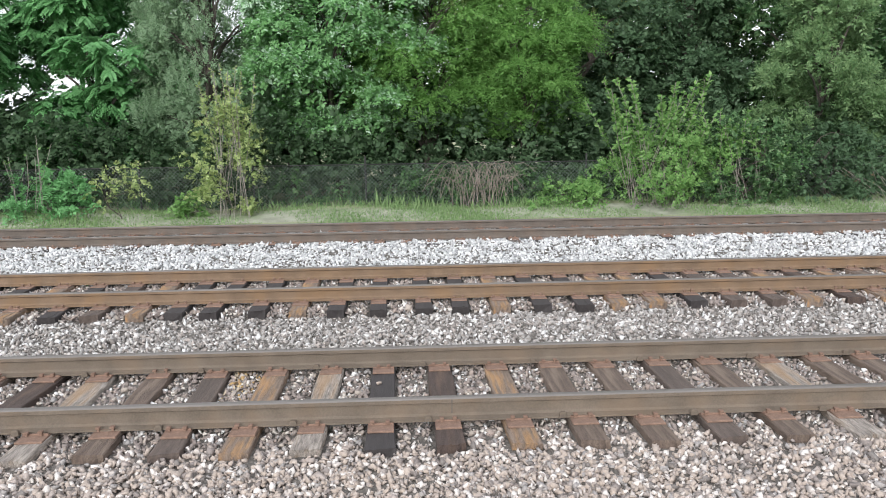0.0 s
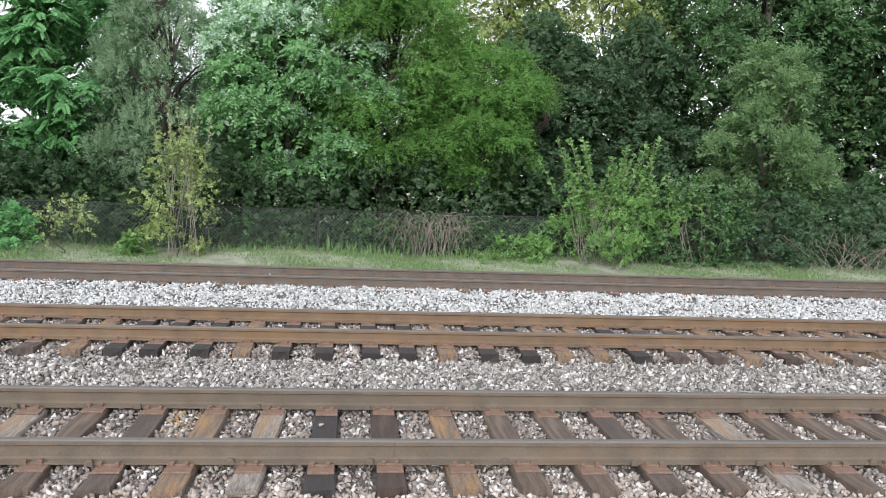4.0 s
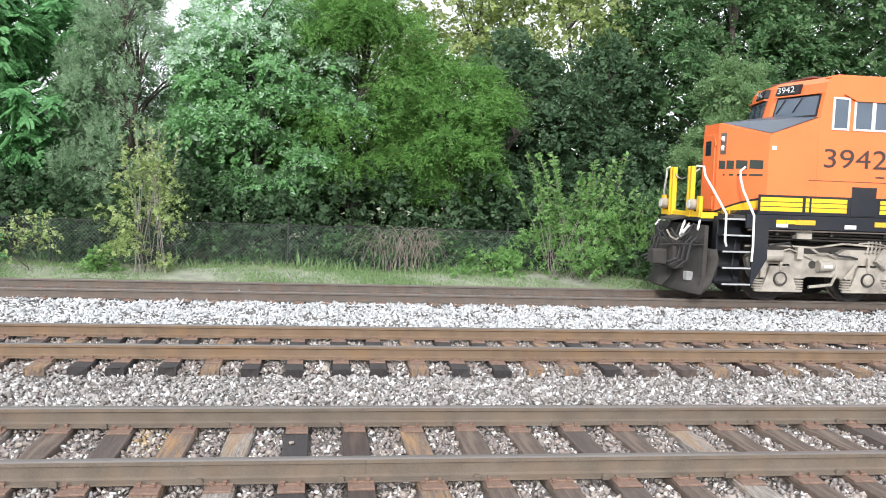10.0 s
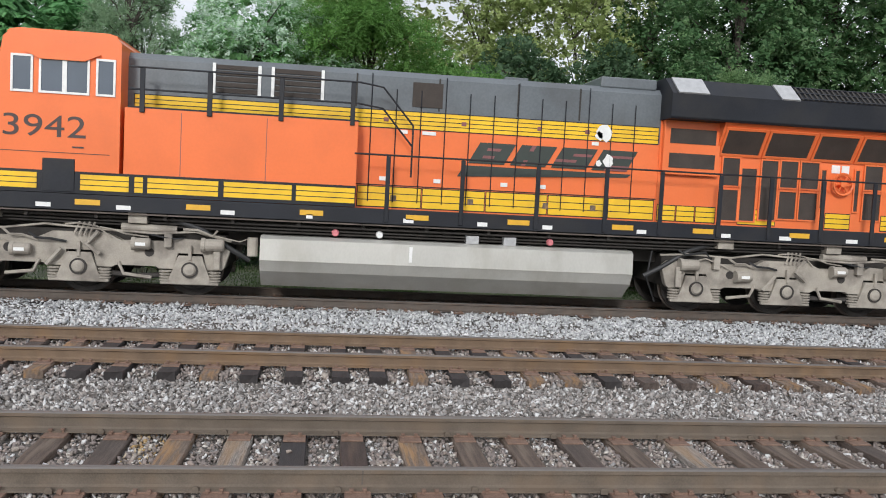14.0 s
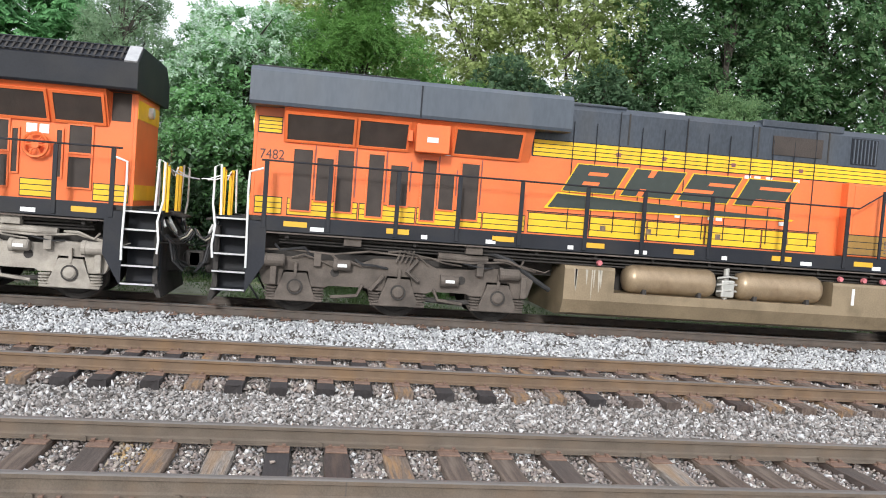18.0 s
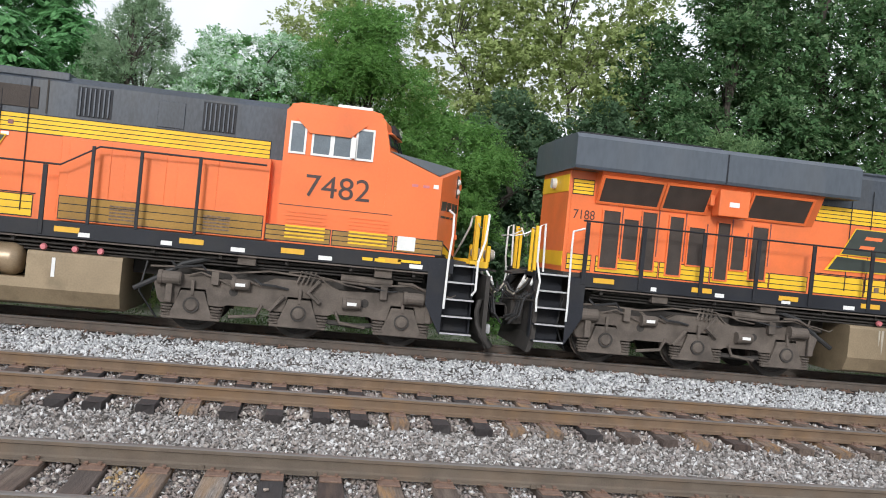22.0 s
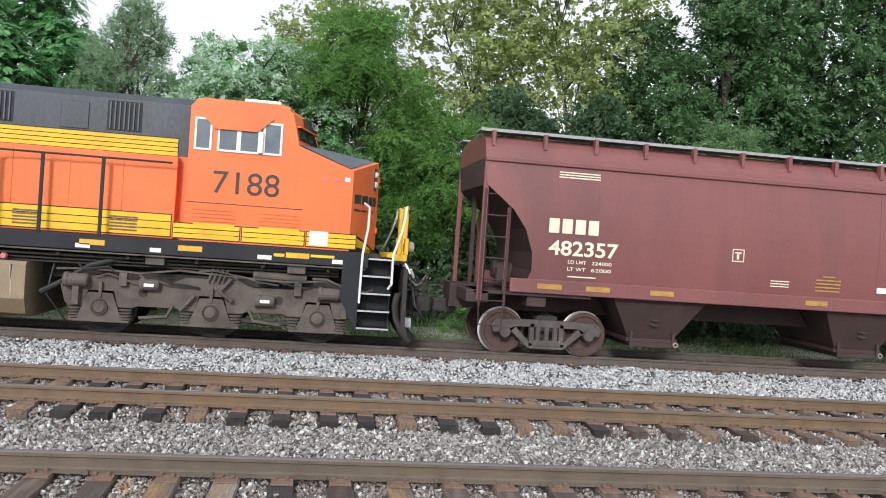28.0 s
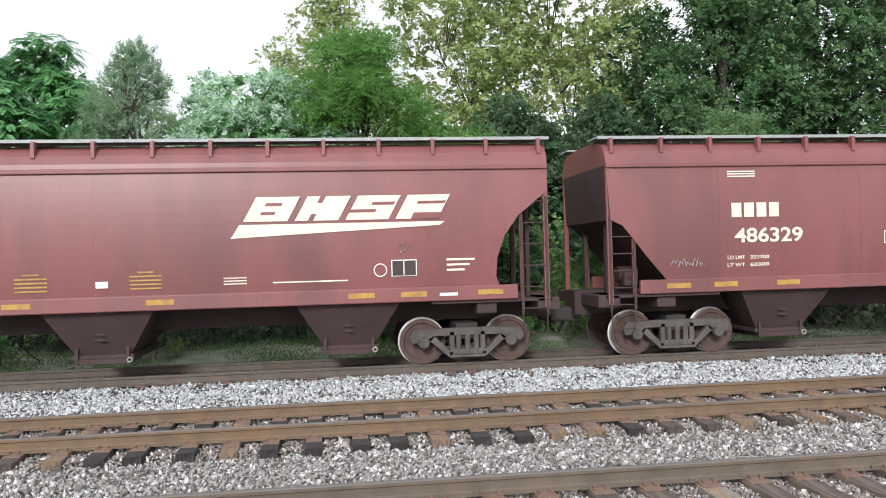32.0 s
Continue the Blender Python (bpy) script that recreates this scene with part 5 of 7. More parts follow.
    for k, y in enumerate((-0.95, -0.7, -0.5, 0.55, 0.75, 0.95)):
        part("air_hose", pipe([(x, y, 1.35), (x + sx * 0.18, y - 0.04, 1.2), (x + sx * 0.25, y - 0.05, 0.85), (x + sx * 0.42, y + 0.1, 0.66 + 0.05 * k % 0.15)], 0.026, 6), "hose", parent)
    part("cut_lever", pipe([(x + sx * 0.08, -1.42, 1.42), (x + sx * 0.12, -1.2, 1.25), (x + sx * 0.12, 1.2, 1.25), (x + sx * 0.08, 1.42, 1.42)], 0.018), "under", parent)
    for s in (-1, 1):
        if front:
            for y_ in (0.4, 0.54):
                part("end_post", box(x - 0.05, x + 0.05, s * y_ - 0.035, s * y_ + 0.035, 1.72, 2.84, 0.012), "yellow", parent, "yellow end post")
            part("post_web", box(x - 0.02, x + 0.02, s * 0.47 - 0.05, s * 0.47 + 0.05, 1.74, 2.8), "yellow", parent)
        else:
            part("end_post", box(x - 0.035, x + 0.035, s * 0.86 - 0.05, s * 0.86 + 0.05, 1.72, 2.72, 0.01), "yellow", parent, "yellow end post")
            part("end_post", box(x - 0.03, x + 0.03, s * 0.5 - 0.03, s * 0.5 + 0.03, 1.72, 2.68, 0.008), "yellow", parent, "yellow end post")
            part("end_rail", pipe([(x, s * 0.86, 2.66), (x, s * 0.5, 2.68), (x + sx * 0.02, s * 0.1, 2.5)], 0.016), "white", parent)
        part("jumper_cable", pipe([(x, s * 0.3, 1.7), (x + sx * 0.1, s * 0.36, 1.5), (x + sx * 0.2, s * 0.5, 1.36), (x + sx * 0.22, s * 0.66, 1.42), (x + sx * 0.14, s * 0.78, 1.58)], 0.03, 8), "white" if s < 0 else "hose", parent)
        part("end_strut", pipe([(x - sx * 0.02, s * 0.95, 1.74), (x + sx * 0.1, s * 1.12, 1.5)], 0.025), "white", parent)
    if front:
        part("safety_chain", pipe([(x, -0.4, 2.7), (x, -0.2, 2.6), (x, 0.0, 2.57), (x, 0.2, 2.6), (x, 0.4, 2.7)], 0.012, 5), "steel", parent)
    for s in () if front else (-1, 1):
        part("safety_chain", pipe([(x, s * 0.45, 2.62), (x + sx * 0.15, s * 0.44, 2.54), (x + sx * 0.3, s * 0.43, 2.49), (x + sx * 0.46, s * 0.42, 2.47)], 0.014, 5), "steel", parent)


def ditch_light(parent, x, sx):
    for s in (-1, 1):
        b = part("ditch_light", lathe([(0, -0.1), (0.105, -0.1), (0.115, -0.07), (0.115, 0.04), (0.08, 0.1), (0, 0.1)], 16), "truck_pale", parent, "round ditch light")
        b.matrix_basis = pose(x, s * 0.74, 2.02, 0, 0, 90 * sx)
        part("lens", lathe([(0, -0.012), (0.09, -0.012), (0.09, 0.0), (0, 0.0)], 16, at=(0, -0.1, 0)), "lamp", b, "clear lamp lens")


def locomotive(name, label, centre, sx, number, new_type):
    """A six-axle diesel: sx is -1 with the cab towards lower x, +1 with it towards higher x. Lengths along it are given from
    the middle with the cab at minus."""
    t = thing(name, label, "locomotive", "locomotives", at=(0, CENTRE, 0))
    f = -sx

    def X(v):
        return f * v

    def bx(x0, x1, y0, y1, z0, z1, bevel=0.0, bm=None):
        a, b = sorted((X(x0), X(x1)))
        return box(a, b, y0, y1, z0, z1, bevel, bm)

    def pr(pts, y0, y1, bevel=0.0):
        return prism([(X(a), b) for a, b in pts], y0, y1, bevel=bevel)

    tm = "truck_pale" if new_type else "truck"
    dusty = "yellow_dusty" if number == "7482" else "yellow"
    om = "orange" if new_type else "orange_worn"
    YS, YH = -1.5, -1.0
    loco_truck(t, X(-7.05), tm, sx)
    loco_truck(t, X(7.05), tm, sx)
    # frame and walkway
    frame_mat = "black"
    part("side_sill", bx(-9.95, 9.75, -1.5, -1.42, 1.58, 1.87, 0.008), frame_mat, t, "black side sill")
    part("side_sill", bx(-9.95, 9.75, 1.42, 1.5, 1.58, 1.87, 0.008), frame_mat, t, "black side sill")
    part("sill_lip", bx(-9.9, 9.7, -1.5, -1.45, 1.535, 1.562), "truck", t)
    part("walkway", bx(-10.2, 10.1, -1.42, 1.42, 1.76, 1.84), "under", t)
    part("centre_sill", bx(-10.2, 10.1, -0.55, 0.55, 1.0, 1.76), "under", t)
    for k in range(16):
        a = -9.2 + k * 1.23
        if abs(a) < 9.5:
            part("outrigger", bx(a - 0.03, a + 0.03, -1.4, 1.4, 1.45, 1.76), "under", t)
    for k, (z, r) in enumerate(((1.5, 0.03), (1.42, 0.02), (1.36, 0.025))):
        part("train_pipe", pipe([(X(-9.4), -1.3 + 0.08 * k, z), (X(-4.2), -1.32 + 0.08 * k, z - 0.04), (X(4.2), -1.34 + 0.08 * k, z - 0.04), (X(9.4), -1.3 + 0.08 * k, z)], r), "under", t)
    for a in (-8.6, -6.0, 5.6, 8.0):
        part("junction_box", bx(a - 0.17, a + 0.17, -1.42, -1.2, 1.38, 1.62, 0.01), tm, t)
    for a in (-4.4, 4.4):
        part("cable", pipe([(X(a * 1.25), -1.2, 1.5), (X(a * 1.1), -1.3, 1.3), (X(a * 0.98), -1.25, 0.95), (X(a * 0.9), -1.2, 0.75)], 0.05, 8), "hose", t)
    # fuel tank
    if new_type:
        prof = [(-1.40, 1.26), (-1.50, 1.20), (-1.52, 0.80), (-1.42, 0.58), (-1.0, 0.26), (1.0, 0.26), (1.42, 0.58), (1.52, 0.80), (1.50, 1.20), (1.40, 1.26)]
        part("fuel_tank", across(prof, X(-3.75), X(3.6)), "tank_new", t, "silver fuel tank")
        part("tank_seam", bx(-3.76, 3.61, -1.528, -1.51, 0.79, 0.81), "tank_new", t)
        part("fuel_gauge", bx(-0.92, -0.86, -1.545, -1.5, 0.86, 1.16), "white", t, "white fuel gauge")
        for a in (-2.35, -1.5, 1.9):
            part("filler_cap", lathe([(0, -0.07), (0.06, -0.07), (0.075, 0.0), (0.04, 0.06)], 12, at=(X(a), -1.35, 1.36)), "red" if a != -1.5 else "white", t)
        for a in (0.2, 0.95):
            part("tank_strap", bx(a, a + 0.25, -1.42, -1.25, 1.26, 1.42), "steel", t)
        part("water_drain", rod((X(-3.9), -1.35, 1.2), (X(-3.9), -1.35, 0.85), 0.1, 10), tm, t)
    else:
        full = [(-1.46, 1.30), (-1.50, 1.24), (-1.50, 0.62), (-1.36, 0.34), (-1.0, 0.26), (1.0, 0.26), (1.36, 0.34), (1.50, 0.62), (1.50, 1.24), (1.46, 1.30)]
        low = [(-1.50, 0.80), (-1.50, 0.62), (-1.36, 0.34), (-1.0, 0.26), (1.0, 0.26), (1.36, 0.34), (1.5, 0.62), (1.5, 0.8)]
        part("fuel_tank", across(full, X(2.70), X(3.75)), "tank_old", t, "brown dusty fuel tank")
        part("fuel_tank", across(full, X(-3.78), X(-2.12)), "tank_old", t, "brown dusty fuel tank")
        part("tank_base", across(low, X(-2.12), X(2.70)), "tank_old", t, "brown dusty tank base")
        part("tank_back", bx(-2.12, 2.70, -0.7, 1.4, 0.78, 1.32), "under", t)
        for a0, a1 in ((0.42, 2.42), (-2.0, -0.02)):
            m = (X(a0) + X(a1)) / 2
            l = abs(a1 - a0) / 2
            r = part("air_reservoir", lathe([(0, -l), (0.14, -l + 0.01), (0.25, -l + 0.06), (0.30, -l + 0.15), (0.305, -l + 0.2), (0.305, l - 0.2), (0.30, l - 0.15), (0.25, l - 0.06), (0.14, l - 0.01), (0, l)], 24), "reservoir", t, "brown air reservoir", True)
            r.matrix_basis = pose(m, -1.18, 1.10, 0, 0, 90)
            for q in (-0.6, 0.6):
                part("reservoir_bracket", box(m + q * l - 0.04, m + q * l + 0.04, -1.44, -1.3, 0.78, 0.9, 0.008), "under", t)
        part("air_dryer", bx(0.05, 0.34, -1.42, -1.15, 0.84, 1.2, 0.03), "tank_new", t, "grey air dryer")
        part("air_valve", rod((X(0.2), -1.3, 0.7), (X(0.2), -1.3, 1.45), 0.06, 10), "tank_new", t)
        for k in range(3):
            part("valve_pipe", pipe([(X(0.42), -1.35, 0.95 + 0.14 * k), (X(0.2), -1.44, 1.0 + 0.14 * k), (X(-0.02), -1.35, 0.97 + 0.14 * k)], 0.025), "tank_new", t)
        for a in (-2.35, -2.9, -3.35, 3.0):
            part("filler_cap", lathe([(0, -0.06), (0.05, -0.06), (0.065, 0.0), (0.04, 0.05)], 12, at=(X(a), -1.36, 1.38)), "red", t)
        rr = random.Random(number + "tank")
        for k in range(7):
            a = rr.choice((rr.uniform(-3.6, -2.2), rr.uniform(2.75, 3.65)))
            w, z_ = rr.uniform(0.012, 0.035), rr.uniform(0.6, 0.95)
            patch("spill_streak", [(X(a) - w, 1.24), (X(a) + w * 0.8, 1.24), (X(a) + w * 0.5, z_ + 0.1), (X(a) + w * 0.1, z_), (X(a) - w * 0.6, z_ + 0.2)], -1.501, "spill", t, "pale spill streak", 0.003)
        part("tank_ladder", bx(-2.62, -2.56, -1.515, -1.49, 0.85, 1.2), "white", t, "white gauge marks")
    # cab and nose
    win_z0, win_z1 = (3.66, 4.33) if new_type else (3.58, 4.19)
    nose_top = 3.62 if new_type else 3.45
    roof = 4.75 if new_type else 4.51
    back = -6.33 if new_type else -6.48
    # cab body: the front comes to a blunt point in the middle and leans back
    levels = ((1.88, -8.46, -8.88), (3.80, -8.50, -8.90), (roof - 0.12, -8.36, -8.68), (roof, -8.24, -8.54))

    def cab_x(z, side):
        """Along-the-train place of the cab's front at height z: side 0 in the middle, 1 at the corner."""
        for (z0, c0, m0), (z1, c1, m1) in zip(levels, levels[1:]):
            if z <= z1:
                k = (z - z0) / (z1 - z0)
                return (m0 + (m1 - m0) * k) * (1 - side) + (c0 + (c1 - c0) * k) * side
        return levels[-1][2] * (1 - side) + levels[-1][1] * side

    bm = bmesh.new()
    rings = []
    for z, c, m in levels:
        b = back - 0.1 if z == roof else back
        rings.append([bm.verts.new((X(x_), y_, z)) for x_, y_ in ((c, -1.5), (m, -0.1), (m, 0.1), (c, 1.5), (b, 1.5), (b, -1.5))])
    for lo, hi in zip(rings, rings[1:]):
        for k in range(6):
            bm.faces.new((lo[k], lo[(k + 1) % 6], hi[(k + 1) % 6], hi[k]))
    bm.faces.new(rings[0])
    bm.faces.new(rings[-1])
    bmesh.ops.triangulate(bm, faces=bm.faces[:])
    bmesh.ops.recalc_face_normals(bm, faces=bm.faces[:])
    part("cab", bm, om, t, "orange cab")

    def on_front(name, u0, u1, z0, z1, out, deep, mat, s=-1, note="", parent=None):
        """A plate on the cab's front face between u0 and u1 (0 in the middle, 1 at the corner), out metres proud of it."""
        bm = bmesh.new()
        for u in (u0, u1):
            for z in (z0, z1):
                for o in (out, out - deep):
                    bm.verts.new((X(cab_x(z, u) - o), s * (0.1 + 1.4 * u) + s * 0.28 * o, z))
        bmesh.ops.convex_hull(bm, input=bm.verts[:])
        return part(name, bm, mat, parent or t, note)

    # wedge nose: angled corner faces, its top falling towards both sides
    nz = 0.11 if new_type else 0.03
    plan = [(-8.45, -1.496, 3.80 + nz), (-9.56, -1.496, 3.39 + nz), (-10.1, -0.34, 3.68 + nz), (-10.1, 0.34, 3.68 + nz), (-9.56, 1.496, 3.39 + nz), (-8.45, 1.496, 3.80 + nz)]
    bm = bmesh.new()
    lo = [bm.verts.new((X(p[0]), p[1], 1.88)) for p in plan]
    hi = [bm.verts.new((X(p[0]), p[1], p[2])) for p in plan]
    ridge = [bm.verts.new((X(-8.6), s * 0.34, 3.92 + nz)) for s in (-1, 1)]
    for k in range(5):
        bm.faces.new((lo[k], lo[k + 1], hi[k + 1], hi[k]))
    bm.faces.new(lo)
    for q in ((hi[0], hi[1], hi[2], ridge[0]), (ridge[0], hi[2], hi[3], ridge[1]), (ridge[1], hi[3], hi[4], hi[5])):
        bm.faces.new(q)
    bm.faces.new((lo[0], hi[0], ridge[0], ridge[1], hi[5], lo[5]))
    bmesh.ops.triangulate(bm, faces=bm.faces[:])
    part("nose", bm, om, t, "orange wedge nose")
    # black anti-glare panel over the three top faces
    bm = bmesh.new()
    up = [bm.verts.new((X(x_), y_, z_ + nz + 0.006)) for x_, y_, z_ in ((-8.5, -1.46, 3.80), (-9.5, -1.46, 3.425), (-10.02, -0.34, 3.69), (-10.02, 0.34, 3.69), (-9.5, 1.46, 3.425), (-8.5, 1.46, 3.80), (-8.6, 0.34, 3.92), (-8.6, -0.34, 3.92))]
    for q in ((0, 1, 2), (0, 2, 7), (7, 2, 3), (7, 3, 6), (6, 3, 4), (6, 4, 5)):
        bm.faces.new([up[k] for k in q])
    part("nose_top", bm, "grey_wing", t, "black anti-glare panel")

    def on_corner(name, u0, u1, z0, z1, mat, s=-1, slope=0.0, note=""):
        """A thin plate on the angled corner face, u metres from its outer edge."""
        a, b = Vector((X(-9.56), s * 1.5, 0)), Vector((X(-10.1), s * 0.34, 0))
        d = (b - a).normalized()
        n = Vector((d.y, -d.x, 0))
        n = n if n.dot(Vector((X(-1), s, 0))) > 0 else -n
        bm = bmesh.new()
        for u in (u0, u1):
            for o in (-0.01, 0.008):
                for z in (z0, z1):
                    bm.verts.new(a + d * u + n * o + Vector((0, 0, z + slope * (u - u0))))
        bmesh.ops.convex_hull(bm, input=bm.verts[:])
        return part(name, bm, mat, t, note)

    for s in (-1, 1):
        on_corner("corner_band", 0.01, 1.27, 1.88, 1.97, "black", s, -0.05)
        # the stripe dips towards the front in short straight lengths
        for k in range(6):
            u = 0.01 + k * 0.21
            z = 2.02 - 0.02 * k - 0.006 * k * k
            on_corner("corner_stripe", u, u + 0.212, z, z + 0.16, "yellow", s, -0.13 - 0.05 * k, "curved yellow corner stripe")
            on_corner("stripe_edge", u, u + 0.212, z + 0.163, z + 0.205, "black", s, -0.13 - 0.05 * k)
        for k, (u0, u1) in enumerate(((0.12, 0.44), (0.5, 0.78), (0.84, 1.02), (1.06, 1.22))):
            on_corner("logo_block", u0, u1, 2.80, 2.98, "lettering", s, 0.05)
            on_corner("logo_block", u0, u1 - 0.04 * k, 2.66, 2.70, "lettering", s)
    # twin headlights let into the nose beside its front edge
    h = on_corner("headlight_plate", 1.06, 1.2, 3.12, 3.58, "truck", -1, 0.0, "recessed headlight plate")
    for z in (3.25, 3.45):
        lamp = part("headlight", lathe([(0, -0.03), (0.05, -0.03), (0.06, -0.015), (0.065, 0.02), (0, 0.02)], 14), "lamp", h, "clear round headlight")
        lamp.matrix_basis = pose(X(-10.037), -0.475, z, 0, 0, f * 25)
    part("cab_roof", pr([(-8.32, roof - 0.03), (-8.26, roof + 0.02), (-8.1, roof + 0.05), (back - 0.25, roof + 0.05), (back - 0.08, roof + 0.01), (back - 0.08, roof - 0.03)], -1.47, 1.47, 0.01), om, t)
    part("antenna_plate", bx(-8.1, -7.42, -1.3, -0.6, roof + 0.03, roof + 0.13, 0.02), "white", t, "white roof antenna") if not new_type else part("roof_fittings", bx(-8.3, -6.6, -0.8, 0.8, roof + 0.05, roof + 0.09, 0.02), "hopper", t)
    # windshield panes and number boards on the two front faces
    for s in (-1, 1):
        rim = on_front("windshield_rim", 0.1, 0.93, 3.94, roof - 0.36, 0.02, 0.05, "black", s, "black rubber window rim")
        on_front("windshield", 0.13, 0.905, 3.965, roof - 0.385, 0.026, 0.03, "glass_pale" if new_type else "glass", s, "windshield", rim)
        on_front("window_hood", 0.08, 0.95, roof - 0.35, roof - 0.32, 0.08, 0.1, om, s)
        for u in (0.3, 0.62):
            zw = roof - 0.4
            part("wiper", pipe([(X(cab_x(zw, u) - 0.05), s * (0.1 + 1.4 * u), zw), (X(cab_x(zw - 0.28, u - 0.12) - 0.05), s * (0.1 + 1.4 * (u - 0.12)), zw - 0.3)], 0.012), "black", t)
        nb = on_front("number_board", 0.08, 0.52, roof - 0.3, roof - 0.1, 0.09, 0.14, "black", s, "black number board")
        dg = lettering("board_number", number, -0.24, 0.24, -0.065, 0.065, 0, "white", nb, "white digits")
        zb = roof - 0.2
        a, b = (Vector((X(cab_x(zb - 0.1, u) - 0.1), s * (0.13 + 1.4 * u), zb)) for u in (0.08, 0.52))
        d = b - a
        dg.matrix_basis = pose(*((a + b) / 2), 0, 0, math.degrees(math.atan2(d.y * -s * f, d.x * -s * f)))
    nd = part("nose_door", bx(-10.13, -10.1, -0.26, 0.3, 1.92, 3.56, 0.012), om, t, "orange nose door")
    part("door_window", bx(-10.14, -10.12, -0.1, 0.16, 3.1, 3.42, 0.01), "glass", nd)
    for z_ in (2.25, 3.3):
        part("door_hinge", bx(-10.15, -10.1, -0.32, -0.25, z_, z_ + 0.12, 0.01), om, nd)
    for k in range(2):
        part("red_mark", bx(-9.32 + k * 0.22, -9.2 + k * 0.22, -1.506, -1.49, 3.20, 3.25), "red", t) if not new_type else None
    part("corner_tag", bx(-9.5, -9.4, -1.506, -1.49, 3.20, 3.28), "white", t)
    # side windows
    for s in (-1, 1):
        y = s * 1.5
        for a, b in ((-8.22, -7.84), (-7.74, -7.30), (-7.30, -6.87), (-6.76, -6.42)) if new_type else ((-8.18, -7.82), (-7.77, -7.38), (-7.38, -6.99), (-6.89, -6.57)):
            bm = bmesh.new()
            yy = (y - 0.025, y + 0.012) if s < 0 else (y - 0.012, y + 0.025)
            g = 0.04
            for p in ((a, b, win_z0, win_z0 + g), (a, b, win_z1 - g, win_z1), (a, a + g, win_z0 + g, win_z1 - g), (b - g, b, win_z0 + g, win_z1 - g)):
                bx(p[0], p[1], yy[0], yy[1], p[2], p[3], bm=bm)
            wf = part("window_frame", bm, "white", t, "white window frame")
            part("pane", bx(a + g, b - g, y - 0.01, y + 0.01, win_z0 + g, win_z1 - g), "glass_pale" if new_type else "glass_mid", wf, "side window")
        dz = 0.07 if new_type else 0.2
        part("sunshade", pr([(-8.0, win_z1 + 0.06), (-6.68, win_z1 + 0.06), (-6.95, win_z1 - dz), (-7.72, win_z1 - dz)], s * 1.535 - 0.025, s * 1.535 + 0.025), om, t)
        part("mirror", bx(-7.83, -7.74, s * 1.53 - 0.06, s * 1.53 + 0.06, win_z0 + 0.02, win_z0 + 0.42, 0.01), "white", t) if not new_type else None
    x0, x1 = sorted((X(-8.34 if new_type else -8.18), X(-6.92 if new_type else -6.96)))
    lettering("road_number", number, x0, x1, 2.88 if new_type else 2.80, 3.27 if new_type else 3.22, -1.508, "number", t, "black road number", 0.0)
    part("cab_panel_line", bx(-8.65, -6.5, -1.506, -1.49, 2.60, 2.612), "number", t)
    part("number_bar", bx(-7.15, -6.95, -1.507, -1.49, 2.70, 2.73), "number", t) if new_type else None
    for k in range(2):
        part("model_bar", bx(-9.3 + k * 0.24 if new_type else -8.6 + k * 0.24, -9.1 + k * 0.24 if new_type else -8.4 + k * 0.24, -1.508, -1.49, 1.69, 1.75), "yellow", t)
    # hood
    hood_mat = "grey" if new_type else "charcoal"
    hx0, hx1 = back, 4.2 if new_type else 4.5
    ht = 4.58
    part("hood", bx(hx0, hx1, -0.98, 0.98, 1.84, 3.46), om, t, "orange engine hood")
    part("hood_top", across([(-0.98, 3.46), (-0.98, ht - 0.12), (-0.86, ht), (0.86, ht), (0.98, ht - 0.12), (0.98, 3.46)], X(hx0), X(hx1)), hood_mat, t, "dark hood top")
    stripe_panel(t, *sorted((X(-6.2), X(hx1 - 0.04))), 3.46, 3.80, -0.984, 4, "upper_stripe")
    if new_type:
        # full-width equipment body behind the cab, with a railed walkway on top
        part("equipment_body", bx(-6.26, -2.0, -1.49, 1.49, 1.88, 3.50, 0.012), om, t, "orange full-width equipment body")
        for a in (-5.25, -3.7):
            part("panel_seam", bx(a - 0.006, a + 0.006, -1.494, -1.48, 2.25, 3.45), "hopper", t)
        part("walk_edge", bx(-6.2, -2.0, -1.49, -0.98, 3.50, 3.53), "black", t)
        for a in (-5.95, -4.75, -3.45, -2.12):
            part("upper_post", bx(a - 0.045, a + 0.045, -1.53, -1.49, 3.42, 4.22, 0.008), "black", t, "black railing post")
        for z in (3.84, 4.24):
            part("upper_rail", pipe([(X(-6.2), -1.5, z), (X(-2.0), -1.5, z), (X(-1.55), -1.45, z - 0.06), (X(-0.95), -1.4, z - 0.75)], 0.018), "black", t)
        part("equipment_ladder", pipe([(X(-0.95), -1.4, 3.5), (X(-0.95), -1.4, 2.5)], 0.018), "black", t)
        for a, b in ((-4.72, -3.95), (-3.62, -2.75)):
            for k in range(5):
                part("louvre", bx(a, b, -1.01, -0.97, 3.93 + k * 0.11, 4.01 + k * 0.11), "mesh", t, "brown louvre slat")
            for e in (a - 0.04, b + 0.04):
                part("vent_edge", bx(e - 0.03, e + 0.03, -1.012, -0.97, 3.88, 4.48), "white", t, "white vent edge")
        part("vent", bx(-0.95, -0.35, -1.0, -0.97, 3.9, 4.38), "mesh", t)
        part("access_hatch", bx(-7.66, -6.98 - 0.12, -1.516, -1.49, 1.9, 2.5, 0.01), "black", t, "black access hatch")
        for a, b in ((-9.68, -8.75), (-8.68, -8.6), (-8.55, -7.75), (-7.0, -6.15), (-6.05, -5.9), (-5.82, -4.55), (-4.45, -3.2), (-3.12, -2.02)):
            stripe_panel(t, *sorted((X(a), X(b))), 1.94, 2.24, -1.504, 3)
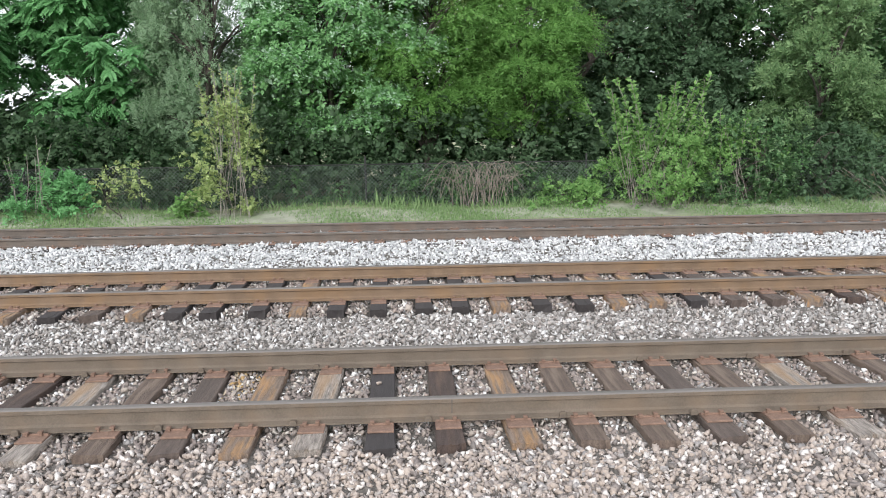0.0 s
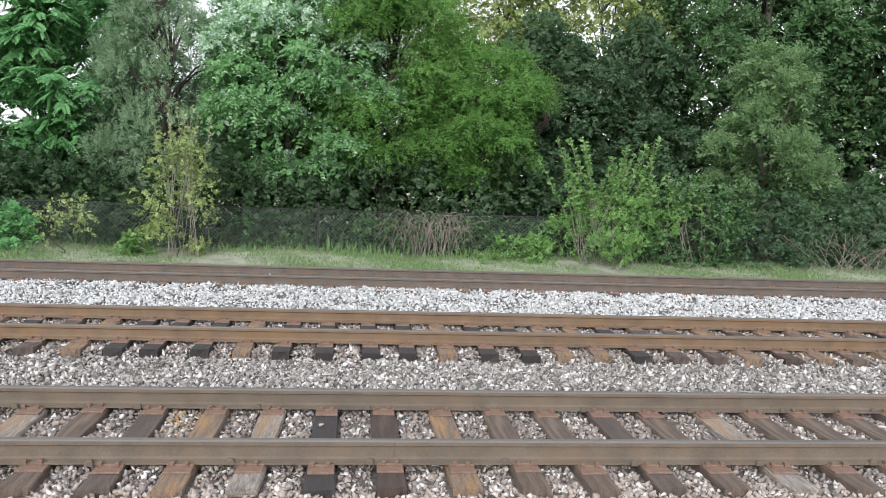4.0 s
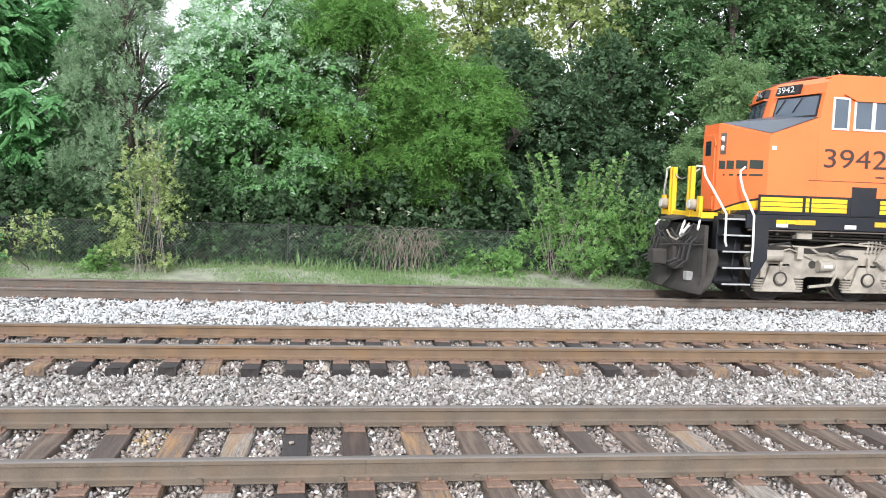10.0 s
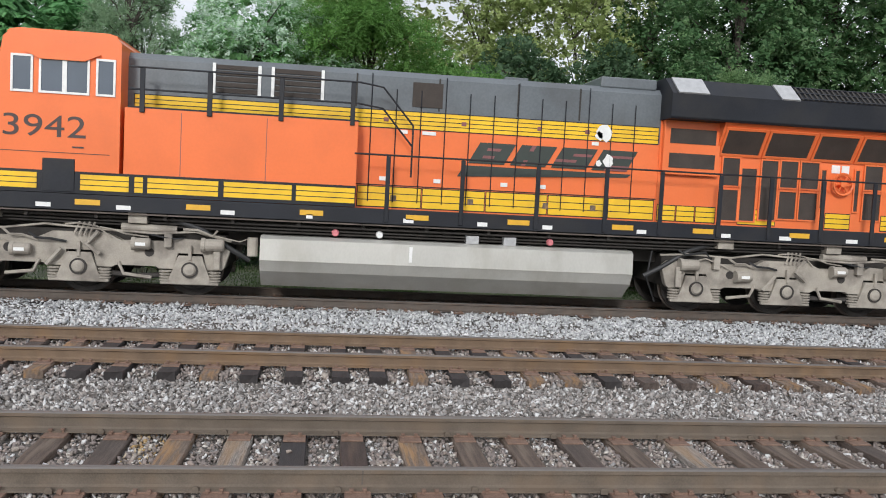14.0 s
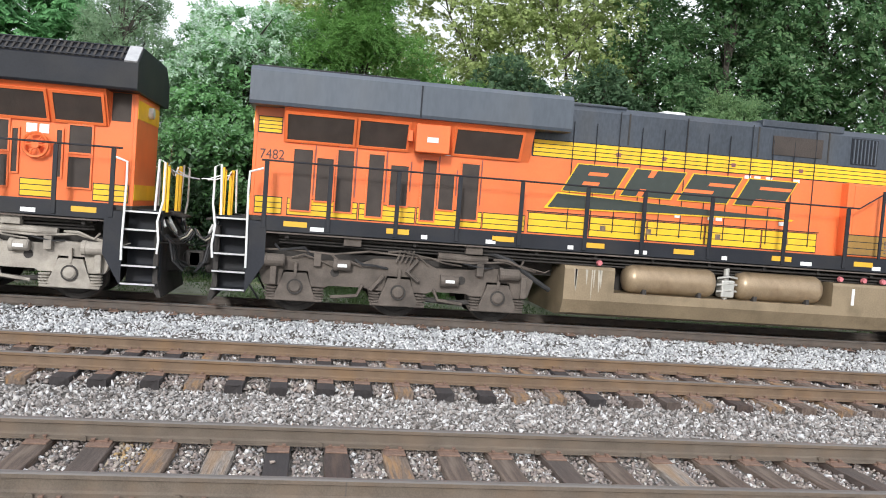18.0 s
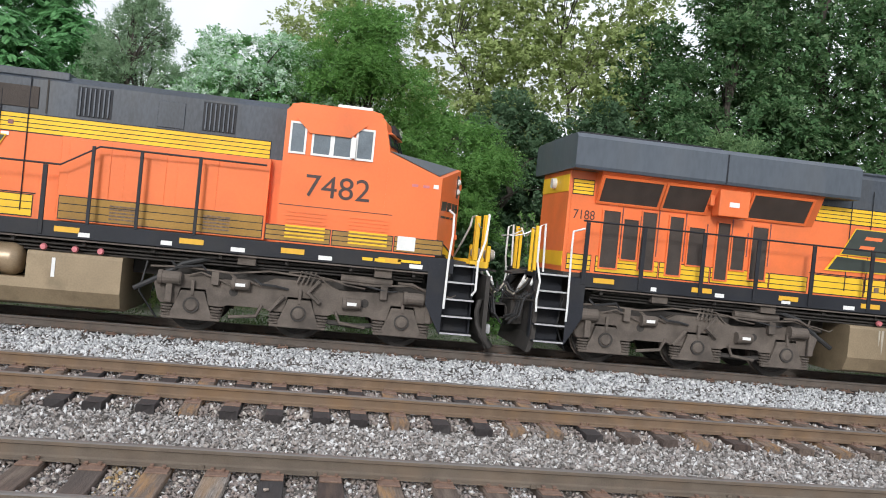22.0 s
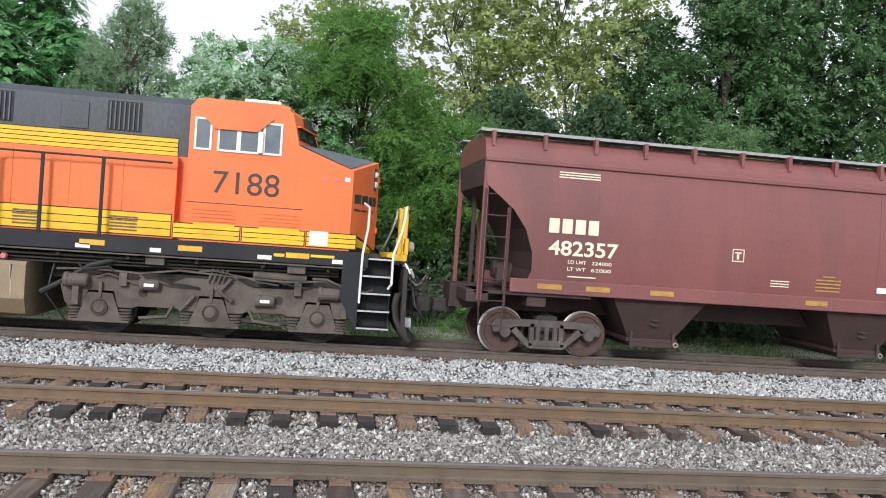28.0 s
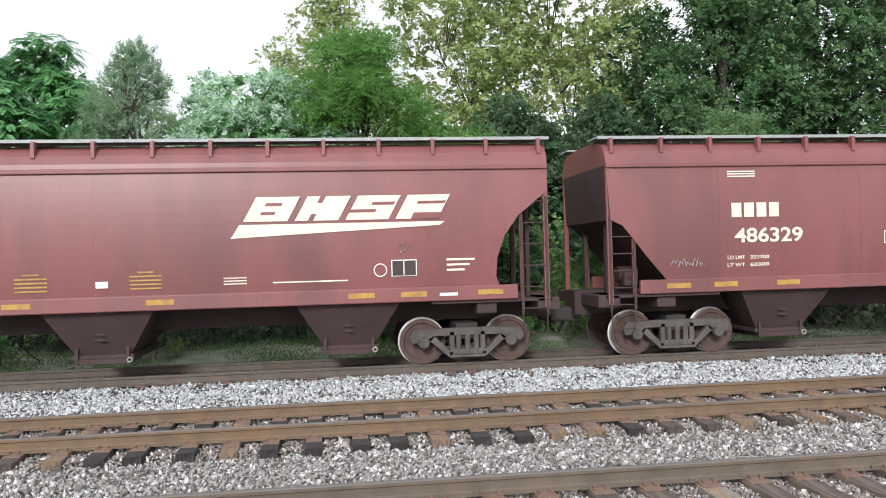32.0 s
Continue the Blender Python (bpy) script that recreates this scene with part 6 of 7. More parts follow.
        part("hatch_band", bx(-9.72, -2.0, -1.503, -1.48, 1.88, 2.28), "black", t)
    else:
        part("equipment_body", bx(-6.26, -2.45, -1.22, 1.22, 1.88, 3.44, 0.012), om, t, "orange equipment body")
        for a in (-5.3, -4.35, -3.35):
            part("equipment_door", bx(a, a + 0.75, -1.232, -1.2, 2.35, 3.4, 0.008), om, t)
        for a in (-5.6, -3.9):
            for k in range(5):
                part("louvre", bx(a, a + 0.5, -1.24, -1.21, 1.98 + k * 0.06, 2.01 + k * 0.06), "tie_rust", t)
        stripe_panel(t, *sorted((X(-6.2), X(-2.5))), 1.92, 2.34, -1.224, 3, mat=dusty)
        for a, b in ((-9.68, -8.75), (-8.7, -7.55), (-7.5, -6.3)):
            stripe_panel(t, *sorted((X(a), X(b))), 1.92, 2.2, -1.504, 3, mat=dusty)
        for a in (-8.6, -7.4):
            for k in range(8):
                part("louvre", bx(a, a + 0.75, -1.515, -1.5, 1.98 + k * 0.07, 2.015 + k * 0.07), "yellow" if k < 4 else om, t)
        part("placard", bx(-9.15, -8.80, -1.512, -1.49, 1.95, 2.22), "white", t, "white placard")
        for a in (-5.45, -3.15):
            part("vent_back", bx(a - 0.06, a + 0.57, -0.99, -0.97, 3.86, 4.42), "black", t)
            for k in range(7):
                part("vent_slat", bx(a - 0.012 + k * 0.085, a + 0.012 + k * 0.085, -1.02, -0.97, 3.88, 4.4), "grey_wing", t)
        part("screen", bx(-1.9, -0.75, -1.005, -0.97, 3.92, 4.32), "mesh", t, "dark intake screen")
        part("hood_hatch", bx(-2.4, -0.5, -0.96, 0.96, ht - 0.08, ht + 0.07, 0.02), "charcoal", t)
        part("vent_door", bx(-4.55, -4.05, -1.0, -0.97, 3.84, 4.34, 0.008), "charcoal", t)
    for a, b in ((-1.95, -0.7), (-0.66, 0.59), (0.63, 1.88), (1.92, 3.15), (3.19, hx1 - 0.05)):
        stripe_panel(t, *sorted((X(a), X(b))), 1.9, 2.30, -0.986, 3)
    part("hood_seam", bx(-2.0, hx1, -0.989, -0.97, 2.32, 2.34), "black", t)
    for k in range(12):
        a = -1.75 + k * 0.49
        part("door_edge", rod((X(a), -1.0, 2.0), (X(a), -1.0, 4.22 if k % 3 else 4.5), 0.011, 5), "black", t, "thin black door edge")
    for k, a in enumerate((-1.5, 0.05, 1.6, 2.6)):
        part("door_latch", bx(a, a + 0.1, -1.0, -0.98, 3.58, 3.66, 0.01), "hopper", t)
        part("door_latch", bx(a + 0.2, a + 0.32, -1.0, -0.98, 2.02, 2.14, 0.01), "tie_rust", t)
    part("exhaust_housing", bx(2.9 if new_type else 2.5, 4.1, -0.9, 0.9, ht - 0.02, ht + (0.2 if new_type else 0.05), 0.03), hood_mat, t)
    part("roof_vent", bx(1.0, 1.5, -0.4, 0.0, ht, ht + 0.12, 0.02), "white" if not new_type else "grey", t)
    for a in (-2.05, -0.42, 1.18, 2.46):
        part("hood_joint", bx(a - 0.016, a + 0.016, -0.993, -0.9, 3.84, ht - 0.1), "under", t)
    # company mark on the hood
    lx = (0.22, 3.86) if new_type else (-1.55, 3.80)
    a, b = sorted((X(lx[0]), X(lx[1])))
    if new_type:
        logo(t, a, b, 2.86, 3.28, -0.990, "lettering")
        for q, (cx_, cz_, r) in enumerate(((3.0, 3.64, 0.15), (3.12, 3.06, 0.11), (2.92, 3.0, 0.06), (2.9, 3.56, 0.08))):
            rr = random.Random(q)
            pts = [(X(cx_) + r * rr.uniform(0.75, 1.2) * math.cos(u), cz_ + r * rr.uniform(0.8, 1.5) * math.sin(u)) for u in (k * math.pi / 5 for k in range(10))]
            patch("paint_patch", pts, -1.006, "white", t, "irregular white patch", 0.004)
    else:
        logo(t, a, b, 2.80, 3.36, -1.006, "lettering", "yellow")
    # radiator section with overhanging roof
    rmat = "black" if new_type else "grey_wing"
    rt = 4.80 if new_type else 4.66
    part("radiator_body", bx(hx1, 9.95, -1.0, 1.0, 1.84, 4.2), om, t, "orange radiator compartment")
    fx0, fx1 = (5.42, 9.52) if new_type else (4.55, 9.45)
    part("radiator_flare", across([(-0.99, 3.28), (-1.40, 3.98), (-1.40, 4.2), (1.40, 4.2), (1.40, 3.98), (0.99, 3.28)], X(fx0), X(fx1)), om, t, "orange flared upper side")
    if new_type:
        flank, brow = 4.46, -1.12
        roof_prof = [(-1.5, 3.96), (-1.53, 4.0), (-1.55, flank), (brow, rt), (-brow, rt), (1.55, flank), (1.53, 4.0), (1.5, 3.96)]
    else:
        roof_prof = [(-1.5, 3.94), (-1.53, 4.0), (-1.53, rt - 0.1), (-1.42, rt - 0.01), (-0.9, rt), (0.9, rt), (1.42, rt - 0.01), (1.53, rt - 0.1), (1.53, 4.0), (1.5, 3.94)]
    part("radiator_roof", across(roof_prof, X(4.18 if new_type else 3.85), X(10.1)), rmat, t, "dark overhanging radiator roof")
    if new_type:
        lean = math.degrees(math.atan2(1.55 + brow, rt - flank))
        mm = pose(0, -1.552, flank, -lean, 0, 0)
        hh = math.hypot(1.55 + brow, rt - flank)
        for k in range(25):
            g = part("grille_bar", bx(6.95 + k * 0.117, 6.99 + k * 0.117, -0.03, 0.0, 0.04, hh - 0.04), "under", t)
            g.matrix_basis = mm
        for zz in (0.05, hh * 0.5, hh - 0.07):
            g = part("grille_rail", bx(6.92, 9.85, -0.035, -0.005, zz, zz + 0.03), "black", t)
            g.matrix_basis = mm
        for a, b in ((4.3, 4.95), (6.5, 6.9), (9.85, 10.08)):
            g = part("roof_plate", bx(a, b, -0.03, 0.0, 0.0, hh), "steel", t, "bright metal roof plate")
            g.matrix_basis = mm
    else:
        part("roof_grille", bx(6.9, 10.0, -1.25, 1.25, rt - 0.005, rt + 0.05, 0.015), "black", t)
        part("roof_joint", bx(6.86, 6.89, -1.54, -1.45, 3.96, rt - 0.1), "black", t)
    tilt = math.atan2(0.41, 0.70)
    cells = ((5.52, 6.34), (6.48, 7.43), (7.58, 8.43), (8.58, 9.43)) if new_type else ((4.78, 6.1), (7.07, 8.0), (8.12, 9.38))
    for a, b in cells:
        a, b = sorted((X(a), X(b)))
        screen_panel(t, a, b, 3.36, 3.90, -1.045, frame_mat=om, tilt=tilt, rim=0.05)
    if not new_type:
        part("control_box", bx(6.25, 6.92, -1.42, -1.1, 3.3, 3.85, 0.02), om, t)
        part("box_label", bx(6.48, 6.7, -1.43, -1.41, 3.5, 3.6), "white", t)
        part("switch_box", bx(6.97, 7.06, -1.3, -1.05, 3.5, 3.72, 0.01), om, t)
        stripe_panel(t, *sorted((X(9.5), X(9.93))), 3.46, 3.76, -1.006, 4, "upper_stripe")
        doors = ((8.87, 9.23, 2.0, 3.18), (8.46, 8.78, 2.21, 3.04), (8.07, 8.38, 2.03, 3.23), (7.47, 7.77, 1.98, 3.20), (6.98, 7.33, 2.23, 3.02), (6.42, 6.69, 1.98, 3.18), (6.05, 6.34, 2.22, 2.93), (5.55, 5.9, 2.06, 3.17))
    else:
        doors = ((5.6, 5.97, 2.70, 3.27), (5.6, 5.97, 1.97, 2.61), (6.03, 6.36, 1.98, 3.07), (6.47, 6.83, 2.02, 3.26), (6.9, 7.28, 2.72, 3.27), (6.9, 7.28, 2.06, 2.63), (7.36, 7.76, 2.72, 3.27), (7.36, 7.76, 2.06, 2.63), (7.83, 7.93, 2.33, 3.13), (8.61, 8.7, 2.29, 3.16),
                 (8.83, 9.23, 2.77, 3.27), (8.83, 9.23, 2.12, 2.68))
        part("vent_box", bx(4.24, 5.46, -1.12, -1.0, 2.86, 3.97, 0.01), om, t, "orange vent box")
        for z_ in (3.0, 3.5):
            part("screen", bx(4.37, 5.36, -1.132, -1.11, z_, z_ + 0.3), "mesh", t, "dark intake screen")
        part("corner_screen", bx(9.56, 9.9, -1.012, -0.99, 3.42, 3.95), "mesh", t, "dark corner screen")
        # hand brake wheel
        hb = part("brake_wheel", lathe([(0.20, -0.02), (0.235, -0.035), (0.25, 0.0), (0.235, 0.035), (0.20, 0.02), (0.20, -0.02)], 20, at=(X(8.27), -1.12, 2.85)), om, t, "orange hand brake wheel")
        for k in range(6):
            u = k * math.pi / 3
            part("spoke", rod((X(8.27), -1.12, 2.85), (X(8.27) + 0.22 * math.cos(u), -1.12, 2.85 + 0.22 * math.sin(u)), 0.018, 5), "orange", hb)
        part("brake_hub", rod((X(8.27), -1.15, 2.85), (X(8.27), -1.0, 2.85), 0.07, 12), "orange", hb)
        part("placard", bx(8.06, 8.25, -1.012, -0.99, 3.08, 3.25), "white", t, "white placard")
        part("placard", bx(8.29, 8.46, -1.012, -0.99, 3.08, 3.25), "white", t, "white placard")
    for d in doors:
        a, b = sorted((X(d[0]), X(d[1])))
        screen_panel(t, a, b, d[2], d[3], -1.008, frame_mat=om, frame=True, rim=0.03)
        if not new_type:
            part("door_handle", box(b + 0.045, b + 0.06, -1.03, -1.0, d[2] + 0.3, d[3] + 0.1), "hopper", t)
    for a, b in ((4.24, 4.62), (4.66, 5.04), (5.08, 5.5), (6.02, 6.85), (8.0, 8.56), (9.3, 9.58), (9.64, 9.92)) if new_type else ((4.54, 5.4), (5.44, 6.75), (6.8, 7.9), (7.95, 9.3), (9.42, 9.92)):
        stripe_panel(t, *sorted((X(a), X(b))), 1.9, 2.22, -1.004, 3)
    for k, a in enumerate((5.1, 6.55, 8.95) if new_type else (6.1, 8.2, 8.95)):
        part("door_label", bx(a, a + 0.18, -1.012, -0.99, 3.3, 3.36), "white", t, "small white label")
    # rear wall
    part("rear_wall", bx(9.95, 10.02, -1.0, 1.0, 1.84, 4.0, 0.01), om, t)
    part("rear_band", bx(10.02, 10.03, -0.98, 0.98, 3.5, 3.85), "yellow", t)
    part("rear_band", bx(10.02, 10.03, -0.98, 0.98, 1.95, 2.25), "yellow", t)
    part("rear_headlight", lathe([(0, -0.06), (0.11, -0.06), (0.12, 0.05), (0, 0.05)], 14), "lamp", t).matrix_basis = pose(X(10.06), 0.0, 3.7, 0, 0, 90 * f)
    if not new_type:
        x0, x1 = sorted((X(9.88), X(9.42)))
        lettering("rear_number", number, x0, x1, 2.95, 3.14, -1.006, "number", t)
    # handrails along the walkway
    ps = [-1.4, 0.05, 1.55, 2.95, 4.1, 5.35, 6.45, 7.6, 8.75, 9.75] if new_type else [-2.3, -0.9, 0.75, 2.2, 3.4, 4.75, 6.0, 7.2, 8.5, 9.7]
    for a in ps:
        part("handrail_post", bx(a - 0.042, a + 0.042, -1.53, -1.49, 1.62, 2.88, 0.008), "black", t, "black handrail post")
        part("handrail_post", bx(a - 0.042, a + 0.042, 1.49, 1.53, 1.62, 2.88, 0.008), "black", t, "black handrail post")
    for s in (-1, 1):
        pts = [(X(-2.05), s * 1.5, 2.9), (X(9.9), s * 1.5, 2.9)] if new_type else [(X(-6.2), s * 1.42, 3.3), (X(-3.2), s * 1.48, 3.3), (X(-2.55), s * 1.5, 2.9), (X(9.8), s * 1.5, 2.9)]
        part("handrail", pipe(pts, 0.018), "black", t, "dark handrail")
    if not new_type:
        for a in (-5.0, -3.95, -3.1):
            part("handrail_post", bx(a - 0.03, a + 0.03, -1.52, -1.48, 1.85, 3.3, 0.006), "black", t, "black handrail post")
    # reflectors and labels on the sill
    rr = random.Random(number)
    for k in range(10):
        a = -9.0 + k * 2.0 + rr.uniform(-0.2, 0.2)
        part("reflector", bx(a, a + 0.44, -1.506, -1.49, 1.68, 1.78), "reflector", t, "yellow reflector strip")
    for k in range(12):
        a = -9.5 + k * 1.63 + rr.uniform(-0.3, 0.3)
        part("sill_label", bx(a, a + rr.choice((0.12, 0.2, 0.26)), -1.506, -1.49, 1.62, 1.70), "white", t, "small white label")
    part("model_plate", bx(-9.3, -8.85, -1.506, -1.49, 1.72, 1.77), "yellow", t)
    for k in range(8):
        a = rr.uniform(-1.8, 3.5)
        part("hood_label", bx(a, a + 0.14, -1.0, -0.98, *((2.42, 2.5) if k % 2 else (3.36, 3.43))), "white", t, "small white label")
    steps(t, X(-10.42), -f, front=True)
    steps(t, X(10.6), f)
    loco_end(t, X(-10.72), -f)
    loco_end(t, X(10.56), f, front=False)
    ditch_light(t, X(-10.78), -f)
    return t, centre


def car_truck(parent, xc):
    t = new("truck")
    t.parent = parent
    t.location = (xc, 0, 0)
    t["label"] = "two-axle freight truck with rusty wheels"
    for s in (-1, 1):
        y0, y1 = sorted((s * 0.98, s * 1.10))
        # open cast frame: top member, sloping arms, columns and bottom member
        part("top_member", prism([(-1.16, 0.58), (-1.08, 0.71), (-0.5, 0.73), (0.5, 0.73), (1.08, 0.71), (1.16, 0.58), (1.12, 0.44), (0.74, 0.46), (0.66, 0.60), (-0.66, 0.60), (-0.74, 0.46), (-1.12, 0.44)], y0, y1, bevel=0.015), "car_truck", t)
        part("bottom_member", prism([(-0.40, 0.26), (-0.34, 0.14), (0.34, 0.14), (0.40, 0.26)], y0, y1, bevel=0.012), "car_truck", t)
        for d in (-1, 1):
            part("sloping_arm", prism([(d * 0.80, 0.52), (d * 0.68, 0.60), (d * 0.30, 0.22), (d * 0.36, 0.14)], y0, y1, bevel=0.01), "car_truck", t)
            part("column", box(min(d * 0.26, d * 0.36), max(d * 0.26, d * 0.36), y0, y1, 0.2, 0.66, 0.01), "car_truck", t)
        part("spring_nest", box(-0.3, 0.3, min(s * 0.9, s * 1.12), max(s * 0.9, s * 1.12), 0.2, 0.32, 0.02), "car_truck", t)
        for a in (-0.18, 0.0, 0.18):
            part("spring", rod((a, s * 1.08, 0.24), (a, s * 1.08, 0.6), 0.055, 8), "car_truck", t)
        for a in (-0.88, 0.88):
            part("bearing_cap", lathe([(0, -0.05), (0.10, -0.05), (0.115, -0.02), (0.115, 0.05), (0, 0.05)], 16, at=(a, s * 1.12, 0.457)), "car_truck", t)
            w = part("wheel", CAR_WHEEL, None, t)
            w.matrix_basis = pose(a, s * 0.755, 0.457, 0, 0, 0 if s < 0 else 180)
            turning.append((w, a, s * 0.755, 0.457, s))
    part("bolster", box(-0.22, 0.22, -1.05, 1.05, 0.5, 0.82, 0.02), "under", t)
    for a in (-0.88, 0.88):
        part("axle", rod((a, -1.1, 0.457), (a, 1.1, 0.457), 0.08, 10), "under", t)
    return t


def ladder(parent, x0, x1, y, z0, z1, n):
    l = new("ladder")
    l.parent = parent
    for x in (x0, x1):
        part("stile", box(x - 0.025, x + 0.025, y - 0.02, y + 0.02, z0, z1, 0.004), "hopper_dark", l)
    for k in range(n):
        z = z0 + 0.1 + k * (z1 - z0 - 0.2) / (n - 1)
        part("rung", rod((x0, y, z), (x1, y, z), 0.014, 6), "hopper_dark", l)


def bulge(z):
    """How far the bowed side of a hopper car stands out at height z."""
    return 0.075 * max(0.0, 1 - ((z - 2.73) / 1.17) ** 2)


MARKINGS = ("mark_block", "car_number", "load_limit", "light_weight", "fine_print", "logo_block", "logo_slit", "logo_bar", "board", "panel_edge", "round_seal", "star_mark", "scrawl",
            "plate_mark", "top_notice", "gold_notice", "placard", "long_notice")


def hopper_car(name, label, centre, number, curved):
    t = thing(name, label, "hopper car", "hopper cars", at=(0, CENTRE, 0))
    H = 8.55
    if curved:
        side = [(-H + 0.05, 3.38), (-7.93, 2.92), (-7.66, 2.55), (-7.5, 2.1), (-7.48, 1.75), (-7.55, 1.56)]
    else:
        side = [(-H + 0.05, 2.80), (-8.25, 2.68), (-7.75, 2.05), (-7.32, 1.56)]
    body = [(-H, 3.90)] + side + [(7.55, 1.56)] + [(-a, b) for a, b in side[::-1]][1:] + [(H, 3.90)]
    bm = prism(body, -1.52, 1.52)
    for k in range(1, 12):
        bmesh.ops.bisect_plane(bm, geom=bm.verts[:] + bm.edges[:] + bm.faces[:], plane_co=(0, 0, 1.56 + k * 0.195), plane_no=(0, 0, 1))
    for v_ in bm.verts:
        v_.co.y += math.copysign(bulge(v_.co.z), v_.co.y)
    bm.normal_update()
    # ends and slopes take the darker colour, with their shade painted in
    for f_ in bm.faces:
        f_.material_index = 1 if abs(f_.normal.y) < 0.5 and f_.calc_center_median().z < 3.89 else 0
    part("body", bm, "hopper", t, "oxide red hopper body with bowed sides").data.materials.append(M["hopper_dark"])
    part("roof", across([(-1.54, 3.90), (-1.52, 4.02), (-1.45, 4.18), (-1.32, 4.31), (-1.1, 4.39), (-0.6, 4.43), (0, 4.44), (0.6, 4.43), (1.1, 4.39), (1.32, 4.31), (1.45, 4.18), (1.52, 4.02), (1.54, 3.90)], -H, H), "hopper", t, "oxide red curved roof")
    for s in (-1, 1):
        part("top_chord", box(-H, H, s * 1.55 - 0.03, s * 1.55 + 0.03, 3.84, 3.93, 0.015), "hopper", t)
        part("side_sill", box(-7.9, 7.9, s * 1.53 - 0.05, s * 1.53 + 0.05, 1.30, 1.58, 0.02), "hopper", t)
        part("running_board", box(-H - 0.1, H + 0.1, s * 1.05 - 0.3, s * 1.05 + 0.3, 4.46, 4.49), "grating", t, "pale grating running board")
        part("board_edge", box(-H - 0.1, H + 0.1, s * 1.36 - 0.012, s * 1.36 + 0.012, 4.44, 4.50), "grating", t, "pale grating edge")
        for k in range(17):
            x = -H + 0.15 + k * (2 * H - 0.3) / 16
            part("board_bracket", box(x - 0.035, x + 0.035, s * 1.41 - 0.09, s * 1.41 + 0.06, 4.14, 4.45, 0.006), "hopper", t)
    for x in (-6.2, -3.1, 0.0, 3.1, 6.2):
        zs = [1.6 + 0.16 * k for k in range(15)]
        part("side_weld", across([(-1.524 - bulge(z), z) for z in zs] + [(-1.512 - bulge(z), z) for z in zs[::-1]], x - 0.006, x + 0.006), "hopper", t)
    part("centre_sill", box(-8.9, 8.9, -0.35, 0.35, 0.85, 1.35), "hopper_dark", t)
    for c in (-4.7, 0.0, 4.6):
        bm = bmesh.new()
        top = [bm.verts.new((c + a, b, 1.58)) for a, b in ((-1.35, -1.48), (1.35, -1.48), (1.35, 1.48), (-1.35, 1.48))]
        mid_ = [bm.verts.new((c + a, b, 1.30)) for a, b in ((-1.0, -1.42), (1.0, -1.42), (1.0, 1.42), (-1.0, 1.42))]
        bot = [bm.verts.new((c + a, b, 0.48)) for a, b in ((-0.5, -1.05), (0.5, -1.05), (0.5, 1.05), (-0.5, 1.05))]
        bm.faces.new(top)
        bm.faces.new(bot[::-1])
        for p, q in ((top, mid_), (mid_, bot)):
            for k in range(4):
                bm.faces.new((p[k], p[(k + 1) % 4], q[(k + 1) % 4], q[k]))
        # the bay's colour holds its grime and the shade under the body
        bay = part("hopper_bay", bm, "hopper_dark", t, "discharge bay, grime and shade in its dark colour")
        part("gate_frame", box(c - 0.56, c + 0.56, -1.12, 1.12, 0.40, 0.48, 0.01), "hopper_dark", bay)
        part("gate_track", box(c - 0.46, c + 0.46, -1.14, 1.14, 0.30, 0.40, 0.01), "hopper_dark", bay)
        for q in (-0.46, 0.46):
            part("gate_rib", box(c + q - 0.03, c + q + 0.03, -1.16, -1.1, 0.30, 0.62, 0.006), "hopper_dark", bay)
        part("gate_shaft", rod((c + 0.5, -1.2, 0.38), (c + 0.5, 1.2, 0.38), 0.03, 8), "car_truck", bay)
        part("gate_hub", rod((c + 0.5, -1.2, 0.38), (c + 0.5, -1.12, 0.38), 0.055, 8), "truck_pale", bay)
        for k in range(2):
            part("bay_mark", prism([(c - 0.14, 0.78 + 0.1 * k), (c - 0.03, 0.80 + 0.1 * k), (c + 0.12, 0.77 + 0.1 * k), (c, 0.74 + 0.1 * k)], -1.27, -1.26), "under", bay)
    for s in (-1, 1):
        e = s * (H - 0.05)
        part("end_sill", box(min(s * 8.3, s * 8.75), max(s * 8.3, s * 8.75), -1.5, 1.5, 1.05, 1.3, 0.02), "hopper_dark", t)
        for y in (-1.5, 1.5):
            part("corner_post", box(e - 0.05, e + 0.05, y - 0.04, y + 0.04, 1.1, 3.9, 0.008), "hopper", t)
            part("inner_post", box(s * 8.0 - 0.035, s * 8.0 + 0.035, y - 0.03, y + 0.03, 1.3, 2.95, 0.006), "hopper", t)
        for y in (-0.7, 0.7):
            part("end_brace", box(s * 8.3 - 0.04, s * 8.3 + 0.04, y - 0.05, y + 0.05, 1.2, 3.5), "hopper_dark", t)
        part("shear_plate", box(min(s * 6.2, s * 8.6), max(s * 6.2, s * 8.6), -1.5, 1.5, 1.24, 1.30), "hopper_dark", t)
        xs_ = sorted((e, s * 8.0))
        ladder(t, xs_[0], xs_[1], -1.54, 1.0, 3.3 if curved else 2.9, 6)
        part("stirrup", pipe([(xs_[0], -1.53, 1.1), (xs_[0] + 0.02, -1.53, 0.62), (xs_[1] - 0.02, -1.53, 0.62), (xs_[1], -1.53, 1.1)], 0.016), "hopper_dark", t)
        c = part("coupler", box(min(s * 8.7, s * 9.0), max(s * 8.7, s * 9.0), -0.1, 0.1, 0.74, 0.95, 0.03), "under", t)
        part("knuckle", box(min(s * 8.9, s * 9.2), max(s * 8.9, s * 9.2), -0.18, 0.15, 0.7, 1.0, 0.05), "under", c)
        part("air_hose", pipe([(s * 8.7, 0.35, 0.85), (s * 8.95, 0.35, 0.7), (s * 9.1, 0.25, 0.45)], 0.03), "hose", t)
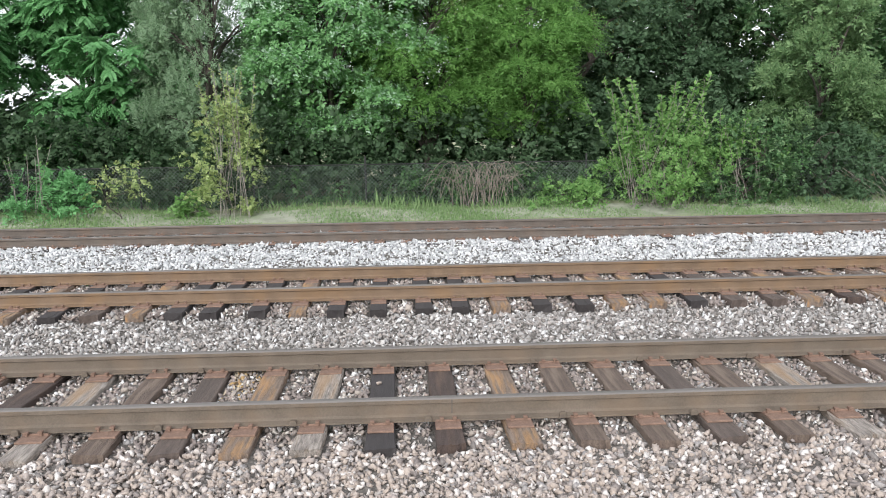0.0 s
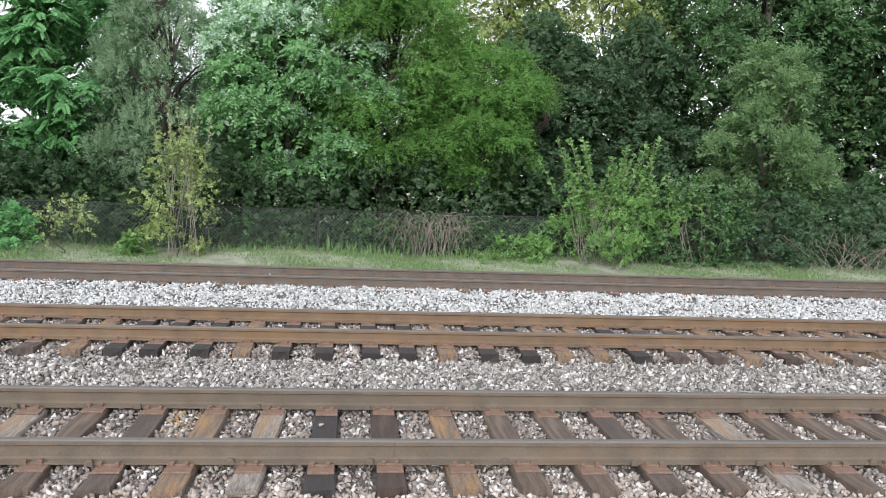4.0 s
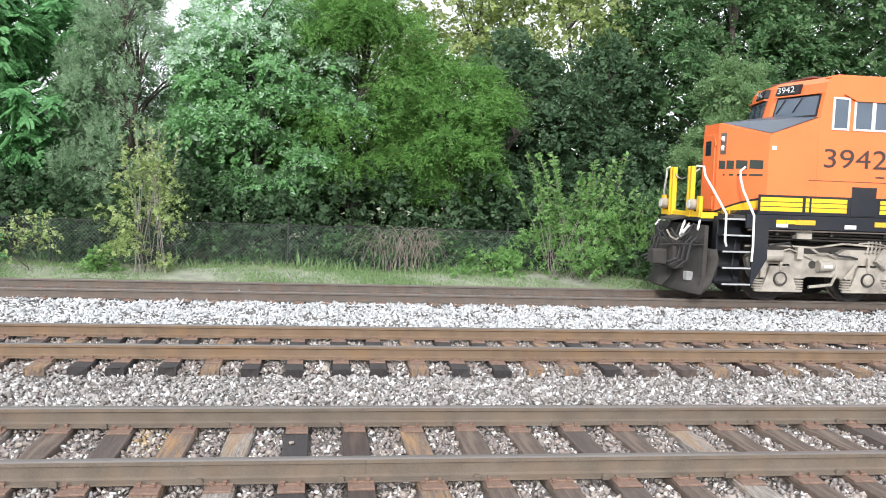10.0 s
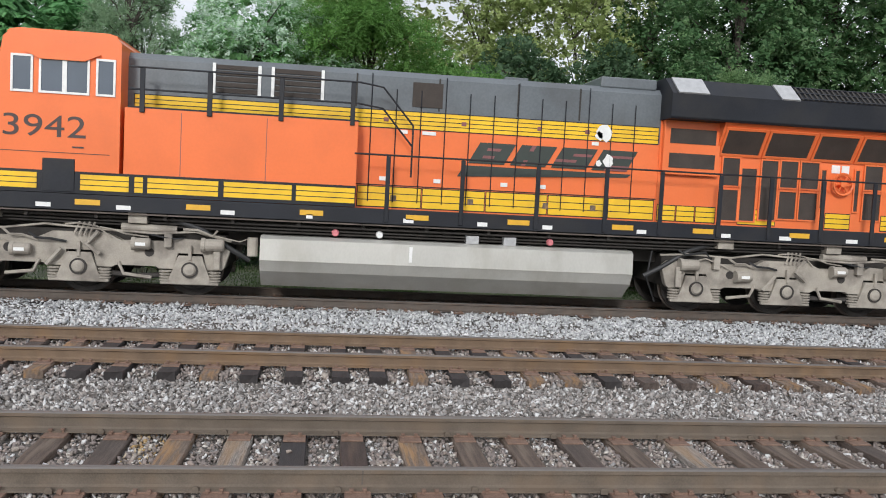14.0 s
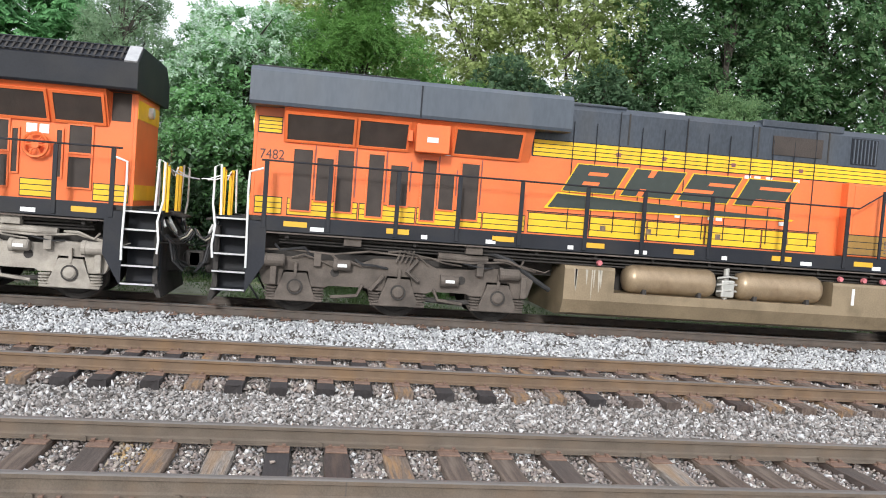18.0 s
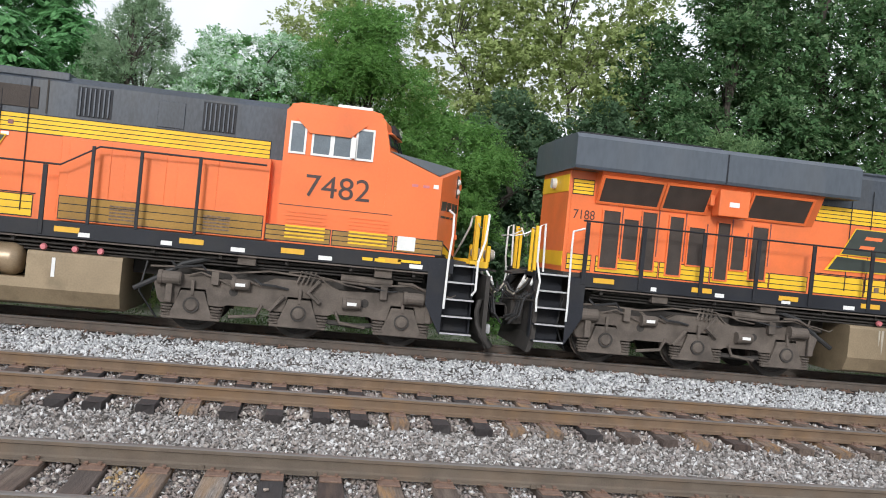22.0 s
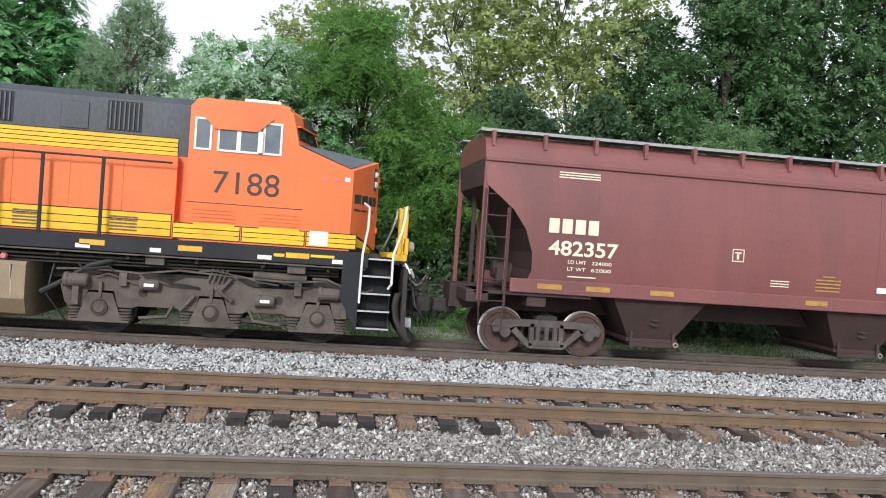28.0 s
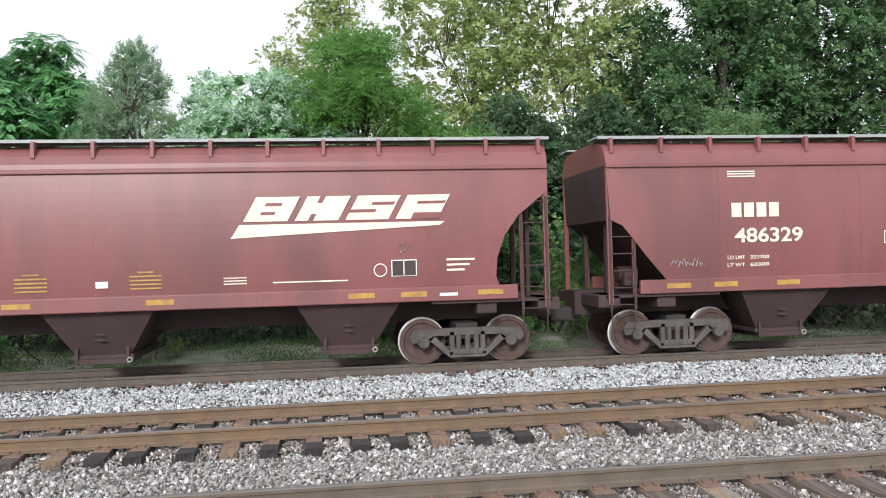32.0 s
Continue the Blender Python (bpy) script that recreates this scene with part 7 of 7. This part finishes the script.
        part("brake_box", box(min(s * 7.1, s * 7.5), max(s * 7.1, s * 7.5), -1.42, -0.9, 1.02, 1.3, 0.02), "hopper_dark", t)
        car_truck(t, s * 6.95)
    part("brake_cylinder", rod((-8.15, -0.9, 1.7), (-7.75, -0.9, 1.7), 0.16, 14), "hopper_dark", t)
    part("brake_valve", box(-8.1, -7.8, -1.2, -0.8, 1.45, 1.75, 0.03), "hopper_dark", t)
    # lettering
    y = -1.528
    if curved:
        for k in range(4):
            patch("mark_block", [(-7.2 + k * 0.27, 2.52), (-6.99 + k * 0.27, 2.52), (-6.99 + k * 0.27, 2.81), (-7.2 + k * 0.27, 2.81)], y, "cream", t, "cream block of the owner's mark")
        lettering("car_number", number, -7.18, -5.74, 2.08, 2.38, y - 0.004, "cream", t, "cream car number", 0.02)
        lettering("load_limit", "LD LMT", -6.76, -6.38, 1.93, 2.0, y - 0.004, "cream", t, "small cream capacity lettering", 0.012)
        lettering("load_limit", "224000", -6.27, -5.85, 1.93, 2.0, y - 0.004, "cream", t, "small cream capacity lettering", 0.012)
        lettering("light_weight", "LT WT", -6.76, -6.38, 1.79, 1.86, y - 0.004, "cream", t, "small cream weight lettering", 0.012)
        lettering("light_weight", "62000", -6.27, -5.85, 1.79, 1.86, y - 0.004, "cream", t, "small cream weight lettering", 0.012)
        part("fine_print", box(-6.74, -6.15, y - 0.005, y, 1.66, 1.685), "cream", t)
        logo(t, 2.68, 6.73, 2.90, 3.36, y, "cream", None)
        part("board", box(5.45, 5.9, y - 0.008, y, 1.82, 2.10), "number", t, "black data panel with a white edge")
        for a in ((5.43, 5.92, 1.80, 1.82), (5.43, 5.92, 2.10, 2.12), (5.43, 5.45, 1.82, 2.10), (5.90, 5.92, 1.82, 2.10), (5.66, 5.68, 1.82, 2.10)):
            part("panel_edge", box(a[0], a[1], y - 0.012, y, a[2], a[3]), "white", t)
        part("star_mark", pipe([(5.60, y - 0.004, 2.24), (5.70, y - 0.004, 2.52), (5.80, y - 0.004, 2.24), (5.56, y - 0.004, 2.42), (5.84, y - 0.004, 2.40), (5.60, y - 0.004, 2.25)], 0.008, 4), "steel", t, "faint pale star scrawl")
        part("round_seal", lathe([(0.11, -0.004), (0.13, -0.004), (0.13, 0.004), (0.11, 0.004), (0.11, -0.004)], 20, at=(5.22, y, 1.93)), "white", t)
        for k in range(3):
            part("fine_print", box(6.5, 7.05 - 0.1 * k, y - 0.005, y, 2.08 - k * 0.10, 2.12 - k * 0.10), "cream", t)
    else:
        for k in range(4):
            patch("mark_block", [(-5.95 + k * 0.27, 2.80), (-5.74 + k * 0.27, 2.80), (-5.74 + k * 0.27, 3.09), (-5.95 + k * 0.27, 3.09)], y, "cream", t, "cream block of the owner's mark")
        lettering("car_number", number, -5.9, -4.42, 2.28, 2.58, y - 0.004, "cream", t, "cream car number", 0.02)
        lettering("load_limit", "LD LMT", -6.05, -5.67, 1.95, 2.02, y - 0.004, "cream", t, "small cream capacity lettering", 0.012)
        lettering("load_limit", "223700", -5.56, -5.15, 1.95, 2.02, y - 0.004, "cream", t, "small cream capacity lettering", 0.012)
        lettering("light_weight", "LT WT", -6.05, -5.67, 1.80, 1.87, y - 0.004, "cream", t, "small cream weight lettering", 0.012)
        lettering("light_weight", "62300", -5.56, -5.15, 1.80, 1.87, y - 0.004, "cream", t, "small cream weight lettering", 0.012)
        rr = random.Random(5)
        for k in range(9):
            u = -7.25 + k * 0.075
            part("scrawl", pipe([(u, y - 0.006, 1.86 + rr.uniform(-0.04, 0.04)), (u + 0.05, y - 0.006, 1.93 + rr.uniform(-0.05, 0.08)), (u + 0.1, y - 0.006, 1.85 + rr.uniform(-0.04, 0.05))], 0.008, 4), "steel", t, "faded pale scrawl")
    bx_ = -3.3 if curved else -2.6
    for a in ((bx_, bx_ + 0.26, 2.2, 2.22), (bx_, bx_ + 0.26, 2.44, 2.46), (bx_, bx_ + 0.02, 2.22, 2.44), (bx_ + 0.24, bx_ + 0.26, 2.22, 2.44), (bx_ + 0.1, bx_ + 0.15, 2.25, 2.36), (bx_ + 0.06, bx_ + 0.2, 2.37, 2.40)):
        part("plate_mark", box(a[0], a[1], y - 0.005, y, a[2], a[3]), "cream", t)
    for k in range(3):
        part("top_notice", box(-7.05 if curved else -6.0, -6.2 if curved else -5.4, y - 0.005, y, 3.62 + k * 0.05, 3.645 + k * 0.05), "cream", t, "small cream notice")
    for c in (-1.1, 0.9):
        for k in range(5):
            w = 0.28 if k < 4 else 0.14
            part("gold_notice", box(c - w, c + w, y - 0.005, y, 1.70 + k * 0.075, 1.728 + k * 0.075), "gold_dull", t, "gold lettering line")
    part("placard", box(0.02, 0.24, y - 0.008, y, 1.74, 1.86), "white", t, "white placard")
    for a in (-2.4, 2.3):
        for k in range(3):
            part("fine_print", box(a, a + 0.42, y - 0.005, y, 1.74 + k * 0.055, 1.76 + k * 0.055), "cream", t)
    part("long_notice", box(3.2, 4.6, y - 0.005, y, 1.74, 1.765), "cream", t)
    for a in (-7.35, -6.35, -5.0, -1.6, 0.9, 4.6, 5.6, 7.1):
        part("reflector", box(a, a + 0.5, -1.592, -1.57, 1.40, 1.50), "gold_dull", t, "dusty yellow reflector strip")
    part("builder_tag", box(6.35, 6.7, y - 0.06, y - 0.05, 1.40, 1.46), "white", t)
    # the markings lie on the bowed side
    for ob in t.children:
        if ob.name.split(".")[0] in MARKINGS:
            zs = [v_.co.z for v_ in ob.data.vertices]
            lo, hi = min(zs), max(zs)
            ob.location.y -= 0.075 if ob.name.startswith("logo") else bulge(min(max(2.73, lo), hi))
    return t, centre


TRAIN = [
    locomotive("locomotive", "orange, black and yellow diesel locomotive numbered 3942 with silver fuel tank", -21.54, -1, "3942", True),
    locomotive("locomotive", "dusty orange, grey and yellow diesel locomotive numbered 7482 with brown tanks", 0.66, 1, "7482", False),
    locomotive("locomotive", "orange, grey and yellow diesel locomotive numbered 7188 beside hopper car", 22.95, 1, "7188", False),
    hopper_car("hopper_car", "oxide red covered hopper car with curved end cut-outs and cream lettering", 43.6, "482357", True),
    hopper_car("hopper_car", "oxide red covered hopper car with straight end slopes and cream lettering", 61.9, "486329", False),
]


def motions():
    for ob, u in TRAIN:
        walk(ob, [(t, pose(u - SPEED * (t - 20), CENTRE, 0)) for t in (0, 8, 16, 24, 32)])
    for w, a, y, r, s in turning:
        rows = []
        for k in range(161):
            t = k * 0.2
            turn = math.degrees(SPEED * t / r)
            rows.append((t, pose(a, y, r, 0, -turn if s < 0 else -turn, 0) @ pose(0, 0, 0, 0, 0, 0 if s < 0 else 180)))
        walk(w, rows)


motions()
